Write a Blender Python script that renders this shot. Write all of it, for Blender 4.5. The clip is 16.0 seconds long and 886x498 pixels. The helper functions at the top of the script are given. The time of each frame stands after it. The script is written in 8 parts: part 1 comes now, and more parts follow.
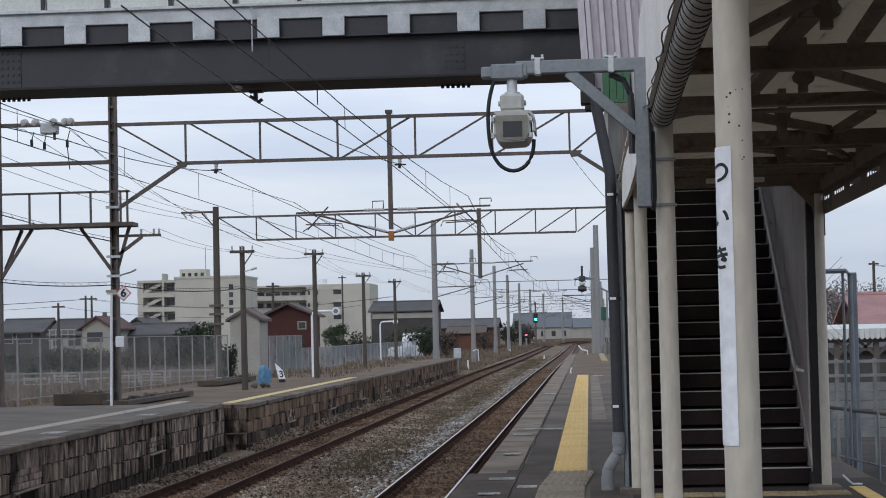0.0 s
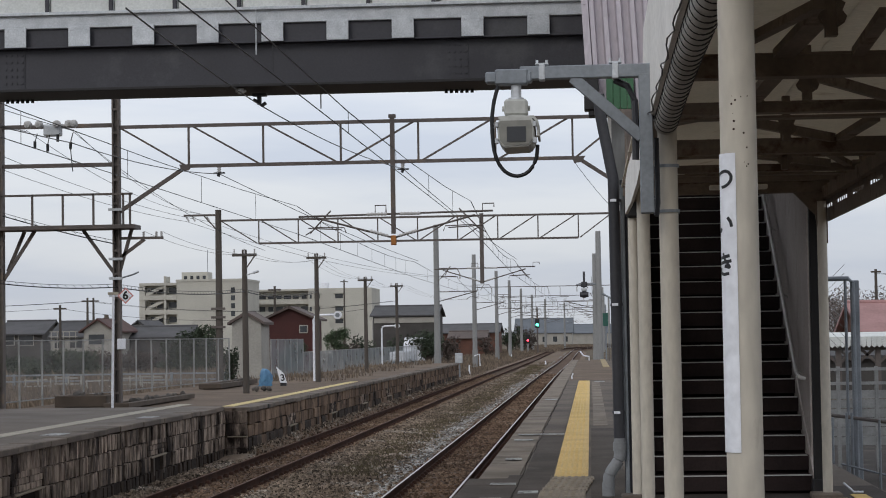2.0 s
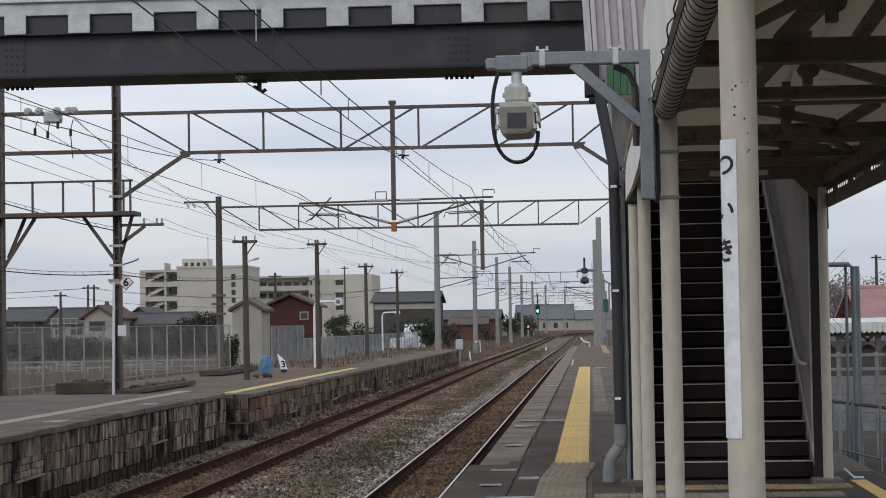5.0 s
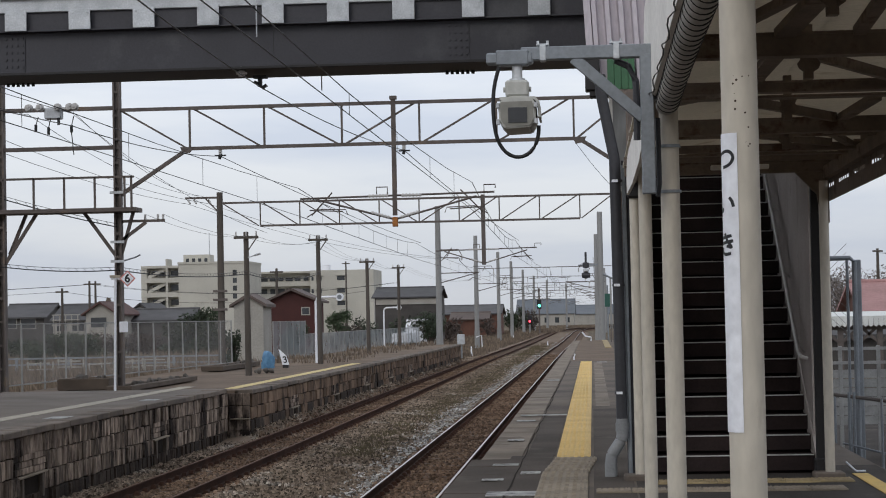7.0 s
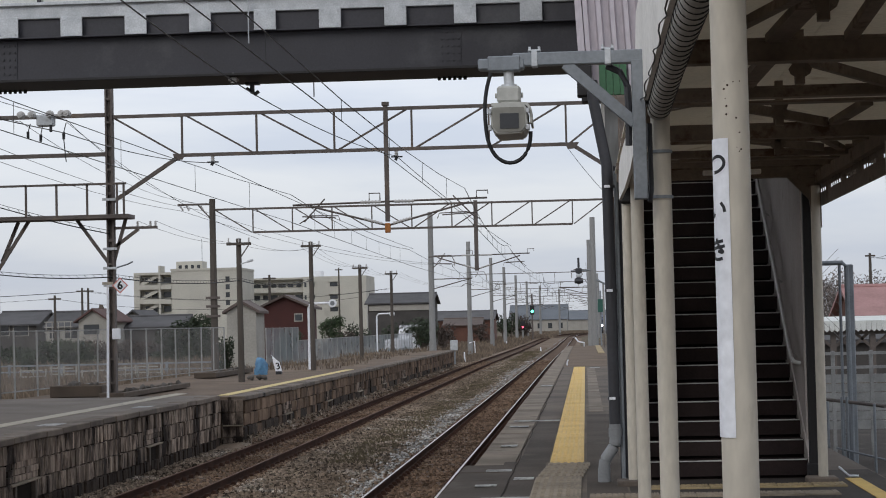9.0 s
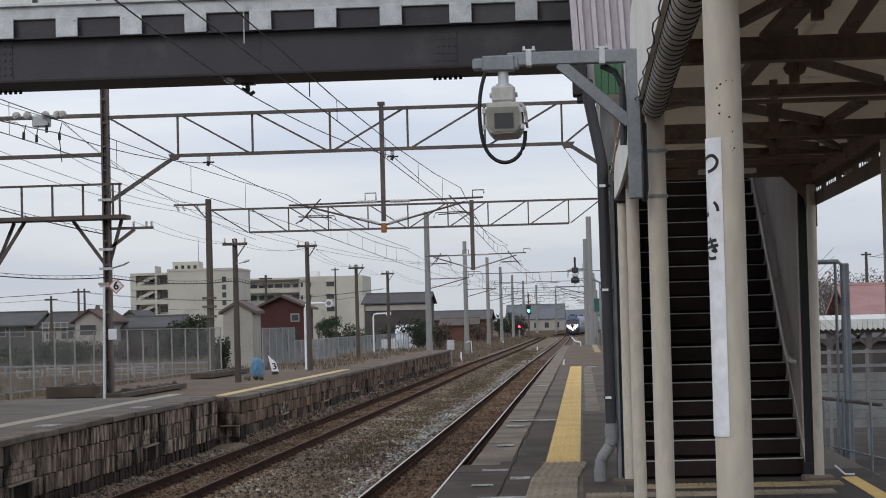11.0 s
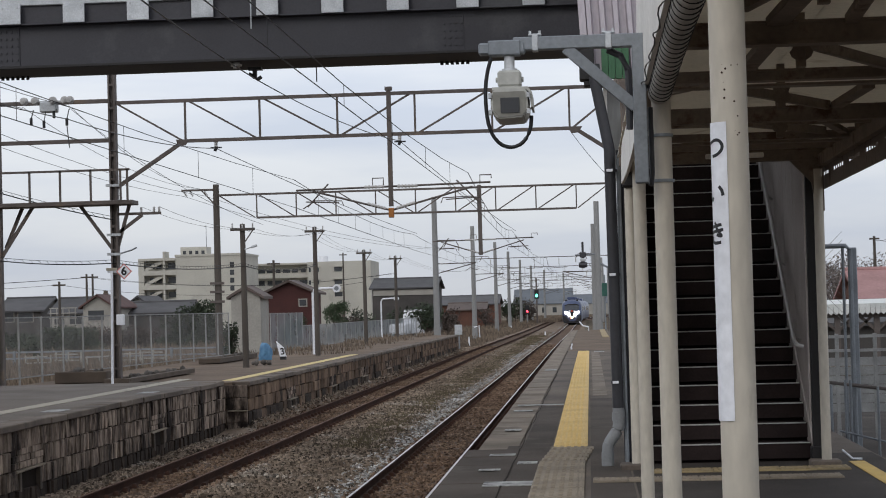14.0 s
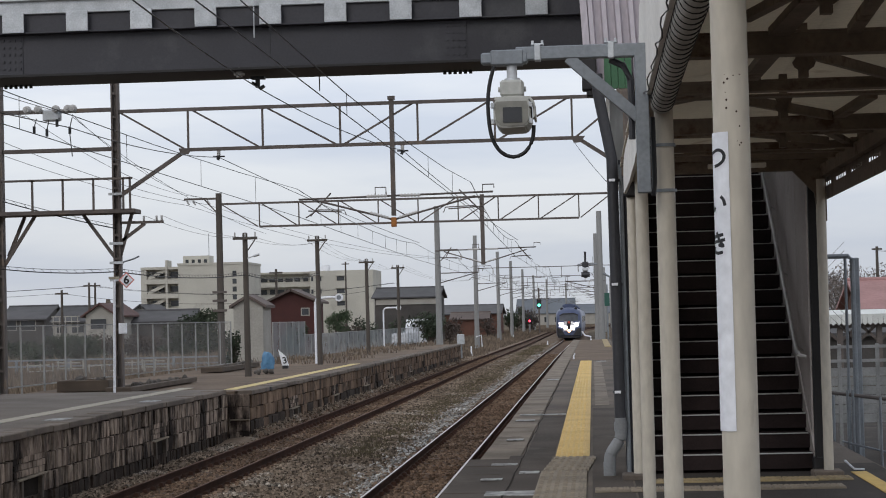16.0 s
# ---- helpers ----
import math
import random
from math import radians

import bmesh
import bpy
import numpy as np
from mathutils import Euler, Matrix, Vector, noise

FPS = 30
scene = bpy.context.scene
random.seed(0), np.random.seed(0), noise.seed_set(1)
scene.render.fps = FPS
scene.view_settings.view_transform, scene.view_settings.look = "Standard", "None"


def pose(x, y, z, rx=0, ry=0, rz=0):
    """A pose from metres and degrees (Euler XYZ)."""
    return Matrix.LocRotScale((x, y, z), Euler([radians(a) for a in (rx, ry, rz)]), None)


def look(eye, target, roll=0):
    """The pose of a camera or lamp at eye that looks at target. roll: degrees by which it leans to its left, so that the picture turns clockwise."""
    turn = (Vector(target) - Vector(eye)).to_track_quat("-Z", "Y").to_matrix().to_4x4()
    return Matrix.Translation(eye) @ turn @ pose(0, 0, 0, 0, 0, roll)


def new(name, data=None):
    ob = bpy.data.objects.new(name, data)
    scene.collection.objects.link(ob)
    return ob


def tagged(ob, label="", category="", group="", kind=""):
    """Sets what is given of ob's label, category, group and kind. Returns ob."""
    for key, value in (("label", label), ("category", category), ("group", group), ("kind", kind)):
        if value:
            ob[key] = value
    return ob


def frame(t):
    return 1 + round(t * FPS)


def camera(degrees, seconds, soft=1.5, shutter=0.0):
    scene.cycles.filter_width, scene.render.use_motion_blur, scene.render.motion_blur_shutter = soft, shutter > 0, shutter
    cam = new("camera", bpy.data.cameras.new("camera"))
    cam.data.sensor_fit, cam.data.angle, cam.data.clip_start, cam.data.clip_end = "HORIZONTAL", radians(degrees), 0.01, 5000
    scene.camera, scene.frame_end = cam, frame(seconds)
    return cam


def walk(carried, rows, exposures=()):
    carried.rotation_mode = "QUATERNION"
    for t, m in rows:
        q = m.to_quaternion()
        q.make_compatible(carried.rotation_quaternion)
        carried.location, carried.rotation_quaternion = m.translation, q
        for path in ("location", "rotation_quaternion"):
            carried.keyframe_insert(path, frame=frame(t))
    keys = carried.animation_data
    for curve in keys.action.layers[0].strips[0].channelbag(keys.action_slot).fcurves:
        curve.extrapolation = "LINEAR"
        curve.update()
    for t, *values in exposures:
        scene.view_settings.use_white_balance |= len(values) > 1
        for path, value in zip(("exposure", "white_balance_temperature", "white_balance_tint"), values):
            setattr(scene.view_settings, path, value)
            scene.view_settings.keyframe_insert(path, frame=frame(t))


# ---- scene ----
# Camera: a long lens held by hand near the platform edge; the platform's top is z = 0, the tracks run along y.
cam = camera(25.25, 16.0, soft=1.0)


def aim(turn, tilt, lean, x):
    return pose(x, 0, 1.5, 90 + tilt, 0, turn) @ pose(0, 0, 0, 0, 0, lean)


walk(cam, [
    (0, aim(4.164, 2.416, -1.280, 0.0044)),
    (0.5, aim(4.139, 2.539, -1.108, 0.0034)),
    (1, aim(4.148, 2.625, -1.180, 0.0007)),
    (1.5, aim(4.184, 2.611, -1.011, -0.0000)),
    (2, aim(4.224, 2.555, -0.858, 0.0006)),
    (2.5, aim(4.282, 2.496, -0.744, -0.0017)),
    (3, aim(4.306, 2.424, -0.692, -0.0002)),
    (3.5, aim(4.311, 2.399, -0.769, 0.0005)),
    (4, aim(4.270, 2.337, -0.852, -0.0007)),
    (6.5, aim(4.290, 2.005, -1.065, 0.0002)),
    (7, aim(4.280, 2.017, -1.134, 0.0000)),
    (7.5, aim(4.202, 2.062, -1.158, -0.0002)),
    (8, aim(4.140, 2.118, -1.268, 0.0002)),
    (8.5, aim(4.095, 2.194, -1.290, 0.0004)),
    (9, aim(4.069, 2.185, -1.305, 0.0028)),
    (11.5, aim(3.964, 2.165, -1.460, 0.0102)),
    (12, aim(4.041, 2.050, -1.411, 0.0084)),
    (12.5, aim(4.084, 1.891, -1.433, 0.0084)),
    (13, aim(4.148, 1.805, -1.464, 0.0114)),
    (13.5, aim(4.193, 1.737, -1.513, 0.0149)),
    (14, aim(4.204, 1.743, -1.530, 0.0170)),
    (14.5, aim(4.247, 1.780, -1.662, 0.0185)),
    (15, aim(4.242, 1.876, -1.682, 0.0187)),
    (15.5, aim(4.247, 1.963, -1.590, 0.0182)),
    (16, aim(4.271, 2.016, -1.397, 0.0189)),
], exposures=[(0, 0.0, 6120, 10), (0.5, -0.02, 6290, 10), (1, -0.03, 6350, 10), (1.5, -0.04, 6450, 10), (2, -0.05, 6500, 10), (3, -0.06, 6500, 10), (4, -0.05, 6500, 10), (7, 0.0, 6500, 10), (16, 0.0, 6500, 10)])

# ---- world and sun: an overcast winter day ----
world = bpy.data.worlds.new("world")
scene.world = world
world.use_nodes = True
nt = world.node_tree
nt.nodes.clear()
w_out = nt.nodes.new("ShaderNodeOutputWorld")
w_bg = nt.nodes.new("ShaderNodeBackground")
w_sky = nt.nodes.new("ShaderNodeTexSky")
w_sky.sky_type, w_sky.sun_disc = "NISHITA", False
w_sky.sun_elevation, w_sky.sun_rotation = radians(34), radians(205)
w_co = nt.nodes.new("ShaderNodeTexCoord")
w_map = nt.nodes.new("ShaderNodeMapping")
w_map.inputs["Scale"].default_value = (1.2, 1.2, 6.5)
w_noise = nt.nodes.new("ShaderNodeTexNoise")
w_noise.inputs["Scale"].default_value, w_noise.inputs["Detail"].default_value = 3.2, 5.0
w_noise.inputs["Roughness"].default_value = 0.55
w_ramp = nt.nodes.new("ShaderNodeValToRGB")
w_ramp.color_ramp.elements[0].position, w_ramp.color_ramp.elements[0].color = 0.36, (6.9, 7.5, 8.75, 1)
w_ramp.color_ramp.elements[1].position, w_ramp.color_ramp.elements[1].color = 0.62, (8.75, 9.1, 9.7, 1)
w_mix = nt.nodes.new("ShaderNodeMix")
w_mix.data_type = "RGBA"
w_mix.inputs["Factor"].default_value = 0.9
nt.links.new(w_co.outputs["Generated"], w_map.inputs["Vector"])
nt.links.new(w_map.outputs["Vector"], w_noise.inputs["Vector"])
nt.links.new(w_noise.outputs["Fac"], w_ramp.inputs["Fac"])
nt.links.new(w_sky.outputs["Color"], w_mix.inputs[6])
nt.links.new(w_ramp.outputs["Color"], w_mix.inputs[7])
# an overcast dome: greyer at the horizon, brighter overhead
w_sep = nt.nodes.new("ShaderNodeSeparateXYZ")
nt.links.new(w_co.outputs["Generated"], w_sep.inputs[0])
w_dome = nt.nodes.new("ShaderNodeMapRange")
w_dome.inputs[1].default_value, w_dome.inputs[2].default_value = 0.0, 0.14
w_dome.inputs[3].default_value, w_dome.inputs[4].default_value = 0.76, 1.06
nt.links.new(w_sep.outputs[2], w_dome.inputs[0])
w_mul = nt.nodes.new("ShaderNodeVectorMath")
w_mul.operation = "SCALE"
nt.links.new(w_mix.outputs[2], w_mul.inputs[0])
nt.links.new(w_dome.outputs[0], w_mul.inputs["Scale"])
nt.links.new(w_mul.outputs[0], w_bg.inputs["Color"])
nt.links.new(w_bg.outputs["Background"], w_out.inputs["Surface"])
w_bg.inputs["Strength"].default_value = 0.098

sun_data = bpy.data.lights.new("sun", "SUN")
sun_data.energy, sun_data.angle, sun_data.color = 0.7, radians(25), (1.0, 0.96, 0.9)
sun = new("sun", sun_data)
sun.matrix_world = look((-40, -60, 70), (0, 40, 0))


# ---- materials ----
def mat(name, c1, c2=None, scale=1.5, fine=30.0, rough=0.8, metal=0.0, bump=0.15, rnd=0.0, stretch=(1, 1, 1), own=False,
        grain=0.25, stain=None, stain_at=0.62, stain_scale=0.6, glow=None, spec=0.4):
    """Two scales of noise, optional stains, value shift from piece to piece, fine relief."""
    m = bpy.data.materials.new(name)
    m.use_nodes = True
    t = m.node_tree
    b = t.nodes["Principled BSDF"]
    b.inputs["Roughness"].default_value, b.inputs["Metallic"].default_value = rough, metal
    b.inputs["Specular IOR Level"].default_value = spec
    if own:
        vec = t.nodes.new("ShaderNodeTexCoord").outputs["Object"]
    else:
        vec = t.nodes.new("ShaderNodeNewGeometry").outputs["Position"]
    mp = t.nodes.new("ShaderNodeMapping")
    mp.inputs["Scale"].default_value = stretch
    t.links.new(vec, mp.inputs["Vector"])
    n1, n2 = t.nodes.new("ShaderNodeTexNoise"), t.nodes.new("ShaderNodeTexNoise")
    n1.inputs["Scale"].default_value, n1.inputs["Detail"].default_value = scale, 6
    n2.inputs["Scale"].default_value, n2.inputs["Detail"].default_value = fine, 4
    t.links.new(mp.outputs["Vector"], n1.inputs["Vector"])
    t.links.new(mp.outputs["Vector"], n2.inputs["Vector"])
    c2 = c2 or tuple(v * 0.75 for v in c1)
    ramp = t.nodes.new("ShaderNodeValToRGB")
    ramp.color_ramp.elements[0].position, ramp.color_ramp.elements[0].color = 0.35, (*c2, 1)
    ramp.color_ramp.elements[1].position, ramp.color_ramp.elements[1].color = 0.65, (*c1, 1)
    t.links.new(n1.outputs["Fac"], ramp.inputs["Fac"])
    colour = ramp.outputs["Color"]
    if stain:
        n3 = t.nodes.new("ShaderNodeTexNoise")
        n3.inputs["Scale"].default_value, n3.inputs["Detail"].default_value = stain_scale, 8
        n3.inputs["Roughness"].default_value = 0.65
        t.links.new(mp.outputs["Vector"], n3.inputs["Vector"])
        r3 = t.nodes.new("ShaderNodeValToRGB")
        r3.color_ramp.elements[0].position, r3.color_ramp.elements[1].position = stain_at - 0.04, stain_at + 0.05
        t.links.new(n3.outputs["Fac"], r3.inputs["Fac"])
        mx = t.nodes.new("ShaderNodeMix")
        mx.data_type = "RGBA"
        t.links.new(r3.outputs["Color"], mx.inputs["Factor"])
        t.links.new(colour, mx.inputs[6])
        mx.inputs[7].default_value = (*stain, 1)
        colour = mx.outputs[2]
    # fine grain and piece-to-piece shift, as a value factor
    ma = t.nodes.new("ShaderNodeMath")
    ma.operation = "MULTIPLY_ADD"
    t.links.new(n2.outputs["Fac"], ma.inputs[0])
    ma.inputs[1].default_value, ma.inputs[2].default_value = 2 * grain, 1 - grain
    value = ma.outputs[0]
    if rnd:
        info = t.nodes.new("ShaderNodeObjectInfo")
        geo = t.nodes.new("ShaderNodeNewGeometry")
        ad = t.nodes.new("ShaderNodeMath")
        ad.operation = "ADD"
        t.links.new(info.outputs["Random"], ad.inputs[0])
        t.links.new(geo.outputs["Random Per Island"], ad.inputs[1])
        fr = t.nodes.new("ShaderNodeMath")
        fr.operation = "FRACT"
        t.links.new(ad.outputs[0], fr.inputs[0])
        mr = t.nodes.new("ShaderNodeMath")
        mr.operation = "MULTIPLY_ADD"
        t.links.new(fr.outputs[0], mr.inputs[0])
        mr.inputs[1].default_value, mr.inputs[2].default_value = 2 * rnd, 1 - rnd
        mm = t.nodes.new("ShaderNodeMath")
        mm.operation = "MULTIPLY"
        t.links.new(value, mm.inputs[0])
        t.links.new(mr.outputs[0], mm.inputs[1])
        value = mm.outputs[0]
    hs = t.nodes.new("ShaderNodeHueSaturation")
    t.links.new(colour, hs.inputs["Color"])
    t.links.new(value, hs.inputs["Value"])
    t.links.new(hs.outputs["Color"], b.inputs["Base Color"])
    if bump:
        bp = t.nodes.new("ShaderNodeBump")
        bp.inputs["Strength"].default_value, bp.inputs["Distance"].default_value = bump, 0.02
        t.links.new(n2.outputs["Fac"], bp.inputs["Height"])
        t.links.new(bp.outputs["Normal"], b.inputs["Normal"])
    if glow:
        b.inputs["Emission Color"].default_value, b.inputs["Emission Strength"].default_value = (*glow[:3], 1), glow[3]
    return m


M = dict(
    asphalt=mat("asphalt", (0.158, 0.132, 0.110), (0.096, 0.081, 0.069), 0.6, 60, 0.85, bump=0.35, stain=(0.169, 0.138, 0.110), stain_at=0.58, stain_scale=0.7, spec=0.12),
    asphalt_old=mat("old_asphalt", (0.192, 0.167, 0.145), (0.138, 0.12, 0.104), 0.6, 50, 0.9, bump=0.35, stain=(0.165, 0.142, 0.118), stain_at=0.6, stain_scale=0.9, spec=0.12),
    edge_concrete=mat("edge_concrete", (0.262, 0.222, 0.180), (0.165, 0.138, 0.112), 0.9, 45, 0.9, bump=0.3, rnd=0.05, stain=(0.138, 0.116, 0.096), stain_at=0.57, stain_scale=1.1, spec=0.12),
    new_asphalt=mat("new_asphalt", (0.098, 0.081, 0.068), (0.062, 0.052, 0.044), 0.8, 60, 0.85, bump=0.35, stain=(0.105, 0.090, 0.075), stain_at=0.62, stain_scale=1.0, spec=0.12),
    # canopy floor, with the shade put into its colour; also the side path
    shade_and_path_asphalt=mat("shade_and_path_asphalt", (0.062, 0.053, 0.046), (0.04, 0.034, 0.03), 0.9, 60, 0.85, bump=0.35, stain=(0.085, 0.073, 0.062), stain_at=0.62, stain_scale=1.0, spec=0.12),
    concrete=mat("concrete", (0.30, 0.29, 0.27), (0.22, 0.21, 0.195), 1.2, 40, 0.85, bump=0.2, stain=(0.12, 0.11, 0.10), rnd=0.12),
    bed_kerb=mat("brown_kerb_stone", (0.115, 0.088, 0.068), (0.08, 0.062, 0.048), 1.5, 40, 0.9, bump=0.25, rnd=0.15),
    concrete_dark=mat("weathered_concrete", (0.165, 0.132, 0.105), (0.10, 0.08, 0.065), 1.5, 40, 0.9, bump=0.25, stain=(0.06, 0.055, 0.05), rnd=0.2),
    pole=mat("spun_concrete", (0.285, 0.285, 0.28), (0.225, 0.225, 0.22), 1.0, 30, 0.8, bump=0.1, stretch=(1, 1, 0.2), stain=(0.2, 0.19, 0.18)),
    stone=mat("platform_stone", (0.35, 0.278, 0.222), (0.135, 0.102, 0.083), 8.0, 34, 0.92, bump=0.7, rnd=0.5, stretch=(1, 1, 0.34), stain=(0.04, 0.031, 0.027), stain_at=0.53, stain_scale=1.7, grain=0.35, spec=0.12),
    stone_long=mat("brown_ashlar_stone", (0.205, 0.142, 0.10), (0.105, 0.072, 0.052), 2.4, 30, 0.92, bump=0.5, rnd=0.4, stretch=(1, 1, 0.6), stain=(0.04, 0.03, 0.025), stain_at=0.57, stain_scale=1.3, grain=0.35, spec=0.1),
    stone_dark=mat("dark_base_stone", (0.055, 0.040, 0.031), (0.03, 0.022, 0.018), 3, 30, 0.85, bump=0.5, rnd=0.4, stain=(0.10, 0.078, 0.06), stain_at=0.64, stain_scale=2, grain=0.35, spec=0.15),
    ballast_pale=mat("pale_grey_ballast_stone", (0.46, 0.455, 0.44), (0.30, 0.29, 0.275), 0.6, 18, 0.9, bump=0.3, rnd=0.75, grain=0.4, spec=0.15),
    pale_bed=mat("pale_grey_ballast_bed", (0.27, 0.255, 0.235), (0.17, 0.155, 0.135), 0.5, 25, 0.95, bump=0.8, stain=(0.15, 0.12, 0.09), stain_at=0.55, stain_scale=0.5, grain=0.5, spec=0.12),
    joint=mat("mortar_shadow", (0.035, 0.029, 0.025), None, 3, 30, 0.95, spec=0.05),
    ballast_bed=mat("ballast_bed", (0.205, 0.154, 0.114), (0.135, 0.098, 0.072), 0.5, 25, 0.95, bump=0.8, stain=(0.21, 0.175, 0.14), stain_at=0.57, stain_scale=0.7, grain=0.5, spec=0.12),
    ballast=mat("ballast_stone", (0.285, 0.230, 0.180), (0.17, 0.133, 0.102), 0.45, 18, 0.95, bump=0.3, rnd=0.8, grain=0.4, stain=(0.414, 0.375, 0.330), stain_at=0.61, stain_scale=0.5, spec=0.12),
    ballast_rust=mat("rusty_ballast_stone", (0.255, 0.178, 0.126), (0.15, 0.10, 0.07), 0.6, 18, 0.95, bump=0.3, rnd=0.6, grain=0.4, stain=(0.282, 0.219, 0.171), stain_at=0.6, stain_scale=0.6, spec=0.12),
    rust_bed=mat("rusty_track_bed", (0.165, 0.110, 0.076), (0.105, 0.07, 0.05), 0.9, 25, 0.95, bump=0.8, rnd=0.3, grain=0.5, spec=0.12),
    rail_side=mat("rusty_rail", (0.066, 0.034, 0.024), (0.04, 0.022, 0.016), 2, 40, 0.9, bump=0.2, spec=0.08),
    rail_top=mat("polished_rail_head", (0.52, 0.47, 0.45), (0.38, 0.33, 0.31), 3, 40, 0.32, 0.8, bump=0.05),
    rail_dull=mat("dull_rail_head", (0.17, 0.10, 0.075), (0.115, 0.068, 0.051), 3, 40, 0.8, bump=0.05, spec=0.15),
    sleeper=mat("sleeper_concrete", (0.123, 0.078, 0.053), (0.082, 0.053, 0.037), 3, 30, 0.9, rnd=0.2),
    soil=mat("dry_soil_and_grass", (0.125, 0.097, 0.068), (0.08, 0.064, 0.046), 0.25, 8, 0.95, bump=0.6, stain=(0.155, 0.125, 0.085), stain_at=0.55, stain_scale=0.15, grain=0.4, spec=0.12),
    yellow=mat("yellow_tactile_rubber", (0.68, 0.49, 0.19), (0.60, 0.42, 0.155), 1.2, 30, 0.7, bump=0.1, rnd=0.06, stain=(0.45, 0.33, 0.14), stain_at=0.66, stain_scale=1.5),
    tan_tile=mat("worn_tactile_tile", (0.285, 0.235, 0.175), (0.205, 0.17, 0.128), 2, 30, 0.85, bump=0.2, rnd=0.12),
    tan_yellow=mat("faded_yellow_tile", (0.36, 0.275, 0.135), (0.23, 0.18, 0.11), 2.2, 30, 0.85, bump=0.2, rnd=0.15),
    brown_asphalt=mat("brown_dusted_asphalt", (0.175, 0.132, 0.10), (0.115, 0.088, 0.068), 0.5, 50, 0.9, bump=0.35, stain=(0.204, 0.149, 0.103), stain_at=0.6, stain_scale=0.6, spec=0.12),
    white_paint=mat("worn_white_paint", (0.44, 0.44, 0.42), (0.24, 0.235, 0.23), 6, 60, 0.8, stain=(0.10, 0.10, 0.10), stain_at=0.56, stain_scale=7),
    yellow_paint=mat("yellow_line_paint", (0.66, 0.52, 0.22), (0.5, 0.4, 0.2), 4, 60, 0.8, stain=(0.2, 0.17, 0.11), stain_at=0.66, stain_scale=3),
    orange_line=mat("orange_yellow_line_paint", (0.60, 0.40, 0.10), (0.48, 0.32, 0.09), 4, 60, 0.75, stain=(0.25, 0.18, 0.08), stain_at=0.66, stain_scale=3),
    pale_line=mat("faded_line_paint", (0.40, 0.36, 0.28), (0.3, 0.27, 0.22), 4, 60, 0.8, stain=(0.12, 0.11, 0.10), stain_at=0.62, stain_scale=3),
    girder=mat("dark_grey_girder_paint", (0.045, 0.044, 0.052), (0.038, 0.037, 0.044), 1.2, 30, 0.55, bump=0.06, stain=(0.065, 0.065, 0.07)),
    girder_low=mat("brown_black_steel", (0.019, 0.017, 0.018), (0.014, 0.013, 0.013), 1.5, 30, 0.6, bump=0.06),
    galv=mat("galvanised_plate", (0.56, 0.58, 0.60), (0.44, 0.46, 0.48), 5, 40, 0.55, 0.25, bump=0.06, rnd=0.08),
    galv_dark=mat("galvanised_steel", (0.25, 0.27, 0.29), (0.195, 0.212, 0.23), 4, 50, 0.5, 0.35, bump=0.05),
    cream_panel=mat("cream_wall_panel", (0.66, 0.67, 0.64), (0.58, 0.59, 0.57), 1.5, 30, 0.7, bump=0.05, rnd=0.05, stain=(0.48, 0.49, 0.47), stain_at=0.64),
    siding=mat("pale_mauve_corrugated_sheet", (0.50, 0.455, 0.49), (0.42, 0.385, 0.42), 2, 30, 0.6, bump=0.05, stretch=(1, 1, 0.3)),
    cream=mat("cream_post_paint", (0.56, 0.512, 0.43), (0.49, 0.445, 0.372), 2.5, 30, 0.55, bump=0.08, stretch=(1, 1, 0.35), stain=(0.33, 0.28, 0.215), stain_at=0.66, stain_scale=3),
    rust_spot=mat("rust_spot", (0.045, 0.022, 0.012), None, 30, 90, 0.95, bump=0.4),
    white_plate=mat("white_enamel", (0.80, 0.81, 0.84), (0.75, 0.76, 0.80), 3, 30, 0.4, bump=0.02),
    ink=mat("black_lettering", (0.02, 0.02, 0.022), None, 3, 30, 0.5, bump=0),
    beam=mat("brown_beam_paint", (0.215, 0.17, 0.135), (0.15, 0.118, 0.094), 3, 30, 0.75, bump=0.15, stain=(0.10, 0.06, 0.038), stain_at=0.6, stain_scale=3),
    roof_sheet=mat("tan_roof_sheet", (0.74, 0.69, 0.60), (0.66, 0.615, 0.535), 1.2, 30, 0.75, bump=0.06, stain=(0.45, 0.36, 0.26), stain_at=0.64, stain_scale=1.2),
    fascia=mat("pale_eave_board", (0.80, 0.775, 0.73), (0.72, 0.695, 0.65), 2, 30, 0.7, bump=0.06, stain=(0.35, 0.33, 0.29), stain_at=0.66),
    dark_steel=mat("dark_brown_pipe_paint", (0.040, 0.040, 0.046), (0.032, 0.032, 0.036), 2, 30, 0.5, bump=0.05),
    black=mat("black_rubber", (0.016, 0.016, 0.018), None, 4, 40, 0.55, bump=0.05),
    hose=mat("pale_grey_hose", (0.46, 0.445, 0.41), (0.33, 0.32, 0.29), 3, 40, 0.5, bump=0.04),
    camera_paint=mat("off_white_camera_paint", (0.50, 0.50, 0.47), (0.44, 0.44, 0.41), 3, 30, 0.5, bump=0.02),
    pvc=mat("grey_plastic_pipe", (0.24, 0.245, 0.25), (0.19, 0.195, 0.2), 3, 40, 0.5, bump=0.04, stain=(0.26, 0.22, 0.14), stain_at=0.66, stain_scale=3),
    stair=mat("dark_stair_tread", (0.032, 0.0225, 0.021), (0.019, 0.0135, 0.0132), 2, 40, 0.85, bump=0.2, spec=0.12),
    nosing=mat("metal_stair_nosing", (0.56, 0.54, 0.52), (0.34, 0.325, 0.31), 2.2, 60, 0.6, 0.2, bump=0.05),
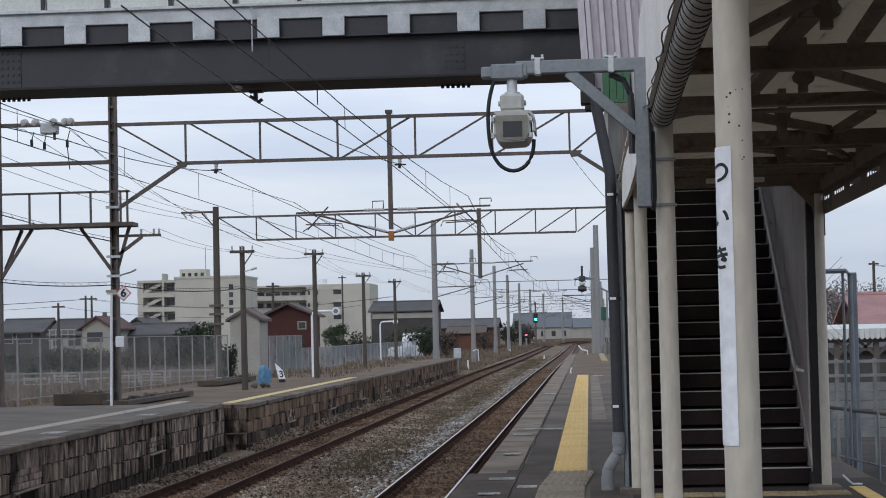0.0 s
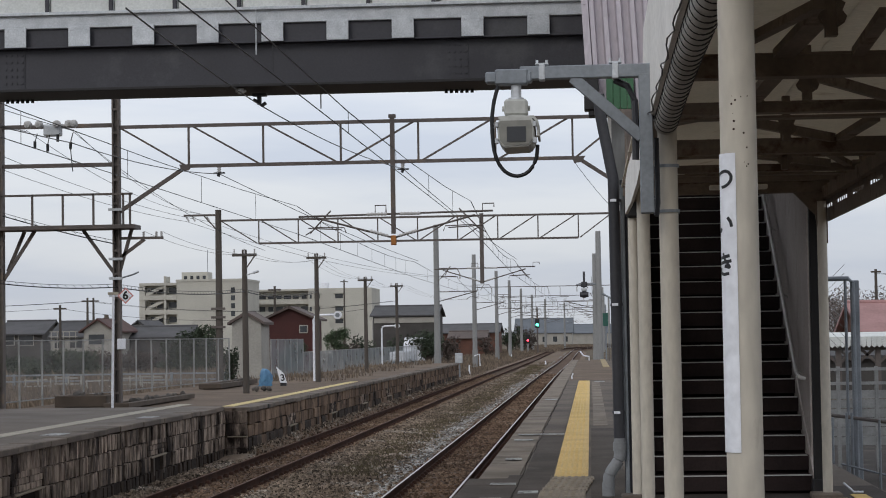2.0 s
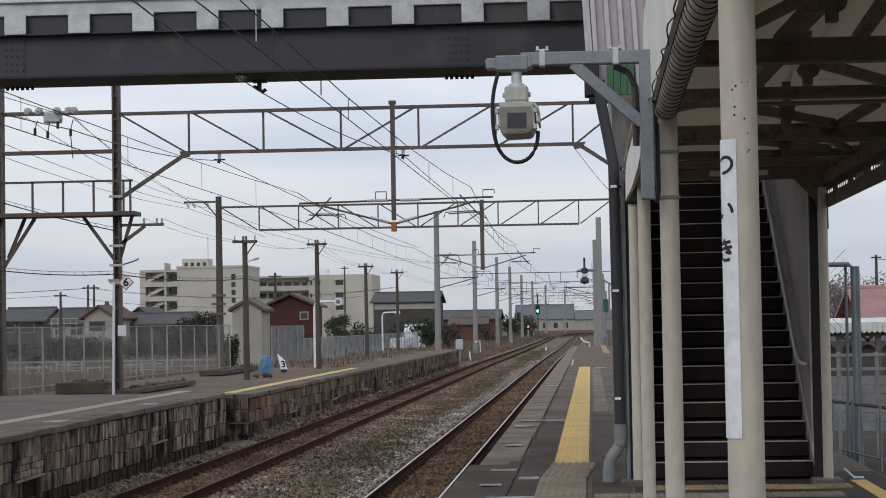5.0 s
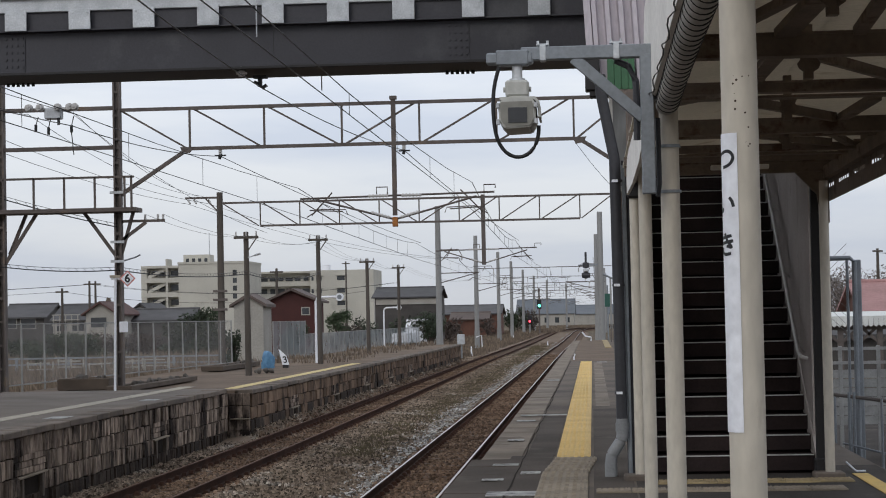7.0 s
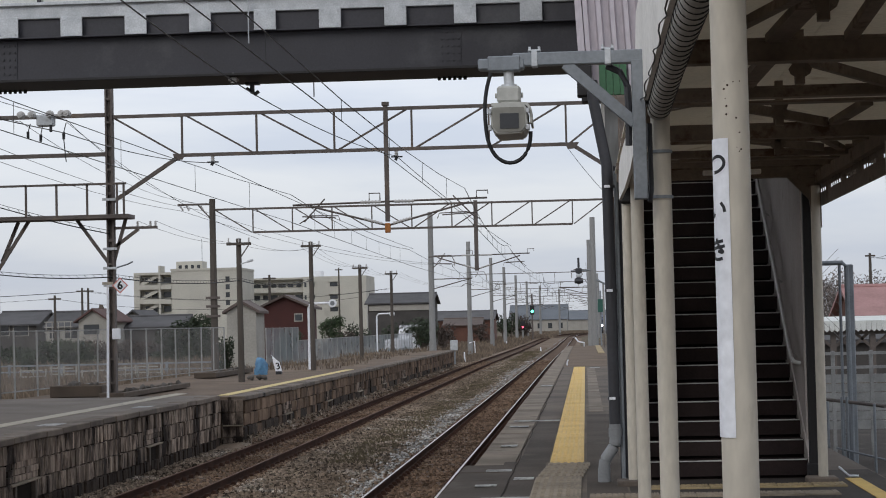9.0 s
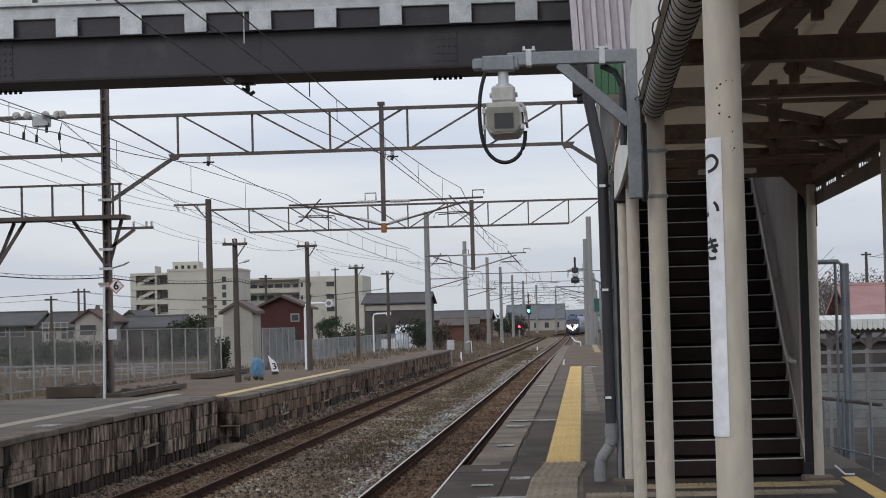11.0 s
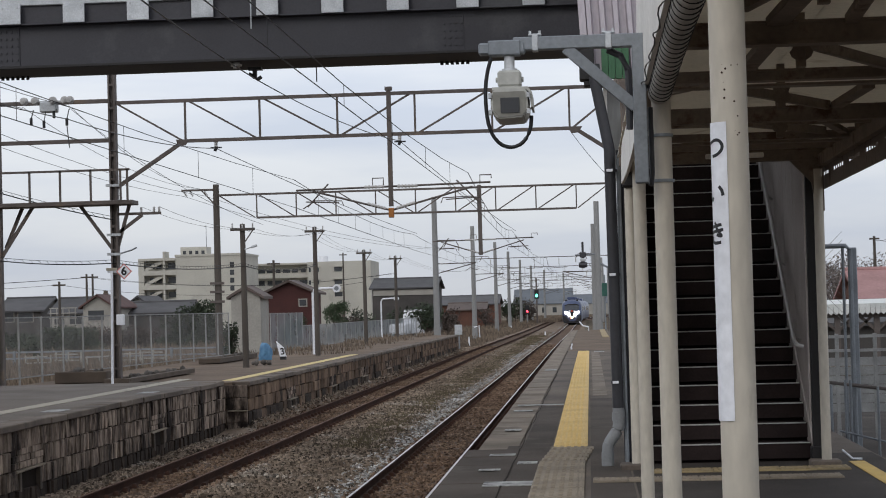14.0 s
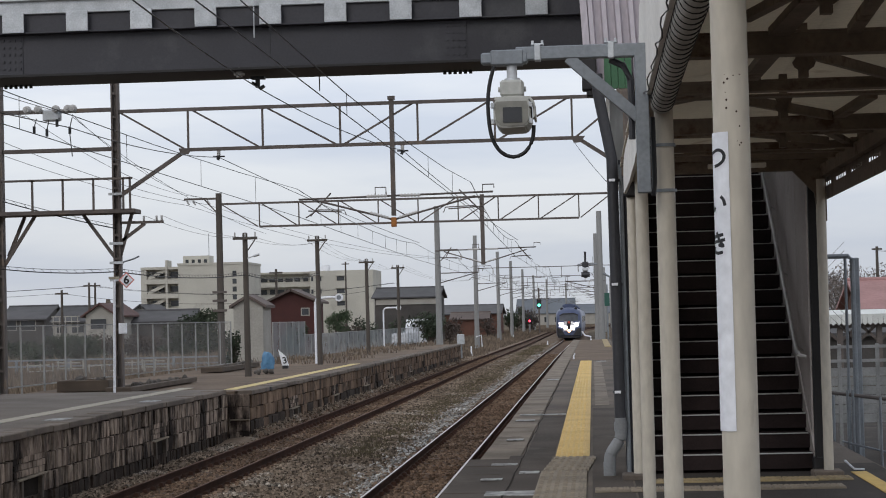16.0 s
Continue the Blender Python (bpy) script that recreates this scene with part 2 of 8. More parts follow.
    stair_wall=mat("grey_beige_stair_panel", (0.35, 0.305, 0.275), (0.27, 0.235, 0.21), 1.5, 30, 0.7, bump=0.06, stain=(0.24, 0.22, 0.20), stain_at=0.64, stain_scale=1.5),
    handrail=mat("worn_steel_tube", (0.50, 0.48, 0.45), (0.38, 0.36, 0.34), 6, 60, 0.45, 0.4, bump=0.03),
    green=mat("green_painted_sheet", (0.045, 0.13, 0.06), (0.035, 0.10, 0.05), 2, 30, 0.6),
    frame_brown=mat("brown_lattice_steel", (0.125, 0.104, 0.094), (0.09, 0.075, 0.068), 2, 30, 0.7, bump=0.1, stain=(0.16, 0.12, 0.09), stain_at=0.63, stain_scale=2),
    wood_pole=mat("weathered_wooden_pole", (0.10, 0.085, 0.072), (0.07, 0.06, 0.052), 2, 40, 0.9, bump=0.3, stretch=(1, 1, 0.1)),
    wire=mat("overhead_wire", (0.05, 0.05, 0.052), None, 2, 20, 0.5, 0.5, bump=0),
    insulator=mat("pale_insulator", (0.55, 0.54, 0.53), (0.42, 0.41, 0.40), 8, 40, 0.4, bump=0),
    orange=mat("rusty_orange_paint", (0.40, 0.16, 0.045), (0.24, 0.09, 0.03), 6, 40, 0.8),
)


# ---- mesh helpers ----
def part(name, bm, material, parent=None, label="", smooth=35):
    me = bpy.data.meshes.new(name)
    bmesh.ops.recalc_face_normals(bm, faces=bm.faces)
    bm.to_mesh(me)
    bm.free()
    me.materials.append(material)
    if smooth:
        me.polygons.foreach_set("use_smooth", [True] * len(me.polygons))
        me.set_sharp_from_angle(angle=radians(smooth))
    ob = new(name, me)
    if parent:
        ob.parent = parent
    if label:
        tagged(ob, label)
    return ob


def raw(name, verts, faces, material, parent=None, label=""):
    me = bpy.data.meshes.new(name)
    me.from_pydata(verts, [], faces)
    me.materials.append(material)
    ob = new(name, me)
    if parent:
        ob.parent = parent
    if label:
        tagged(ob, label)
    return ob


def thing(name, label, category, group="", kind="", at=None):
    e = new(name)
    e.empty_display_size = 0.1
    if at:
        e.matrix_basis = pose(*at)
    return tagged(e, label, category, group, kind)


def box(bm, x0, x1, y0, y1, z0, z1, bevel=0.0, turn=None):
    made = bmesh.ops.create_cube(bm, size=1)["verts"]
    bmesh.ops.scale(bm, verts=made, vec=(abs(x1 - x0), abs(y1 - y0), abs(z1 - z0)))
    if turn:
        bmesh.ops.rotate(bm, verts=made, cent=(0, 0, 0), matrix=Euler([radians(a) for a in turn]).to_matrix())
    bmesh.ops.translate(bm, verts=made, vec=((x0 + x1) / 2, (y0 + y1) / 2, (z0 + z1) / 2))
    if bevel:
        edges = list({e for v in made for e in v.link_edges})
        bmesh.ops.bevel(bm, geom=edges, offset=bevel, segments=1, affect="EDGES")
    return bm


def tube(bm, points, r, seg=10, caps=True, r1=None):
    """A round tube along points; r1: its radius at the far end."""
    pts = [Vector(p) for p in points]
    rings, n = [], len(pts)
    up = Vector((0, 0, 1))
    for i, p in enumerate(pts):
        d = (pts[min(i + 1, n - 1)] - pts[max(i - 1, 0)]).normalized()
        a = d.cross(up if abs(d.z) < 0.9 else Vector((0, 1, 0))).normalized()
        b = d.cross(a)
        k = r if r1 is None else r + (r1 - r) * i / (n - 1)
        rings.append([bm.verts.new(p + (a * math.cos(t) + b * math.sin(t)) * k) for t in (2 * math.pi * j / seg for j in range(seg))])
    for u, v in zip(rings, rings[1:]):
        for j in range(seg):
            bm.faces.new((u[j], u[(j + 1) % seg], v[(j + 1) % seg], v[j]))
    if caps:
        bm.faces.new(rings[0][::-1])
        bm.faces.new(rings[-1])
    return bm


def bar(bm, p, q, w, h):
    """A square bar from p to q, w across and h deep."""
    p, q = Vector(p), Vector(q)
    d = (q - p).normalized()
    a = d.cross(Vector((0, 1, 0)) if abs(d.y) < 0.9 else Vector((0, 0, 1))).normalized() * w / 2
    b = d.cross(a).normalized() * h / 2
    ends = [[bm.verts.new(c + a * i + b * j) for i, j in ((-1, -1), (1, -1), (1, 1), (-1, 1))] for c in (p, q)]
    u, v = ends
    for j in range(4):
        bm.faces.new((u[j], u[(j + 1) % 4], v[(j + 1) % 4], v[j]))
    bm.faces.new(u[::-1])
    bm.faces.new(v)
    return bm


def prism(bm, outline, axis, a, b):
    """An outline (two numbers a point, in the other two axes' order) pushed along an axis from a to b."""
    def at(p, k):
        q = list(p)
        q.insert("xyz".index(axis), k)
        return q
    u = [bm.verts.new(at(p, a)) for p in outline]
    v = [bm.verts.new(at(p, b)) for p in outline]
    n = len(outline)
    for j in range(n):
        bm.faces.new((u[j], u[(j + 1) % n], v[(j + 1) % n], v[j]))
    bm.faces.new(u[::-1])
    bm.faces.new(v)
    return bm


def B():
    return bmesh.new()


def flowing(points, n=6):
    """More points on a smooth curve through the given ones."""
    p = [Vector(q) for q in points]
    out = []
    for i in range(len(p) - 1):
        a, b, c, d = p[max(i - 1, 0)], p[i], p[i + 1], p[min(i + 2, len(p) - 1)]
        for k in range(n):
            u = k / n
            out.append(0.5 * (2 * b + (c - a) * u + (2 * a - 5 * b + 4 * c - d) * u * u + (3 * b - a - 3 * c + d) * u ** 3))
    return out + [p[-1]]


# ---- the line's plan ----
RAIL_Z, GAUGE, NEAR_X, APART = -1.09, 1.067, -2.87, 4.03


def bend(s):
    """Where the near track's centre lies, s metres along it, and its heading."""
    k = min(max((s - 110) / 110, 0), 1)
    x, y, h = NEAR_X + 0.3 * k * k * (3 - 2 * k), s, 0.0
    if s > 343:
        a = min(s - 343, 200) / 945
        x, y, h = x + 945 * (1 - math.cos(a)), 343 + 945 * math.sin(a), a
        rest = max(s - 543, 0)
        x, y = x + rest * math.sin(a), y + rest * math.cos(a)
    return x, y, h


def lateral(s, off):
    x, y, h = bend(s)
    return x + off * math.cos(h), y - off * math.sin(h)


# ---- ground ----
def ground_height(x, y):
    """Cutting floor for the tracks, then the fields on both sides."""
    c = bend(max(y, 0))[0] + 2.87 if y < 900 else 0
    u = x - c
    left = min(max((-u - 9.4) / 1.6, 0), 1)
    right = min(max((u + 0.6) / 2.0, 0), 1)
    return -1.42 + 0.55 * left * left * (3 - 2 * left) + 0.5 * right * right * (3 - 2 * right)


def make_ground():
    xs = [-2500, -900, -400, -200, -120, -80, -60, -45, -35, -28, -22, -18, -15, -13, -12, -11, -10.2, -9.4, -8.6, -7, -5, -3, -1.6, -0.6, 0.4, 1.4, 2.6, 4, 6, 9, 13, 18, 25, 35, 50, 70, 90, 120, 170, 250, 400, 900, 2500]
    ys = [-400, -150, -60, -20] + [10 * i for i in range(0, 62)] + [650, 700, 760, 840, 1000, 1400, 2200, 4000]
    verts = [(x, y, ground_height(x, y)) for y in ys for x in xs]
    w = len(xs)
    faces = [(j * w + i, j * w + i + 1, (j + 1) * w + i + 1, (j + 1) * w + i) for j in range(len(ys) - 1) for i in range(w - 1)]
    g = raw("ground", verts, faces, M["soil"])
    tagged(g, "dry brown winter soil and withered grass", "ground", kind="structure")


def make_track(name, centre, lit, label, s0, s1):
    t = thing(name, label, "railway track")
    # rail section: foot, web, head
    prof = [(-0.064, 0), (0.064, 0), (0.064, 0.012), (0.010, 0.032), (0.010, 0.110), (0.032, 0.120), (0.032, 0.148), (-0.032, 0.148), (-0.032, 0.120), (-0.010, 0.110), (-0.010, 0.032), (-0.064, 0.012)]
    steps = list(range(s0, 345, 12)) + list(range(345, s1, 8))
    for side in (-1, 1):
        off = centre + side * (GAUGE / 2 + 0.032)
        verts, faces = [], []
        n = len(prof)
        for s in steps:
            for a, z in prof:
                verts.append((*lateral(s, off + a), RAIL_Z - 0.151 + z))
        for k in range(len(steps) - 1):
            faces += [(k * n + j, k * n + (j + 1) % n, (k + 1) * n + (j + 1) % n, (k + 1) * n + j) for j in range(n)]
        rail = raw("rail", verts, faces, M["rail_side"], t)
        verts, faces = [], []
        for s in steps:
            verts += [(*lateral(s, off - 0.019), RAIL_Z), (*lateral(s, off + 0.019), RAIL_Z)]
        faces = [(2 * k, 2 * k + 1, 2 * k + 3, 2 * k + 2) for k in range(len(steps) - 1)]
        raw("running_surface", verts, faces, M["rail_top" if lit else "rail_dull"], rail)
    # bed between and beside the rails
    verts, faces = [], []
    sect = [(-1.35, -0.34), (-1.2, -0.17), (-0.5, -0.165), (0.5, -0.165), (1.2, -0.17), (1.35, -0.34)]
    for s in steps:
        for a, z in sect:
            verts.append((*lateral(s, centre + a), RAIL_Z + z))
    m = len(sect)
    faces = [(k * m + j, k * m + j + 1, (k + 1) * m + j + 1, (k + 1) * m + j) for k in range(len(steps) - 1) for j in range(m - 1)]
    tagged(raw("ballast_bed", verts, faces, M["rust_bed"], t), kind="stuff")
    clip_v, clip_f = [], []
    for i in range(150):
        for side in (-1, 1):
            for edge in (-0.10, 0.10):
                x, y = lateral(s0 + 3.0 + 0.62 * i, centre + side * (GAUGE / 2 + 0.032) + edge)
                k = len(clip_v)
                for dz, g in ((-0.15, 0.055), (-0.085, 0.03)):
                    clip_v += [(x - g, y - g * 1.4, RAIL_Z + dz), (x + g, y - g * 1.4, RAIL_Z + dz), (x + g, y + g * 1.4, RAIL_Z + dz), (x - g, y + g * 1.4, RAIL_Z + dz)]
                clip_f += [(k, k + 1, k + 5, k + 4), (k + 1, k + 2, k + 6, k + 5), (k + 2, k + 3, k + 7, k + 6), (k + 3, k, k + 4, k + 7), (k + 4, k + 5, k + 6, k + 7)]
    tagged(raw("fastening", clip_v, clip_f, M["rail_side"], t), kind="stuff")
    bm = B()
    prism(bm, [(-1.0, -0.22), (1.0, -0.22), (1.0, -0.158), (0.95, -0.148), (-0.95, -0.148), (-1.0, -0.158)], "y", -0.11, 0.11)
    first = part("sleeper", bm, M["sleeper"], t, smooth=0)
    for i in range(170):
        s = s0 + 3 + 0.62 * i
        o = first if i == 0 else new("sleeper", first.data)
        o.parent = t
        x, y = lateral(s, centre)
        o.matrix_basis = pose(x, y, RAIL_Z - 0.016 + random.uniform(-0.012, 0.008), 0, 0, random.uniform(-0.8, 0.8))
    return t


# the ballast's cross section: place across the line, height over the rail tops
BED_X = [-9.2, -8.4, -7.9, -7.6, -7.35, -6.45, -6.2, -5.9, -5.2, -4.4, -3.7, -3.45, -2.3, -1.7, -1.0]
BED_Z = [-0.10, -0.11, -0.07, -0.12, -0.17, -0.17, -0.15, -0.13, -0.19, -0.20, -0.15, -0.165, -0.165, -0.2, -0.3]


def bed_height(x, y):
    """Over the rail tops; past the step in the far platform the stones are banked against its face."""
    bank = np.interp(x, [-8.1, -7.86, -7.56], [0.21, 0.21, 0.0]) * np.clip(np.asarray(y) - 44.6, 0, 1) * np.clip((122 - np.asarray(y)) / 4, 0, 1)
    return np.interp(x, BED_X, BED_Z) + bank


def make_ballast():
    """Loose stones over the beds and between the tracks, denser where the camera is nearer."""
    rng = np.random.default_rng(5)
    base = np.array([(1, .15, -.6), (-.1, 1, -.6), (-1, -.1, -.6), (.2, -1, -.6), (.62, -.25, .45), (.3, .6, .55), (-.6, .3, .4), (-.2, -.62, .5)])
    tri = np.array([(0, 1, 4), (1, 5, 4), (1, 2, 5), (2, 6, 5), (2, 3, 6), (3, 7, 6), (3, 0, 7), (0, 4, 7), (4, 5, 6), (4, 6, 7)])
    n = 135000
    y = 16 + 125 * rng.random(n) ** 1.7
    u = -9.2 + 8.2 * rng.random(n)
    keep = np.ones(n, bool)
    for c in (0, -APART):
        for side in (-1, 1):
            keep &= abs(u - (NEAR_X + c + side * 0.566)) > 0.075
        between = abs(u - (NEAR_X + c)) < 0.5
        keep &= ~(between & (rng.random(n) < 0.2))
    y, u = y[keep], u[keep]
    n = len(y)
    near = np.minimum(abs(u - NEAR_X), abs(u - (NEAR_X - APART)))
    z = RAIL_Z + bed_height(u, y)
    size = rng.uniform(0.013, 0.033, n) * (1 + y / 110)
    a = rng.random(n) * 6.283
    stretch = rng.uniform(0.6, 1.3, (n, 3))
    v = base[None] * stretch[:, None, :] * size[:, None, None]
    ca, sa = np.cos(a)[:, None], np.sin(a)[:, None]
    vx, vy = v[..., 0] * ca - v[..., 1] * sa, v[..., 0] * sa + v[..., 1] * ca
    verts = np.stack([vx + u[:, None], vy + y[:, None], v[..., 2] + (z + size * 0.3)[:, None]], -1).reshape(-1, 3)
    verts = verts.reshape(n, 8, 3)
    inner = near < 0.72 + 0.2 * rng.random(n)
    pale = ~inner & (rng.random(n) < 0.75 * np.exp(-((u + 3.85 + 0.25 * np.sin(y * 0.13)) / 0.42) ** 2))
    for which, m, lab in ((inner, "ballast_rust", "rust-brown ballast stones along the rails"), (pale, "ballast_pale", "fresh pale grey ballast stones beside the track"), (~inner & ~pale, "ballast", "loose grey-brown track ballast stones")):
        part_v = verts[which].reshape(-1, 3)
        faces = (tri[None] + 8 * np.arange(which.sum())[:, None, None]).reshape(-1, 3)
        tagged(raw("ballast", part_v.tolist(), faces.tolist(), M[m]), lab, "gravel", kind="stuff")
    ys = [-20 + 2.5 * i for i in range(74)] + [170 + 12 * i for i in range(15)] + [343]
    cols = [a + (b - a) * k / 3 for a, b in zip(BED_X, BED_X[1:]) for k in range(3)] + [BED_X[-1]]
    verts, faces, w = [], [], len(cols)
    for yy in ys:
        shift = bend(yy)[0] - NEAR_X
        for x in cols:
            verts.append((x + shift, yy, RAIL_Z + float(bed_height(x, yy)) - 0.012 + 0.03 * noise.noise((x * 1.1, yy * 0.35, 3.0))))
    for j in range(len(ys) - 1):
        faces += [(j * w + i, j * w + i + 1, (j + 1) * w + i + 1, (j + 1) * w + i) for i in range(w - 1)]
    bed = tagged(raw("ballast_layer", verts, faces, M["ballast_bed"]), "packed brown ballast under and between the tracks", "gravel", kind="stuff")
    bed.data.materials.append(M["pale_bed"])
    for f in bed.data.polygons:
        f.material_index = 1 if abs(f.center.x - (bend(max(f.center.y, 0))[0] - NEAR_X) + 3.85 + 0.25 * math.sin(f.center.y * 0.13)) < 0.3 else 0


# ---- the near platform ----
EDGE = -1.21


def make_near_platform():
    p = tagged(new("platform_near"), "asphalt station platform with concrete edge slabs", "platform", kind="structure")
    bm = B()
    box(bm, EDGE + 0.43, 2.72, -12, 122, -1.35, 0)
    part("surface", bm, M["asphalt"], p, smooth=0)
    bm = B()
    box(bm, EDGE + 0.1, EDGE + 0.43, -12, 122, -1.35, -0.2)
    part("face", bm, M["concrete_dark"], p, smooth=0)
    bm = B()
    box(bm, -0.425, 0, 0, 0.985, -0.2, -0.004, 0.006)
    slab = part("edge_slab", bm, M["edge_concrete"], p, smooth=0)
    dark = slab.data.copy()
    dark.materials[0] = M["new_asphalt"]
    slab.data = dark
    pale = dark.copy()
    pale.materials[0] = M["edge_concrete"]
    for i in range(118):
        o = slab if i == 0 else new("edge_slab", dark if i < 17 else pale)
        o.parent = p
        o.matrix_basis = pose(EDGE + 0.42 - (0.1 if i < 17 else 0) + random.uniform(-0.008, 0.004), 4 + i, random.uniform(-0.004, 0.005))
    # long asphalt repairs; the one under the canopy paints its shade into the floor
    for n, (x0, x1, y0, y1, m) in enumerate([(-0.9, -0.45, 4, 21.4, "new_asphalt"), (0.36, 2.70, -10, 19.5, "shade_and_path_asphalt"), (-0.74, -0.43, 21.4, 29.8, "new_asphalt"), (-0.74, -0.43, 29.9, 66, "asphalt"), (0.02, 0.26, 33, 64, "edge_concrete"), (-0.74, 0.9, 66.05, 121, "brown_asphalt"), (-0.02, 0.34, 4, 32, "new_asphalt")]):
        bm = B()
        box(bm, x0, x1, y0, y1, -0.01, 0.004)
        part("asphalt_patch", bm, M[m], p, smooth=0)
    # an uneven dark joint between edge slabs and asphalt
    rng = random.Random(8)
    for k in range(24):
        bm = B()
        y0 = 12 + 2.25 * k
        w = rng.uniform(0.003, 0.008)
        xa, xb = -0.765 + rng.uniform(-0.015, 0.015), -0.765 + rng.uniform(-0.015, 0.015)
        prism(bm, [(xa - w, y0), (xa + w, y0), ((xa + xb) / 2 + 0.012 + w, y0 + 1.1), (xb + w, y0 + 2.25), (xb - w, y0 + 2.25), ((xa + xb) / 2 + 0.012 - w, y0 + 1.1)], "z", 0.002, 0.0075)
        part("open_joint", bm, M["joint"], p, smooth=0)
    return p


def mark(name, x0, x1, y0, y1, z, m, label, category="marking"):
    bm = B()
    box(bm, x0, x1, y0, y1, z - 0.004, z + 0.003)
    return tagged(part(name, bm, M[m], smooth=0), label, category)


def make_near_markings():
    for x0, x1, y0, y1 in [(-1.12, -0.42, 30.0, 30.25), (-1.12, -0.85, 28.4, 28.7), (-1.08, -0.8, 46.2, 46.8), (-1.06, -0.86, 24.0, 24.25),
                           (-1.04, -0.78, 20.0, 20.2), (-0.72, -0.53, 18.9, 19.15), (-0.93, -0.5, 16.6, 17.0), (-1.05, -0.85, 18.2, 18.35), (0.1, 0.42, 63.5, 64.2)]:
        mark("boarding_mark", x0, x1, y0, y1, 0.009, "white_paint", "worn white painted boarding mark on platform asphalt")
    mark("hazard_line", 2.34, 2.48, 15, 18.4, 0.009, "orange_line", "yellow painted line beside the stair foot")


def tactile(name, label, m, cells, w, d, group=""):
    """A strip of tactile tiles: each tile a piece with raised dots and two bars on its inner side."""
    t = thing(name, label, "tactile paving", group)
    bm = B()
    box(bm, 0, w, 0, d - 0.006, -0.004, 0.012, 0.003)
    for i in range(5):
        for j in range(5):
            x, y = (i + 0.5) * w * 0.82 / 5, (j + 0.5) * d / 5
            prism(bm, [(x - 0.018, y - 0.018), (x + 0.018, y - 0.018), (x + 0.018, y + 0.018), (x - 0.018, y + 0.018)], "z", 0.011, 0.018)
    for k in (0.86, 0.94):
        box(bm, w * k - 0.008, w * k + 0.008, 0.004, d - 0.01, 0.011, 0.019)
    first = part("tile", bm, M[m], t, smooth=0)
    for i, (x, y, rz) in enumerate(cells):
        o = first if i == 0 else new("tile", first.data)
        o.parent = t
        o.matrix_basis = pose(x, y, 0.006 + random.uniform(-0.001, 0.002), 0, 0, rz)
    return t


def make_tactile():
    tactile("tactile_strip", "bright yellow tactile warning strip along the platform", "yellow", [(-0.411, 20.9 + 0.362 * i, 0) for i in range(121)], 0.362, 0.362)
    cells = [(-0.411 - 0.10 * min(1, (20.9 - y) / 2.2), y, 0) for y in (20.55 - 0.362 * i for i in range(22))]
    tactile("worn_tactile_strip", "worn grey-brown tactile tiles joining the yellow strip", "tan_tile", cells, 0.44, 0.362)
    tactile("stair_tactile", "faded yellow tactile tiles before the stair foot", "tan_yellow", [(0.46 + 0.30 * i, 17.55, 0) for i in range(6)], 0.296, 0.30)
    tactile("cross_tactile", "faded tactile tiles across the platform to the stair", "tan_tile", [(-0.0 + 0.30 * i, 16.75, 0) for i in range(7)], 0.296, 0.30)


# ---- the far platform ----
FAR, FAR2 = -8.35, -7.85


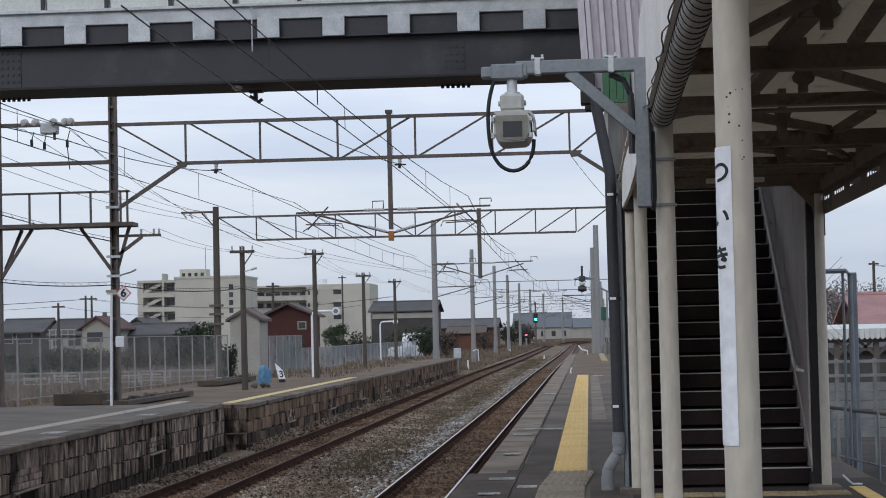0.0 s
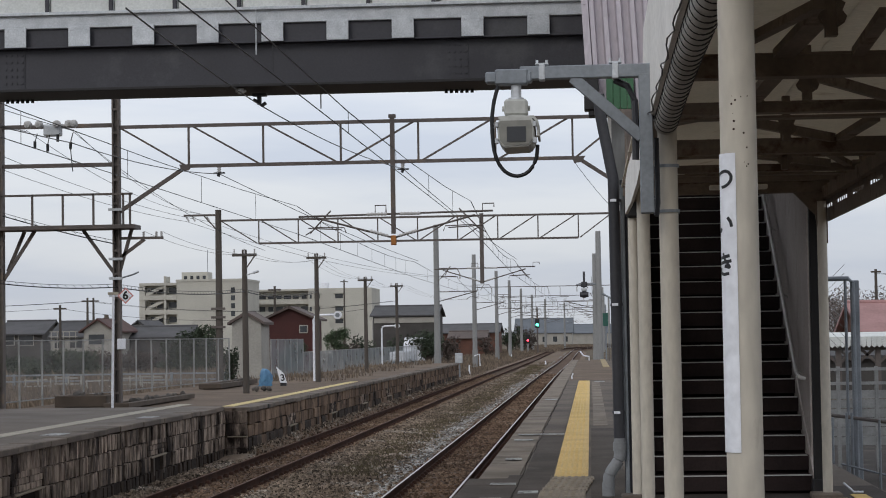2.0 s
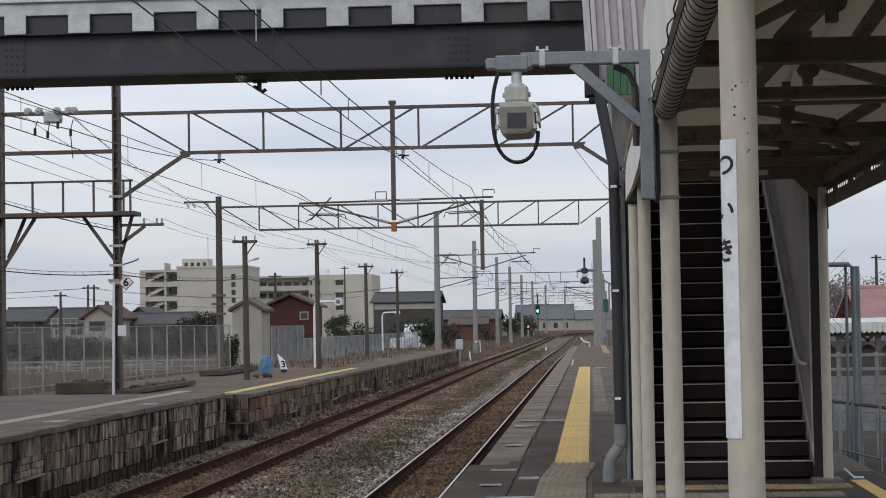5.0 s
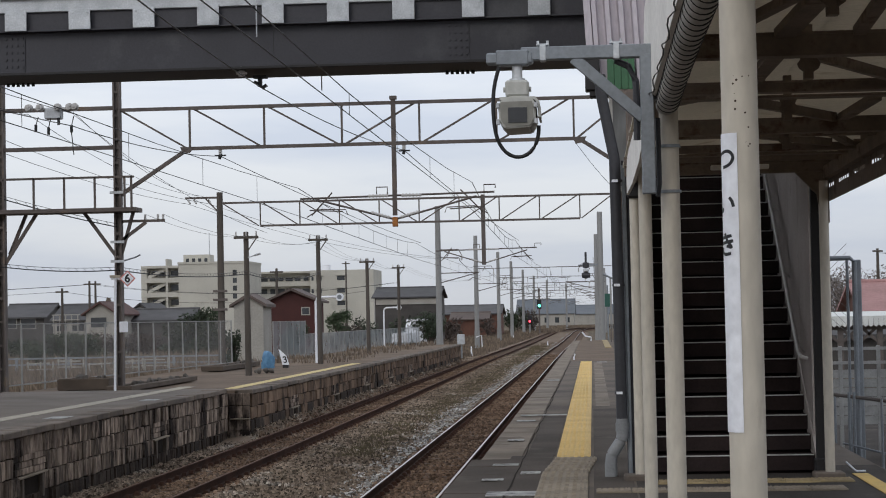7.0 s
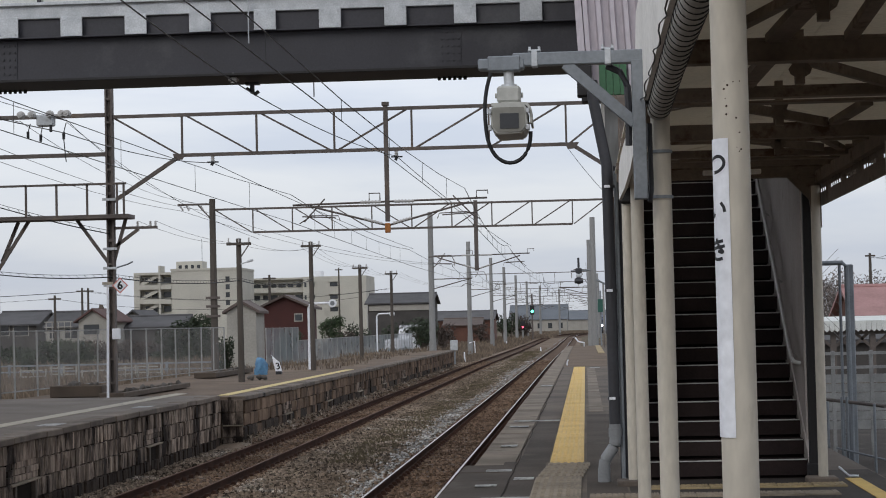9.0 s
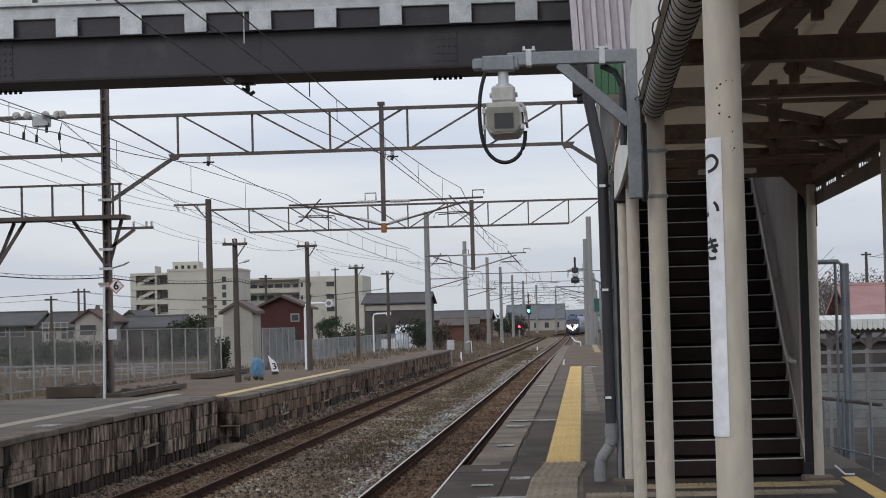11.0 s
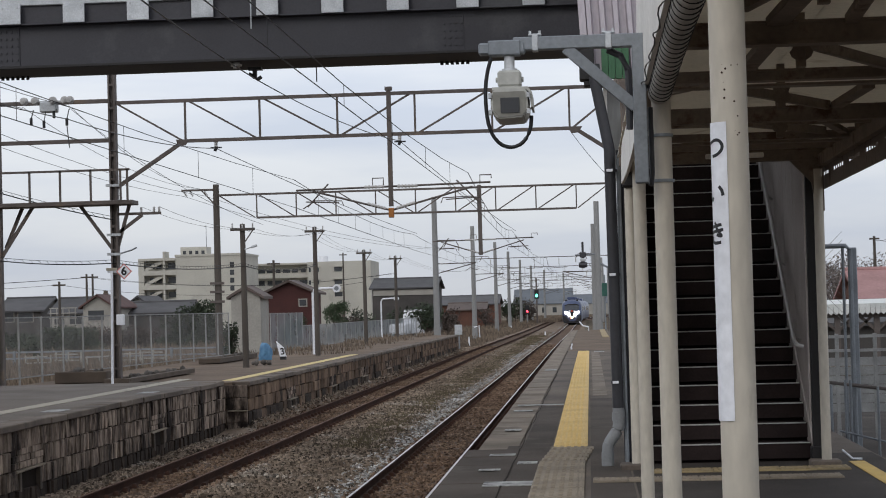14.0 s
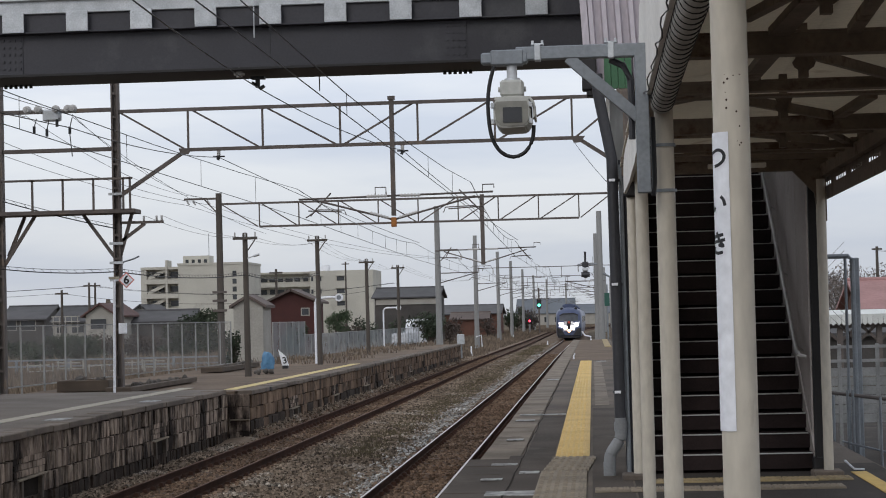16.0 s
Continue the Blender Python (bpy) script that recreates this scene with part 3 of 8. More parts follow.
def make_far_platform():
    p = tagged(new("platform_far"), "old far platform with weathered stone block face", "platform", kind="structure")
    for n, (edge, y0, y1, z) in enumerate([(FAR, -10, 45.0, 0.0), (FAR2, 45.0, 118.5, -0.05)]):
        bm = B()
        box(bm, -13.6, edge - 0.3, y0, y1, -1.6, z)
        part("surface", bm, M["brown_asphalt" if n else "asphalt_old"], p, smooth=0)
        bm = B()
        box(bm, edge - 0.3, edge - 0.06, y0, y1, -1.6, z - 0.1)
        part("backing", bm, M["joint"], p, smooth=0)
    bm = B()
    box(bm, FAR - 0.3, FAR2 - 0.06, 45.02, 45.2, -1.6, -0.2)
    part("backing", bm, M["joint"], p, smooth=0)
    bm = B()
    box(bm, -0.42, 0, 0, 0.895, -0.105, 0, 0.014)
    cope = part("coping_slab", bm, M["concrete_dark"], p, smooth=0)
    first = True
    for edge, y0, n, z in [(FAR + 0.03, 22.0, 25, 0.006), (FAR2 + 0.03, 45.0, 81, -0.044)]:
        for i in range(n):
            o = cope if first else new("coping_slab", cope.data)
            first = False
            o.parent = p
            o.matrix_basis = pose(edge + random.uniform(-0.012, 0.012), y0 + 0.9 * i, z + random.uniform(-0.01, 0.01))
    # stone blocks of the face, single pieces where the camera is nearest
    shapes = []
    for w in (0.10, 0.13, 0.16, 0.20, 0.26):
        bm = B()
        box(bm, -0.10, 0.0, 0, w - 0.008, 0, 0.272, 0.010)
        for v in bm.verts:
            v.co += Vector((random.uniform(-0.018, 0.014), random.uniform(-0.007, 0.007), random.uniform(-0.010, 0.008)))
        o = part("stone_block", bm, M["stone"], p, smooth=0)
        shapes.append((w, o.data))
        bpy.data.objects.remove(o)
    long_shapes = []
    for w in (0.42, 0.55, 0.7, 0.85):
        bm = B()
        box(bm, -0.12, 0.0, 0, w - 0.012, 0, 0.272, 0.014)
        for v in bm.verts:
            v.co += Vector((random.uniform(-0.014, 0.010), random.uniform(-0.006, 0.006), random.uniform(-0.008, 0.006)))
        o = part("stone_block", bm, M["stone_long"], p, smooth=0)
        long_shapes.append((w, o.data))
        bpy.data.objects.remove(o)
    count, rest, long_rest, dark_rest = 0, [], [], []
    niches = [(28.1, 29.8, FAR), (37.0, 38.5, FAR)] + [(a, a + 1.5, FAR2) for a in (51.0, 59.4, 67.7, 76.1, 84.5)]
    for edge, y0, y1, z in [(FAR, 24.0, 44.9, -0.105), (FAR2, 45.0, 118.4, -0.155)]:
        for course in range(4):
            zc = z - 0.29 * (course + 1) + 0.01
            y = y0 + random.uniform(0, 0.2)
            while y < y1 - 0.2:
                w, me = random.choice(shapes if edge == FAR else long_shapes)
                if y + w > y1:
                    break
                clash = [q for q in niches if q[2] == edge and y + w > q[0] and y < q[1]]
                if clash and course in (1, 2):
                    q = clash[0]
                    if course == 1 or (y + w > q[0] + 0.4 and y < q[1] - 0.25):
                        y = q[1] if course == 1 else q[1] - 0.25
                        continue
                m = pose(edge - 0.008 + random.uniform(-0.03, 0.018), y, zc + random.uniform(-0.008, 0.006), random.uniform(-1.2, 1.2), random.uniform(-2.5, 2.5), 0)
                if count < 300 and edge == FAR and y < 44.9 and course < 3 and y > 27:
                    o = new("stone_block", me)
                    o.parent = p
                    o.matrix_basis = m
                    count += 1
                else:
                    # bottom course, and much of the one above past the step: darker stone
                    (dark_rest if course == 3 or (edge == FAR2 and course == 2 and random.random() < 0.7) else rest if edge == FAR else long_rest).append((me, m))
                y += w
    for some, mm in ((rest, "stone"), (long_rest, "stone_long"), (dark_rest, "stone_dark")):
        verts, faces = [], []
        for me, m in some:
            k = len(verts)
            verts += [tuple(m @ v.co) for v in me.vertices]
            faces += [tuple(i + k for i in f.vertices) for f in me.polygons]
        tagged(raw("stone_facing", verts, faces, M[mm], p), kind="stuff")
    # low drain niches: thin brick rows over a pale ledge and a dark outlet
    for a, b, edge in niches:
        z0 = -0.70 - (0.05 if edge == FAR2 else 0)
        for row in range(3):
            y = a
            while y < b - 0.05:
                w = min(random.uniform(0.16, 0.3), b - y)
                bm = B()
                d = random.uniform(0.01, 0.04)
                box(bm, edge - 0.1, edge - d, y + 0.006, y + w - 0.006, z0 + 0.03 + 0.1 * row, z0 + 0.12 + 0.1 * row, 0.006)
                part("brick", bm, M["stone"], p, smooth=0)
                y += w
        bm = B()
        box(bm, edge - 0.1, edge + 0.03, a + 0.1, b - 0.1, z0 - 0.012, z0 + 0.018, 0.006, turn=(0.8, 0, 0))
        part("ledge", bm, M["tan_tile"], p, "pale stone ledge over a drain niche", smooth=0)
        for yj in (a + 0.3, b - 0.33):
            bm = B()
            box(bm, edge - 0.08, edge + 0.012, yj, yj + 0.09, z0 - 0.36, z0 - 0.02, 0.01)
            part("niche_jamb", bm, M["concrete_dark"], p, smooth=0)
    # the step in the face, and the end of the platform
    for course in range(4):
        for k in range(3):
            bm = B()
            box(bm, FAR - 0.02 + 0.165 * k, FAR + 0.137 + 0.165 * k, 44.94 + 0.012 * (k + course) % 0.03, 45.03, -0.105 - 0.29 * (course + 1), -0.115 - 0.29 * course, 0.008)
            part("stone_block", bm, M["stone"], p, smooth=0)
    bm = B()
    box(bm, FAR + 0.02, FAR2 - 0.02, 44.9, 45.0, -0.72, -0.69, 0.006)
    part("ledge", bm, M["tan_tile"], p, "pale stone ledge over a drain niche", smooth=0)
    mark("platform_line", -9.78, -9.44, 24, 46.5, 0.004, "pale_line", "faded pale line along the far platform")
    mark("platform_line", -8.68, -8.38, 46.0, 71.0, -0.046, "yellow_paint", "yellow painted line along the far platform")
    for y in (31.6, 38.4):
        mark("boarding_mark", -8.95, -8.62, y, y + 0.75, 0.004, "white_paint", "worn white boarding mark on far platform")


make_ground()
make_track("railway_track", 0, True, "rusty railway track with rails polished on top", 8, 520)
make_track("railway_track", -APART, False, "rusty brown railway track with dull rails", 8, 520)
make_ballast()
make_near_platform()
make_near_markings()
make_tactile()
make_far_platform()


# ---- the footbridge ----
def make_bridge():
    b = thing("footbridge", "steel footbridge over the tracks with dark girder and cream panels", "footbridge")
    bm = B()
    box(bm, -30, 0.0, 30.0, 30.03, 5.34, 6.05)
    part("girder_web", bm, M["girder"], b, smooth=0)
    # flange and its underside are coloured darker than the web
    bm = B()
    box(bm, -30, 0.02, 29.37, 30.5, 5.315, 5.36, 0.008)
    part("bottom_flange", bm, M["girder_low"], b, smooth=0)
    bm = B()
    box(bm, -30, 0.02, 29.86, 30.3, 6.05, 6.075, 0.006)
    part("top_flange", bm, M["girder"], b, smooth=0)
    bm = B()
    box(bm, -30, 0.0, 29.95, 30.2, 6.075, 6.42)
    part("upper_web", bm, M["girder"], b, smooth=0)
    bm = B()
    box(bm, -30, 0.0, 29.9, 30.1, 6.36, 6.58, 0.01)
    part("galvanised_sill", bm, M["galv"], b, smooth=0)
    bm = B()
    box(bm, -30, 0.0, 29.84, 29.9, 6.56, 6.61, 0.008)
    part("galvanised_lip", bm, M["galv"], b, smooth=0)
    bm = B()
    box(bm, -30, 0, 32.6, 32.7, 6.1, 8.4)
    part("rear_wall", bm, M["cream_panel"], b, smooth=0)
    bm = B()
    box(bm, -30, 0.4, 29.7, 33.0, 8.4, 8.55, 0.02)
    part("roof", bm, M["galv_dark"], b, smooth=0)
    bm = B()
    box(bm, -30, 0, 30.2, 32.6, 6.1, 6.2)
    part("deck", bm, M["girder"], b, smooth=0)
    for k in range(5):
        bm = B()
        box(bm, -27 + 6 * k, -26.85 + 6 * k, 30.3, 32.6, 5.64, 6.1)
        part("cross_beam", bm, M["girder"], b, smooth=0)
    # cream panels with upright cover strips
    bm = B()
    box(bm, 0.012, 0.998, 0, 0.03, 6.6, 8.4, 0.004)
    pan = part("wall_panel", bm, M["cream_panel"], b, smooth=0)
    bm = B()
    box(bm, -0.03, 0.03, -0.045, 0.0, 6.6, 8.4, 0.004)
    strip = part("cover_strip", bm, M["girder"], b, smooth=0)
    bm = B()
    box(bm, -0.17, 0.17, -0.012, 0.012, -0.17, 0.15, 0.006)
    for sx in (-0.12, 0.12):
        for sz in (-0.11, 0.09):
            tube(bm, [(sx, -0.012, sz), (sx, -0.026, sz)], 0.016, 6)
    plate = part("bracket_plate", bm, M["galv"], b, smooth=0)
    for i in range(29):
        x = -0.70 - 1.003 * i - (0.06 if i > 1 else 0)
        o = plate if i == 0 else new("bracket_plate", plate.data)
        o.parent, o.matrix_basis = b, pose(x, 29.84, 6.235)
        o = pan if i == 0 else new("wall_panel", pan.data)
        o.parent, o.matrix_basis = b, pose(x - 0.5, 30.02, 0)
        o = strip if i == 0 else new("cover_strip", strip.data)
        o.parent, o.matrix_basis = b, pose(x + 0.46, 30.02, 0)
    # riveted splices of the girder
    for x in (-1.95, -8.85, -15.8):
        bm = B()
        box(bm, x - 0.17, x + 0.17, 29.985, 30.0, 5.36, 6.04)
        for i in range(4):
            for j in range(6):
                tube(bm, [(x - 0.13 + 0.087 * i, 29.987, 5.42 + 0.11 * j), (x - 0.13 + 0.087 * i, 29.965, 5.42 + 0.11 * j)], 0.019, 8)
        s = part("splice_plate", bm, M["girder"], b)
        for i in range(6):
            bm = B()
            tube(bm, [(x - 0.2 + 0.08 * i, 30.3, 5.317), (x - 0.2 + 0.08 * i, 30.3, 5.262)], 0.026, 6)
            part("bolt", bm, M["girder_low"], s)
    # insulator and clamp hanging under the girder
    bm = B()
    for k, r in enumerate((0.05, 0.085, 0.05, 0.075, 0.04)):
        tube(bm, [(-5.22, 29.56, 5.23 + 0.03 * k), (-5.22, 29.56, 5.26 + 0.03 * k)], r, 12)
    part("insulator", bm, M["insulator"], b)
    bm = B()
    box(bm, -5.09, -4.88, 29.8, 29.95, 5.23, 5.27)
    box(bm, -5.02, -4.96, 29.82, 29.9, 5.10, 5.24)
    box(bm, -5.08, -5.0, 29.82, 29.9, 5.14, 5.18, turn=(0, 30, 0))
    box(bm, -4.97, -4.88, 29.82, 29.9, 5.08, 5.12, turn=(0, -35, 0))
    part("wire_clamp", bm, M["black"], b)
    return b


def make_stair_tower():
    t = thing("stair_tower", "stair tower clad in pale mauve corrugated sheet", "stair tower")
    # ribbed sheets hung slightly out of plumb
    for i in range(9):
        bm = B()
        x = 0.06 + 0.128 * i
        prism(bm, [(x, 0.02), (x + 0.014, -0.055), (x + 0.054, -0.055), (x + 0.068, 0.02), (x + 0.128, 0.02), (x + 0.128, 0.04), (x, 0.04)], "z", 3.66, 8.2)
        for v in bm.verts:
            v.co.x -= 0.05 * (v.co.z - 4.0)
            v.co.y += 18.7
        part("corrugated_sheet", bm, M["siding"], t, smooth=0)
    bm = B()
    prism(bm, [(0.0, 3.98), (0.065, 3.98), (-0.15, 8.2), (-0.2, 8.2)], "y", 18.64, 18.69)
    for k in range(9):
        tube(bm, [(0.03 - 0.01 * k, 18.642, 4.06 + 0.19 * k), (0.03 - 0.01 * k, 18.63, 4.06 + 0.19 * k)], 0.007, 6)
    part("corner_trim", bm, M["siding"], t, smooth=0)
    bm = B()
    box(bm, -0.2, 2.4, 18.6, 33, 8.2, 8.35)
    part("roof", bm, M["galv_dark"], t, smooth=0)
    bm = B()
    box(bm, 2.3, 2.36, 18.75, 33, 3.9, 8.2)
    part("side_wall", bm, M["siding"], t, smooth=0)
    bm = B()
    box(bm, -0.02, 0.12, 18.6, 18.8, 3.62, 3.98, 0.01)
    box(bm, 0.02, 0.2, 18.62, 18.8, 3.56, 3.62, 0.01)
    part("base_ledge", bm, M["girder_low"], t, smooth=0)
    for k in range(4):
        bm = B()
        box(bm, 0.19 + 0.065 * k, 0.252 + 0.065 * k, 18.58, 18.62, 3.62, 3.97, 0.003)
        part("green_sheet", bm, M["green"], t, smooth=0)
    return t


make_bridge()
make_stair_tower()


# ---- canopy over the stair foot ----
POSTS_Y = (4.85, 9.2, 13.6, 18.1)


def make_canopy():
    c = thing("platform_canopy", "low platform canopy with brown beams and tan roof sheets", "canopy")
    # cross frames: deep beams on the posts, slimmer ones between them
    for y, za, zb in ((4.85, 2.66, 2.78), (9.2, 2.684, 2.78), (13.6, 2.725, 2.815), (18.1, 2.77, 2.85), (7.0, 2.76, 2.81), (11.4, 2.762, 2.812), (15.85, 2.785, 2.83)):
        bm = B()
        box(bm, 0.32, 2.5, y - 0.04, y + 0.04, za, zb, 0.004)
        box(bm, 0.32, 2.5, y - 0.055, y + 0.055, zb - 0.006, zb + 0.006)
        box(bm, 0.32, 2.5, y - 0.055, y + 0.055, za - 0.008, za + 0.004)
        part("cross_beam", bm, M["beam"], c, smooth=0)
    for y in (5.95, 14.7, 17.0):
        bm = B()
        box(bm, 0.3, 2.5, y - 0.03, y + 0.03, 2.79, 2.85)
        part("cross_beam", bm, M["beam"], c, smooth=0)
    for x, h in ((0.40, 0.09), (2.14, 0.11)):
        bm = B()
        box(bm, x - 0.03, x + 0.03, 3, 18.3, 2.70, 2.70 + h)
        part("purlin", bm, M["beam"], c, smooth=0)
    # king posts with gusset plates, and slanting braces under the sheets
    for x, y in ((1.0, 8.1), (1.14, 10.3), (1.25, 12.5), (1.45, 14.7), (1.0, 5.95)):
        bm = B()
        box(bm, x - 0.024, x + 0.024, y - 0.03, y + 0.03, 2.70, 2.98)
        part("king_post", bm, M["beam"], c, smooth=0)
        for sx in (-1, 1):
            bm = B()
            prism(bm, [(x + sx * 0.02, 2.73), (x + sx * 0.05, 2.75), (x + sx * 0.06, 2.775), (x + sx * 0.042, 2.80), (x + sx * 0.055, 2.83), (x + sx * 0.02, 2.85)][::sx], "y", y - 0.045, y - 0.03)
            for z in (2.76, 2.82):
                tube(bm, [(x + sx * 0.035, y - 0.045, z), (x + sx * 0.035, y - 0.06, z)], 0.010, 6)
            part("gusset_plate", bm, M["beam"], c, smooth=0)
    for p, q, w in (((0.91, 9.15, 2.78), (1.0, 8.1, 2.83), 0.10), ((0.74, 8.95, 2.82), (0.93, 7.9, 2.80), 0.05), ((1.25, 9.15, 2.78), (1.24, 8.2, 2.81), 0.06),
                    ((1.16, 10.3, 2.83), (1.74, 11.35, 2.82), 0.055), ((0.95, 11.35, 2.83), (0.95, 9.7, 2.79), 0.09), ((0.98, 12.4, 2.82), (1.66, 13.5, 2.81), 0.06),
                    ((1.72, 13.5, 2.81), (1.78, 12.4, 2.82), 0.08), ((1.18, 14.9, 2.84), (1.9, 15.75, 2.83), 0.06), ((1.58, 14.0, 2.82), (2.05, 15.75, 2.82), 0.06),
                    ((2.0, 9.2, 2.80), (1.14, 10.3, 2.83), 0.05), ((0.5, 12.4, 2.82), (1.0, 11.4, 2.81), 0.06), ((1.3, 7.0, 2.80), (2.05, 8.6, 2.82), 0.06)):
        bm = B()
        bar(bm, p, q, w, 0.04)
        part("brace", bm, M["beam"], c, smooth=0)
    for y in (12.0, 16.3):
        bm = B()
        box(bm, 0.45, 2.1, y - 0.07, y + 0.07, 2.785, 2.80, 0.004)
        part("plank", bm, M["beam"], c, smooth=0)
    # roof sheets, two falls to the eaves
    for y in range(3, 19):
        for k, (xa, za, xb, zb) in enumerate(((0.312, 2.87, 1.27, 3.02), (1.27, 3.02, 2.55, 2.925))):
            bm = B()
            prism(bm, [(xa, za), (xb, zb), (xb, zb + 0.02), (xa, za + 0.02)], "y", y + 0.004, min(y + 0.996, 18.5))
            part("roof_sheet", bm, M["roof_sheet"], c, smooth=0)
    bm = B()
    prism(bm, [(3, 3.03), (9.9, 3.03), (10.3, 2.76), (11.0, 2.60), (12.0, 2.65), (12.9, 2.69), (14.6, 2.72), (15.3, 2.70), (15.6, 2.64), (15.7, 2.54), (15.67, 2.45), (13.5, 2.40), (11.8, 2.40), (10.7, 2.44), (9.9, 2.50), (3, 2.50)], "x", 0.292, 0.312)
    part("eave_board", bm, M["fascia"], c, "pale eave board", smooth=0)
    # inner eave beam in two boards, with a row of open slots between blocks that show the corrugated edge
    for za, zb in ((2.51, 2.634), (2.668, 2.86)):
        bm = B()
        box(bm, 2.19, 2.2, 3, 18.35, za, zb)
        part("eave_beam", bm, M["beam"], c, smooth=0)
    for k in range(15):
        y = 3.39 + 1.03 * k
        bm = B()
        box(bm, 2.191, 2.199, y - 0.17, y + 0.17, 2.632, 2.67)
        part("eave_block", bm, M["beam"], c, smooth=0)
        for d in (0.30, 0.43, 0.56, 0.69):
            bm = B()
            box(bm, 2.193, 2.197, y + d, y + d + 0.04, 2.632, 2.67)
            part("slot_bar", bm, M["beam"], c, smooth=0)
    for k in range(8, 36):
        bm = B()
        box(bm, 2.2, 2.5, 0.6 + 0.5 * k, 0.72 + 0.5 * k, 2.86, 2.925)
        part("rafter_end", bm, M["beam"], c, smooth=0)
    bm = B()
    prism(bm, [(1.84, 2.78), (2.16, 2.78), (2.16, 2.3), (2.09, 2.3), (2.05, 2.56)], "y", 18.08, 18.12)
    part("gusset", bm, M["beam"], c, smooth=0)
    # end boards over the stair
    for k in range(3):
        bm = B()
        box(bm, 0.4, 2.5, 18.22, 18.25, 2.79 + 0.09 * k, 2.8795 + 0.09 * k)
        part("end_board", bm, M["beam"], c, smooth=0)
    bm = B()
    box(bm, 1.05, 1.55, 17.2, 17.28, 2.74, 2.78, 0.006)
    part("strip_light", bm, M["fascia"], c, "unlit fluorescent fitting")
    return c


def make_posts():
    for n, y in enumerate(POSTS_Y):
        for x in ((0.369, 0.372, 0.376, 0.402)[n], 2.108):
            p = thing("canopy_post", "cream painted round steel canopy post" + (" with rust pits and name plate" if n == 0 and x < 1 else ""), "post", "canopy posts", at=(x, y, 0))
            bm = B()
            tube(bm, [(0, 0, 0.0), (0, 0, 2.68)], 0.0445, 24)
            part("shaft", bm, M["cream"], p)
            if n > 1 and x < 1:
                bm = B()
                box(bm, -0.06, 0.07, -0.09, 0.07, 2.56, 2.72, 0.02)
                part("post_head", bm, M["girder_low"], p, "dark steel post head")
            bm = B()
            box(bm, -0.15, 0.12, -0.14, 0.14, -0.01, 0.055, 0.012)
            part("concrete_base", bm, M["concrete_dark"], p)
            if n == 1 and x < 1:
                for z in (2.06, 2.27):
                    bm = B()
                    tube(bm, [(0, 0, z), (0, 0, z + 0.014)], 0.052, 20)
                    part("coupling_ring", bm, M["galv_dark"], p)
            if n == 0 and x < 1:
                # small rust pits in a column over the name plate
                rng = random.Random(3)
                bm = B()
                for k in range(13):
                    z = rng.choice((2.06, 2.08, 2.02, 1.99, 1.95, 1.91, 1.905, 2.07)) + rng.uniform(-0.014, 0.014)
                    a = -math.pi / 2 + rng.uniform(-0.45, 0.55)
                    r = rng.uniform(0.001, 0.0032)
                    m = Matrix.Translation((0.0444 * math.cos(a), 0.0444 * math.sin(a), z))
                    bmesh.ops.create_icosphere(bm, subdivisions=1, radius=r, matrix=m)
                tagged(part("rust_patch", bm, M["rust_spot"], p), kind="stuff")


def kana_strokes():
    """Pen paths of the three plate characters, each in a unit square (x to the right, y up)."""
    tsu = [[(-0.46, 0.16), (-0.2, 0.26), (0.08, 0.34), (0.3, 0.3), (0.44, 0.1), (0.38, -0.14), (0.18, -0.3), (-0.12, -0.37)]]
    i = [[(-0.4, 0.3), (-0.42, 0.0), (-0.34, -0.26), (-0.24, -0.33), (-0.16, -0.2)], [(0.22, 0.26), (0.36, 0.08), (0.42, -0.16)]]
    ki = [[(-0.36, 0.26), (0.3, 0.36)], [(-0.42, 0.02), (0.38, 0.13)], [(-0.1, 0.48), (0.06, 0.14), (0.28, -0.14), (0.0, -0.08)], [(-0.28, -0.16), (-0.3, -0.36), (-0.06, -0.45), (0.26, -0.42)]]
    return tsu, i, ki


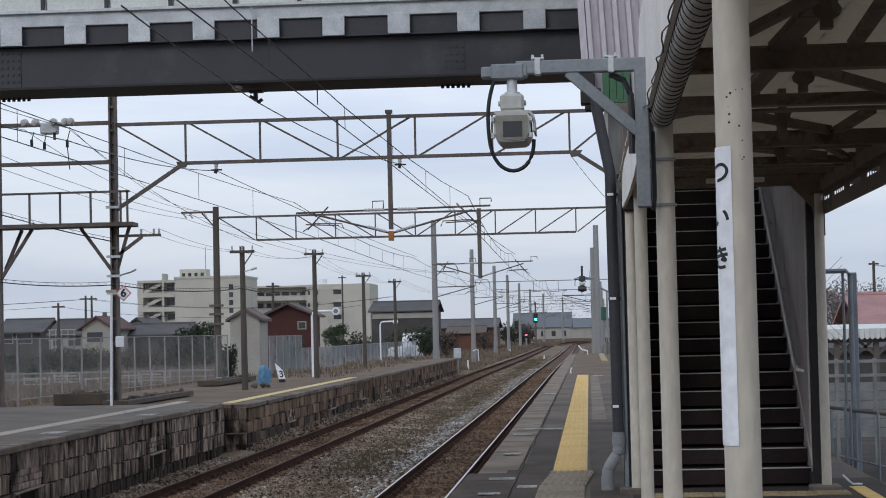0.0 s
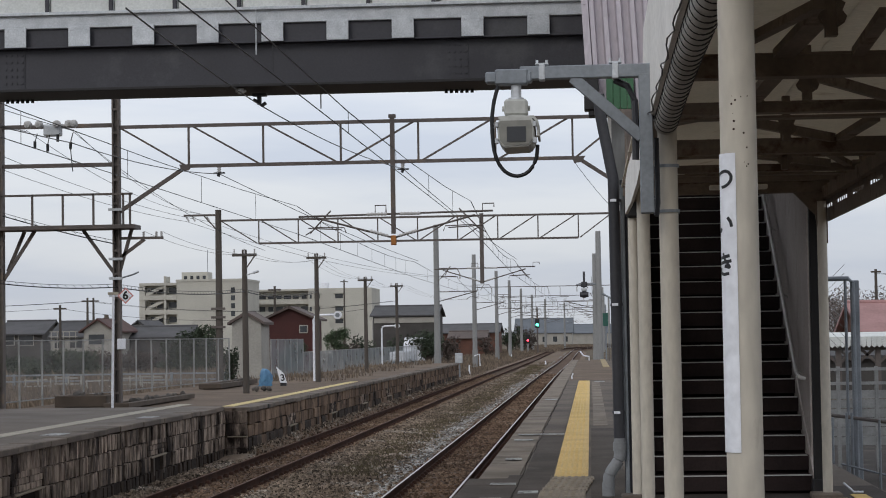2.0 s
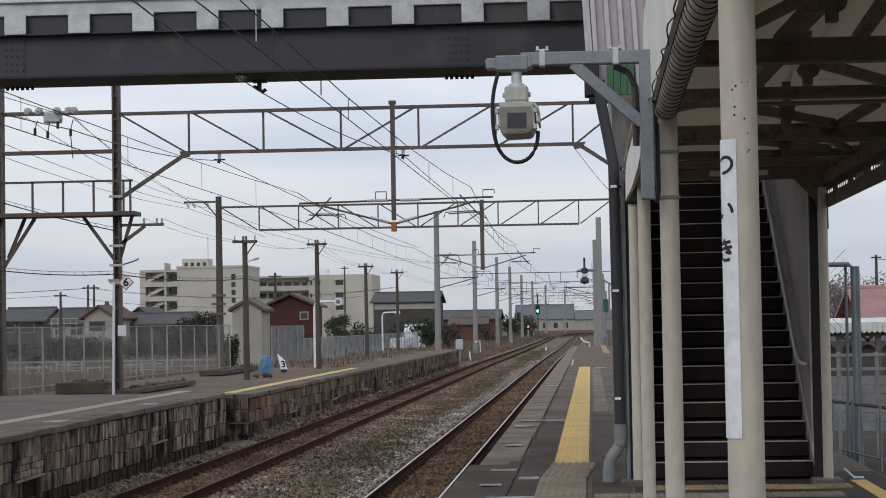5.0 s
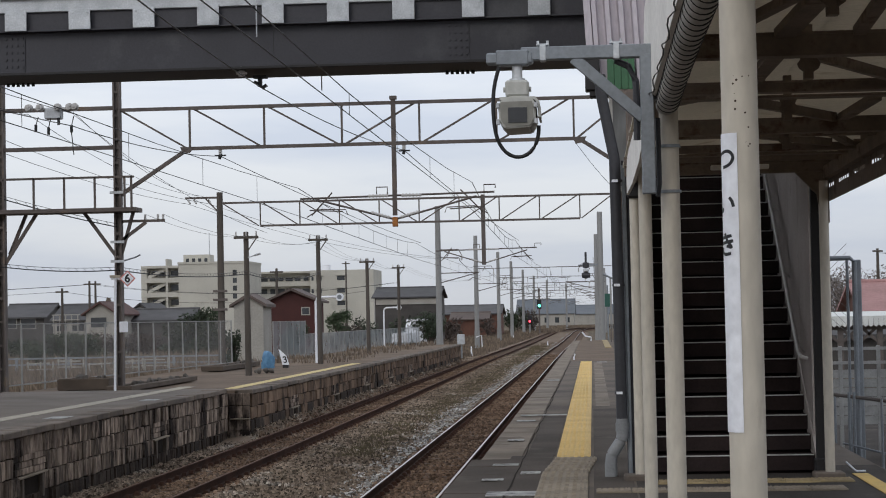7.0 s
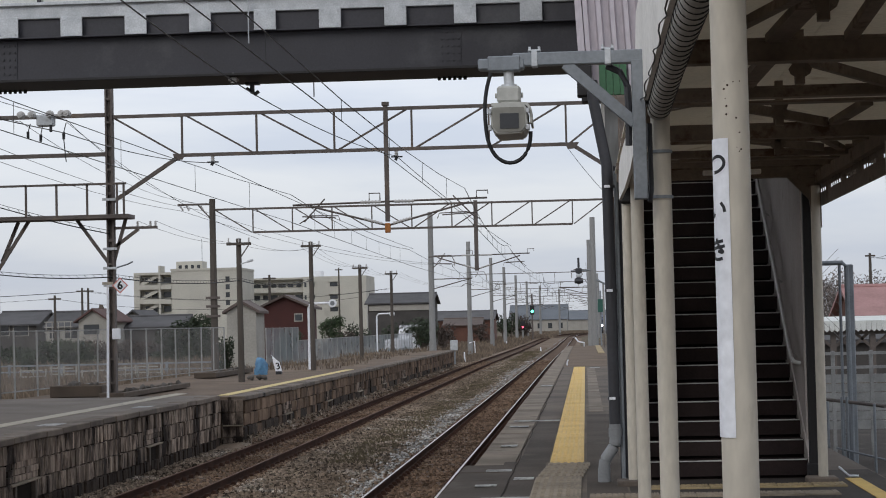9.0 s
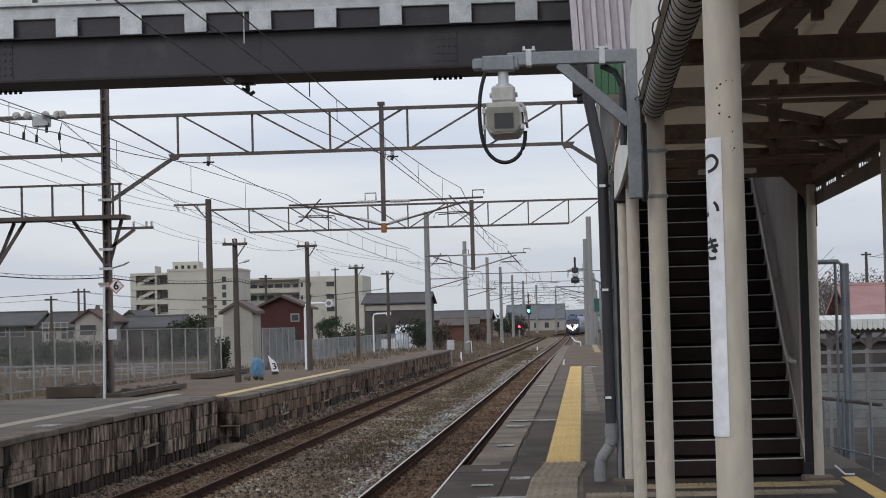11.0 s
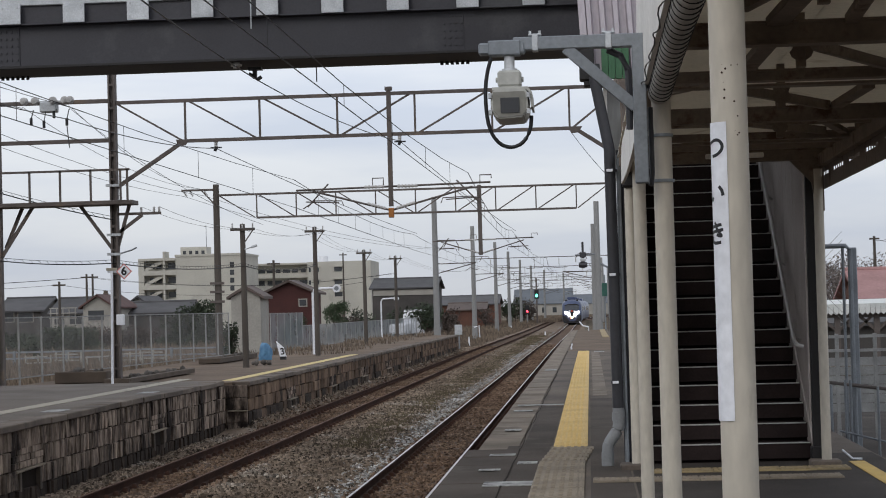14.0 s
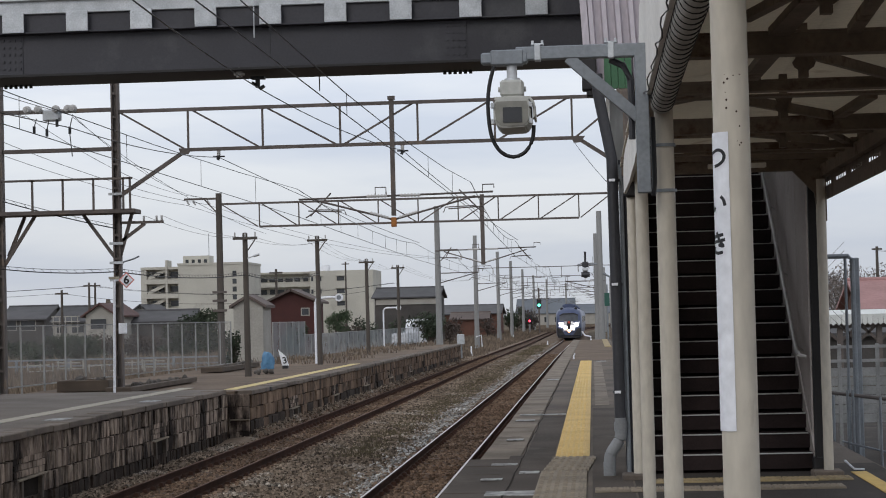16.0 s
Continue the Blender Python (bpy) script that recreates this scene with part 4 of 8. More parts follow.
def make_name_plate():
    """A thin plate bent round the nearest post, its letters turned away from the platform's middle."""
    px, py, r = 0.369, 4.85, 0.0475
    t = thing("name_plate", "white vertical station name plate on a cream post", "sign", at=(px, py, 0))
    mid, half, z0, z1 = radians(-90 - 70), radians(55), 1.212, 1.935
    bm = B()
    n = 12
    rows = []
    for rr in (r - 0.002, r):
        rows.append([[bm.verts.new((rr * math.cos(mid + half * (2 * k / n - 1)), rr * math.sin(mid + half * (2 * k / n - 1)), z)) for k in range(n + 1)] for z in (z0, z1)])
    for a in rows:
        for k in range(n):
            bm.faces.new((a[0][k], a[0][k + 1], a[1][k + 1], a[1][k]))
    for k in range(n):
        for j in (0, 1):
            bm.faces.new((rows[0][j][k], rows[0][j][k + 1], rows[1][j][k + 1], rows[1][j][k]))
    for k in (0, n):
        bm.faces.new((rows[0][0][k], rows[1][0][k], rows[1][1][k], rows[0][1][k]))
    part("plate", bm, M["white_plate"], t)
    size, face = 0.055, radians(-149)
    for strokes, zc in zip(kana_strokes(), (1.873, 1.765, 1.667)):
        bm = B()
        for path in strokes:
            # smooth the pen path, then lay a flat ribbon of it on the plate
            fine = []
            pts = [Vector((*p, 0)) for p in path]
            for a in range(len(pts) - 1):
                p0, p1, p2, p3 = pts[max(a - 1, 0)], pts[a], pts[a + 1], pts[min(a + 2, len(pts) - 1)]
                for k in range(6):
                    u = k / 6
                    fine.append(0.5 * ((2 * p1) + (p2 - p0) * u + (2 * p0 - 5 * p1 + 4 * p2 - p3) * u * u + (3 * p1 - p0 - 3 * p2 + p3) * u ** 3))
            fine.append(pts[-1])
            prev = None
            for k, p in enumerate(fine):
                d = (fine[min(k + 1, len(fine) - 1)] - fine[max(k - 1, 0)]).normalized()
                side = Vector((-d.y, d.x, 0)) * 0.072
                pair = []
                for q in (p + side, p - side):
                    a = face + q.x * size * 1.05 / r
                    pair.append(bm.verts.new(((r + 0.0008) * math.cos(a), (r + 0.0008) * math.sin(a), zc + q.y * size)))
                if prev:
                    bm.faces.new((prev[0], prev[1], pair[1], pair[0]))
                prev = pair
        part("letter", bm, M["ink"], t, smooth=0)


def make_hose():
    h = thing("corrugated_hose", "grey corrugated drain hose with black wire along the eave", "drain hose")
    bm = B()
    # rings: a swelling profile along the run
    pts, seg = [], 18
    rings = []
    y, k = 2.2, 0
    while y < 9.1:
        for dy, r in ((0, 0.046), (0.03, 0.053), (0.09, 0.053), (0.125, 0.046)):
            rings.append((y + dy, r))
        y += 0.13
    prev = None
    for yy, r in rings:
        cz = 2.475 - 0.02 * math.sin((yy - 2) * 0.9)
        ring = [bm.verts.new((0.366 + r * math.cos(a), yy, cz + r * math.sin(a))) for a in (2 * math.pi * j / seg for j in range(seg))]
        if prev:
            for j in range(seg):
                bm.faces.new((prev[j], prev[(j + 1) % seg], ring[(j + 1) % seg], ring[j]))
        prev = ring
    bm.faces.new(prev)
    part("hose", bm, M["hose"], h, smooth=60)
    bm = B()
    spiral = []
    for i in range(1400):
        yy = 2.25 + 6.85 * i / 1400
        a = 2 * math.pi * (yy - 2.2) / 0.13
        spiral.append((0.366 + 0.052 * math.cos(a), yy, 2.475 - 0.02 * math.sin((yy - 2) * 0.9) + 0.052 * math.sin(a)))
    tube(bm, spiral, 0.0042, 4)
    part("spiral_wire", bm, M["black"], h)
    bm = B()
    line = []
    for i in range(60):
        yy = 2.5 + 6.7 * i / 59
        line.append((0.285 + 0.008 * math.sin(i * 1.3), yy, 2.49 + 0.012 * math.sin(i * 0.9)))
    tube(bm, line, 0.003, 4)
    part("loose_wire", bm, M["black"], h)


def make_cctv():
    y = 9.05
    k = thing("camera_bracket", "galvanised steel bracket arm clamped to a canopy post", "bracket")
    bm = B()
    box(bm, -0.30, 0.302, y - 0.03, y + 0.03, 2.675, 2.735, 0.004)
    part("arm", bm, M["galv_dark"], k, smooth=0)
    bm = B()
    box(bm, 0.24, 0.302, y - 0.032, y + 0.028, 2.05, 2.69, 0.004)
    part("upright", bm, M["galv_dark"], k, smooth=0)
    bm = B()
    bar(bm, (-0.06, y, 2.68), (0.25, y, 2.40), 0.05, 0.05)
    part("brace", bm, M["galv_dark"], k, smooth=0)
    for x in (-0.20, 0.135):
        bm = B()
        box(bm, x - 0.014, x + 0.014, y - 0.036, y + 0.036, 2.67, 2.742, 0.003)
        box(bm, x - 0.03, x + 0.03, y - 0.02, y + 0.02, 2.742, 2.75, 0.002)
        for sx in (-0.022, 0.022):
            tube(bm, [(x + sx, y, 2.74), (x + sx, y, 2.765)], 0.006, 6)
        part("clamp", bm, M["galv"], k, smooth=0)
    for z in (2.5,):
        bm = B()
        tube(bm, [(0.372, y + 0.15, z - 0.02), (0.372, y + 0.15, z + 0.02)], 0.05, 16)
        box(bm, 0.25, 0.372, y + 0.02, y + 0.12, z - 0.015, z + 0.015)
        part("post_clamp", bm, M["galv_dark"], k)
    bm = B()
    tube(bm, [(0.13, y + 0.03, 2.67), (0.19, y + 0.03, 2.64), (0.222, y + 0.03, 2.57), (0.225, y + 0.03, 2.45), (0.222, y + 0.03, 2.30)], 0.016, 8)
    part("conduit", bm, M["dark_steel"], k)
    bm = B()
    tube(bm, [(0.318, y + 0.05, 2.40), (0.32, y + 0.05, 2.10), (0.312, y + 0.03, 2.04)], 0.012, 8)
    part("conduit", bm, M["dark_steel"], k)
    c = thing("surveillance_camera", "white boxed surveillance camera hanging from a bracket arm", "camera", at=(0.025, 0, -0.012))
    bm = B()
    box(bm, -0.485, -0.27, y - 0.035, y + 0.035, 2.672, 2.725, 0.008)
    box(bm, -0.44, -0.29, y - 0.04, y + 0.04, 2.665, 2.735, 0.006)
    part("junction_box", bm, M["galv_dark"], c, smooth=0)
    bm = B()
    tube(bm, [(-0.345, y, 2.67), (-0.345, y, 2.60)], 0.024, 14)
    tube(bm, [(-0.345, y, 2.605), (-0.345, y, 2.585)], 0.036, 14)
    part("stem", bm, M["galv"], c)
    bm = B()
    box(bm, -0.40, -0.292, y - 0.05, y + 0.05, 2.52, 2.595, 0.01)
    tube(bm, [(-0.41, y, 2.556), (-0.282, y, 2.556)], 0.012, 8)
    part("swivel", bm, M["camera_paint"], c)
    bm = B()
    box(bm, -0.385, -0.305, y - 0.045, y + 0.045, 2.497, 2.522, 0.004)
    part("mount_plate", bm, M["camera_paint"], c)
    bm = B()
    prism(bm, [(-0.41, 2.51), (-0.285, 2.51), (-0.262, 2.49), (-0.262, 2.41), (-0.285, 2.375), (-0.40, 2.37), (-0.428, 2.40), (-0.432, 2.48)], "y", y - 0.09, y + 0.26)
    bmesh.ops.bevel(bm, geom=list(bm.edges), offset=0.006, segments=2, affect="EDGES")
    part("housing", bm, M["camera_paint"], c)
    # thin darker plate over the front: its shade is put into the colour
    bm = B()
    prism(bm, [(-0.418, 2.492), (-0.278, 2.492), (-0.272, 2.47), (-0.272, 2.41), (-0.288, 2.383), (-0.398, 2.380), (-0.420, 2.405), (-0.423, 2.475)], "y", y - 0.0925, y - 0.088)
    part("front_bezel", bm, M["front_shade"], c, "grey-beige plate that paints the camera front's shade", smooth=0)
    bm = B()
    prism(bm, [(-0.425, 2.515), (-0.262, 2.515), (-0.244, 2.49), (-0.240, 2.42), (-0.250, 2.42), (-0.255, 2.487), (-0.268, 2.502), (-0.425, 2.502)], "y", y - 0.075, y + 0.2)
    part("sun_hood", bm, M["camera_paint"], c)
    bm = B()
    box(bm, -0.387, -0.301, y - 0.097, y - 0.088, 2.395, 2.464)
    part("lens_window", bm, M["lens"], c, "dark glass front window")
    for z in (2.40, 2.475):
        for x in (-0.268, -0.442):
            bm = B()
            box(bm, x, x + 0.016, y - 0.1, y - 0.07, z - 0.012, z + 0.012, 0.002)
            part("latch", bm, M["galv"], c)
    pts = [(-0.425, 2.66), (-0.445, 2.60), (-0.458, 2.52), (-0.457, 2.42), (-0.445, 2.325), (-0.405, 2.26), (-0.345, 2.235), (-0.285, 2.26), (-0.252, 2.325), (-0.25, 2.385)]
    fine = []
    for a in range(len(pts) - 1):
        for u in (0, 0.34, 0.67):
            fine.append((pts[a][0] + (pts[a + 1][0] - pts[a][0]) * u, y - 0.03, pts[a][1] + (pts[a + 1][1] - pts[a][1]) * u))
    fine.append((pts[-1][0], y - 0.03, pts[-1][1]))
    for k in range(3):
        fine = [fine[0]] + [tuple((np.array(fine[i - 1]) + 2 * np.array(fine[i]) + np.array(fine[i + 1])) / 4) for i in range(1, len(fine) - 1)] + [fine[-1]]
    bm = B()
    tube(bm, fine, 0.009, 10)
    part("cable", bm, M["black"], c)


def make_stairs():
    s = thing("staircase", "steep dark staircase with pale metal nosings", "stairs")
    y0, g, r = 18.6, 0.28, 0.172
    bm = B()
    box(bm, 0.54, 2.03, 0, g + 0.03, -0.14, 0)
    tread = part("step", bm, M["stair"], s, smooth=0)
    bm = B()
    box(bm, 0.55, 2.02, -0.008, 0.03, -0.007, 0.004, 0.002)
    nose = part("nosing", bm, M["nosing"], s, smooth=0)
    for i in range(1, 23):
        o = tread if i == 1 else new("step", tread.data)
        o.parent, o.matrix_basis = s, pose(0, y0 + g * (i - 1), r * i)
        o = nose if i == 1 else new("nosing", nose.data)
        o.parent, o.matrix_basis = s, pose(random.uniform(-0.003, 0.003), y0 + g * (i - 1), r * i + 0.002, random.uniform(-0.4, 0.4), random.uniform(-0.15, 0.15), 0)
    bm = B()
    prism(bm, [(y0 + 0.02, -0.01), (y0 + 22 * g, 22 * r - 0.15), (y0 + 22 * g, 22 * r - 0.5), (y0 + 0.6, -0.01)], "x", 0.545, 2.028)
    part("underside", bm, M["stair"], s, smooth=0)
    bm = B()
    prism(bm, [(y0 - 0.05, 0.0), (y0 - 0.05, 0.24), (y0 + 22 * g, 22 * r + 0.3), (y0 + 22 * g, 22 * r - 0.3), (y0 + 0.4, 0)], "x", 0.47, 0.54)
    part("stringer", bm, M["stair"], s, smooth=0)
    bm = B()
    prism(bm, [(y0 - 0.05, 0.0), (y0 - 0.05, 0.20), (y0 + 22 * g, 22 * r + 0.26), (y0 + 22 * g, 22 * r - 0.3), (y0 + 0.4, 0)], "x", 2.028, 2.08)
    part("stringer", bm, M["stair_wall"], s, smooth=0)
    bm = B()
    rail = [(1.93, y0 + 0.05, 1.08), (1.93, y0 + 0.3, 1.12)] + [(1.93, y0 + 0.3 + 0.5 * k, 1.12 + 0.5 * k * r / g) for k in range(1, 12)]
    tube(bm, [(1.99, y0 + 0.05, 1.06)] + rail, 0.019, 10)
    part("handrail", bm, M["handrail"], s, "worn steel tube handrail")
    for k in range(5):
        bm = B()
        yy = y0 + 0.4 + 1.2 * k
        tube(bm, [(1.93, yy, 1.10 + (yy - y0 - 0.3) * r / g), (2.0, yy, 1.05 + (yy - y0 - 0.3) * r / g)], 0.01, 6)
        part("rail_bracket", bm, M["handrail"], s)
    # walls of the stair
    w = thing("stair_enclosure", "cream panelled wall beside the stairs", "wall", kind="structure")
    for k in range(8):
        ya, yb = y0 + 0.12 + 0.95 * k, y0 + 0.12 + 0.95 * (k + 1) - 0.015
        za, zb = 0.28 + (ya - y0) * r / g, 0.28 + (yb - y0) * r / g
        bm = B()
        prism(bm, [(ya, za), (yb, zb), (yb, 6.0), (ya, 6.0)], "x", 2.034, 2.07)
        part("panel", bm, M["stair_wall"], w, smooth=0)
    # unseen left wall; its height sets how much light reaches the stair
    bm = B()
    prism(bm, [(y0 + 0.15, 0.3), (y0 + 0.15, 1.75), (y0 + 7, 5.5), (y0 + 7, 4.0)], "x", 0.41, 0.46)
    part("side_wall", bm, M["beam"], w, smooth=0)
    bm = B()
    box(bm, 0.4, 2.1, y0 + 6.8, y0 + 6.9, 2.0, 6.0)
    part("back_wall", bm, M["beam"], w, smooth=0)
    bm = B()
    prism(bm, [(y0 - 0.1, 3.02), (y0 + 7, 6.1), (y0 + 7, 6.2), (y0 - 0.1, 3.12)], "x", 0.38, 2.1)
    part("sloping_ceiling", bm, M["beam"], w, smooth=0)
    bm = B()
    box(bm, 2.01, 2.115, 18.26, 18.34, 0.0, 2.7, 0.004)
    part("door_post", bm, M["girder_low"], w, smooth=0)
    bm = B()
    box(bm, 1.99, 2.14, 18.22, 18.38, 0.0, 0.16, 0.01)
    part("post_shoe", bm, M["girder_low"], w, smooth=0)


def make_downpipe():
    d = thing("downpipe", "dark downpipe with grey plastic elbow at its foot", "drainpipe")
    bm = B()
    tube(bm, [(0.252, 18.5, 0.52), (0.238, 18.5, 2.95), (0.125, 18.5, 3.58), (0.12, 18.5, 3.75)], 0.052, 16)
    part("pipe", bm, M["dark_steel"], d)
    bm = B()
    pts = [Vector(q) for q in ((0.252, 18.5, 0.54), (0.252, 18.5, 0.40), (0.235, 18.5, 0.33), (0.165, 18.5, 0.225), (0.145, 18.5, 0.16), (0.142, 18.5, 0.01))]
    tube(bm, flowing(pts, 5), 0.054, 20)
    tube(bm, [(0.252, 18.5, 0.50), (0.252, 18.5, 0.42)], 0.061, 16)
    tube(bm, [(0.142, 18.5, 0.13), (0.142, 18.5, 0.005)], 0.058, 20)
    part("elbow", bm, M["pvc"], d)
    for z in (0.78, 1.78, 2.75):
        bm = B()
        tube(bm, [(0.248, 18.5, z - 0.012), (0.248, 18.5, z + 0.012)], 0.059, 16)
        band = part("pipe_band", bm, M["dark_steel"], d)
        bm = B()
        box(bm, 0.205, 0.262, 18.43, 18.442, z - 0.012, z + 0.012)
        part("band_tag", bm, M["white_plate"], band, smooth=0)
    bm = B()
    tube(bm, [(0.325, 18.55, 0.02), (0.318, 18.55, 2.9)], 0.02, 8)
    part("conduit", bm, M["galv_dark"], d)
    bm = B()
    box(bm, 0.298, 0.42, 18.62, 18.64, 0.0, 2.95)
    part("backing_strip", bm, M["dark_steel"], d, smooth=0)
    b = thing("eave_window_frame", "pale window frame above the downpipe", "window frame")
    bm = B()
    box(bm, 0.20, 0.235, 18.9, 18.96, 2.72, 3.6, 0.004)
    part("jamb", bm, M["fascia"], b, smooth=0)
    bm = B()
    box(bm, 0.235, 0.36, 18.92, 18.94, 2.72, 3.6)
    part("panel", bm, M["pole"], b, smooth=0)
    bm = B()
    box(bm, 0.19, 0.38, 18.88, 18.95, 2.68, 2.73, 0.004)
    part("sill", bm, M["fascia"], b, smooth=0)


def let_light_through(m, share):
    """Thin sheet: part of the light that falls on it comes out on the other side."""
    t = m.node_tree
    b, out = t.nodes["Principled BSDF"], t.nodes["Material Output"]
    tr, mx = t.nodes.new("ShaderNodeBsdfTranslucent"), t.nodes.new("ShaderNodeMixShader")
    tr.inputs["Color"].default_value = (0.74, 0.69, 0.60, 1)
    mx.inputs[0].default_value = share
    t.links.new(b.outputs[0], mx.inputs[1])
    t.links.new(tr.outputs[0], mx.inputs[2])
    t.links.new(mx.outputs[0], out.inputs["Surface"])


let_light_through(M["roof_sheet"], 0.28)
M["front_shade"] = mat("grey_beige_front_shade", (0.26, 0.255, 0.225), (0.22, 0.215, 0.19), 4, 30, 0.6, bump=0.02)
M["lens"] = mat("dark_lens_glass", (0.035, 0.035, 0.038), None, 3, 20, 0.15, bump=0, spec=0.5)
make_canopy()
make_posts()
make_name_plate()
make_hose()
make_cctv()
make_stairs()
make_downpipe()


# ---- overhead line: gantries, masts and wires ----
def truss(g, y, xs, z0, z1, m, mirror, size=0.047):
    """Top and bottom chord with uprights at xs and slanting bars that lean the other way past x = mirror."""
    for z, xa, xb in ((z1, xs[0], xs[-1]), (z0, xs[1], xs[-2])):
        bm = B()
        box(bm, xa, xb, y - 0.045, y + 0.045, z - 0.035, z + 0.035)
        box(bm, xa, xb, y - 0.05, y - 0.03, z - 0.05, z + 0.03)
        part("chord", bm, M[m], g, smooth=0)
    for a in xs[1:-1]:
        bm = B()
        bar(bm, (a, y, z0), (a, y, z1), size, size)
        part("upright", bm, M[m], g, smooth=0)
    for a, b in zip(xs, xs[1:]):
        bm = B()
        if (a + b) / 2 < mirror:
            bar(bm, (a + 0.06, y, z1), (b - 0.06, y, z0), size * 0.9, size)
        else:
            bar(bm, (a + 0.06, y, z0), (b - 0.06, y, z1), size * 0.9, size)
        part("diagonal", bm, M[m], g, smooth=0)


def lattice_column(g, x, y, z0, z1, m, w=0.13):
    bm = B()
    for sx in (-1, 1):
        box(bm, x + sx * w / 2 - 0.02, x + sx * w / 2 + 0.02, y - 0.1, y + 0.1, z0, z1)
    box(bm, x - w / 2, x + w / 2, y - 0.012, y + 0.012, z0, z1)
    for k in range(int((z1 - z0) / 0.55)):
        z = z0 + 0.3 + 0.55 * k
        box(bm, x - w / 2 - 0.02, x + w / 2 + 0.02, y - 0.105, y - 0.09, z, z + 0.05)
    part("column", bm, M[m], g, smooth=0)


def string_insulator(bm, p, q, n=5, r=0.05):
    p, q = Vector(p), Vector(q)
    tube(bm, [p, q], r * 0.55, 10)
    for i in range(n):
        a = p + (q - p) * ((i + 0.3) / n)
        b = p + (q - p) * ((i + 0.7) / n)
        tube(bm, [a, b], r * 0.8, 10)


def cantilever(g, x, y, ztop, zlow, left, right, m="frame_brown", r=0.023):
    """Arms that hold the wires on both sides of a hanging post at x."""
    bm = B()
    tube(bm, [(x + left, y, ztop - 0.03), (x + right, y, ztop + 0.03)], r, 8)
    part("top_tube", bm, M[m], g)
    for d in (left, right):
        s = 1 if d > 0 else -1
        bm = B()
        tube(bm, [(x + 0.05 * s, y, zlow), (x + d * 0.82, y, ztop - 0.06)], r, 8)
        part("strut", bm, M[m], g)
        bm = B()
        string_insulator(bm, (x + 0.15 * s, y, ztop), (x + 0.62 * s, y, ztop), 6, 0.055)
        part("insulator", bm, M["insulator"], g)
        bm = B()
        string_insulator(bm, (x + 0.12 * s, y, zlow + 0.03), (x + 0.55 * s, y, zlow + 0.03 + 0.43 * (ztop - zlow) / abs(d * 0.82)), 6, 0.05)
        part("insulator", bm, M["insulator"], g)
        bm = B()
        tube(bm, [(x + d * 0.93, y, zlow + 0.08), (x + d * 0.8, y, zlow + 0.26), (x + d * 0.52, y, zlow + 0.24), (x + d * 0.5, y, zlow + 0.12)], r * 0.6, 6)
        tube(bm, [(x + d * 0.88, y, ztop - 0.42), (x + d * 0.66, y, ztop + 0.1)], r * 0.8, 6)
        tube(bm, [(x + d * 0.9, y, ztop - 0.3), (x + d * 0.55, y, ztop - 0.34)], r * 0.7, 6)
        part("steady_arm", bm, M[m], g)
        bm = B()
        ha, hb = (x - 0.17, x - 0.42) if s < 0 else (x + 2.06, x + 2.32)
        tube(bm, [(ha, y, ztop), (ha, y, ztop + 0.2), (hb, y, ztop + 0.2), (hb, y, ztop + (0.0 if s < 0 else 0.12))], r * 0.7, 6)
        part("wire_hoop", bm, M[m], g)


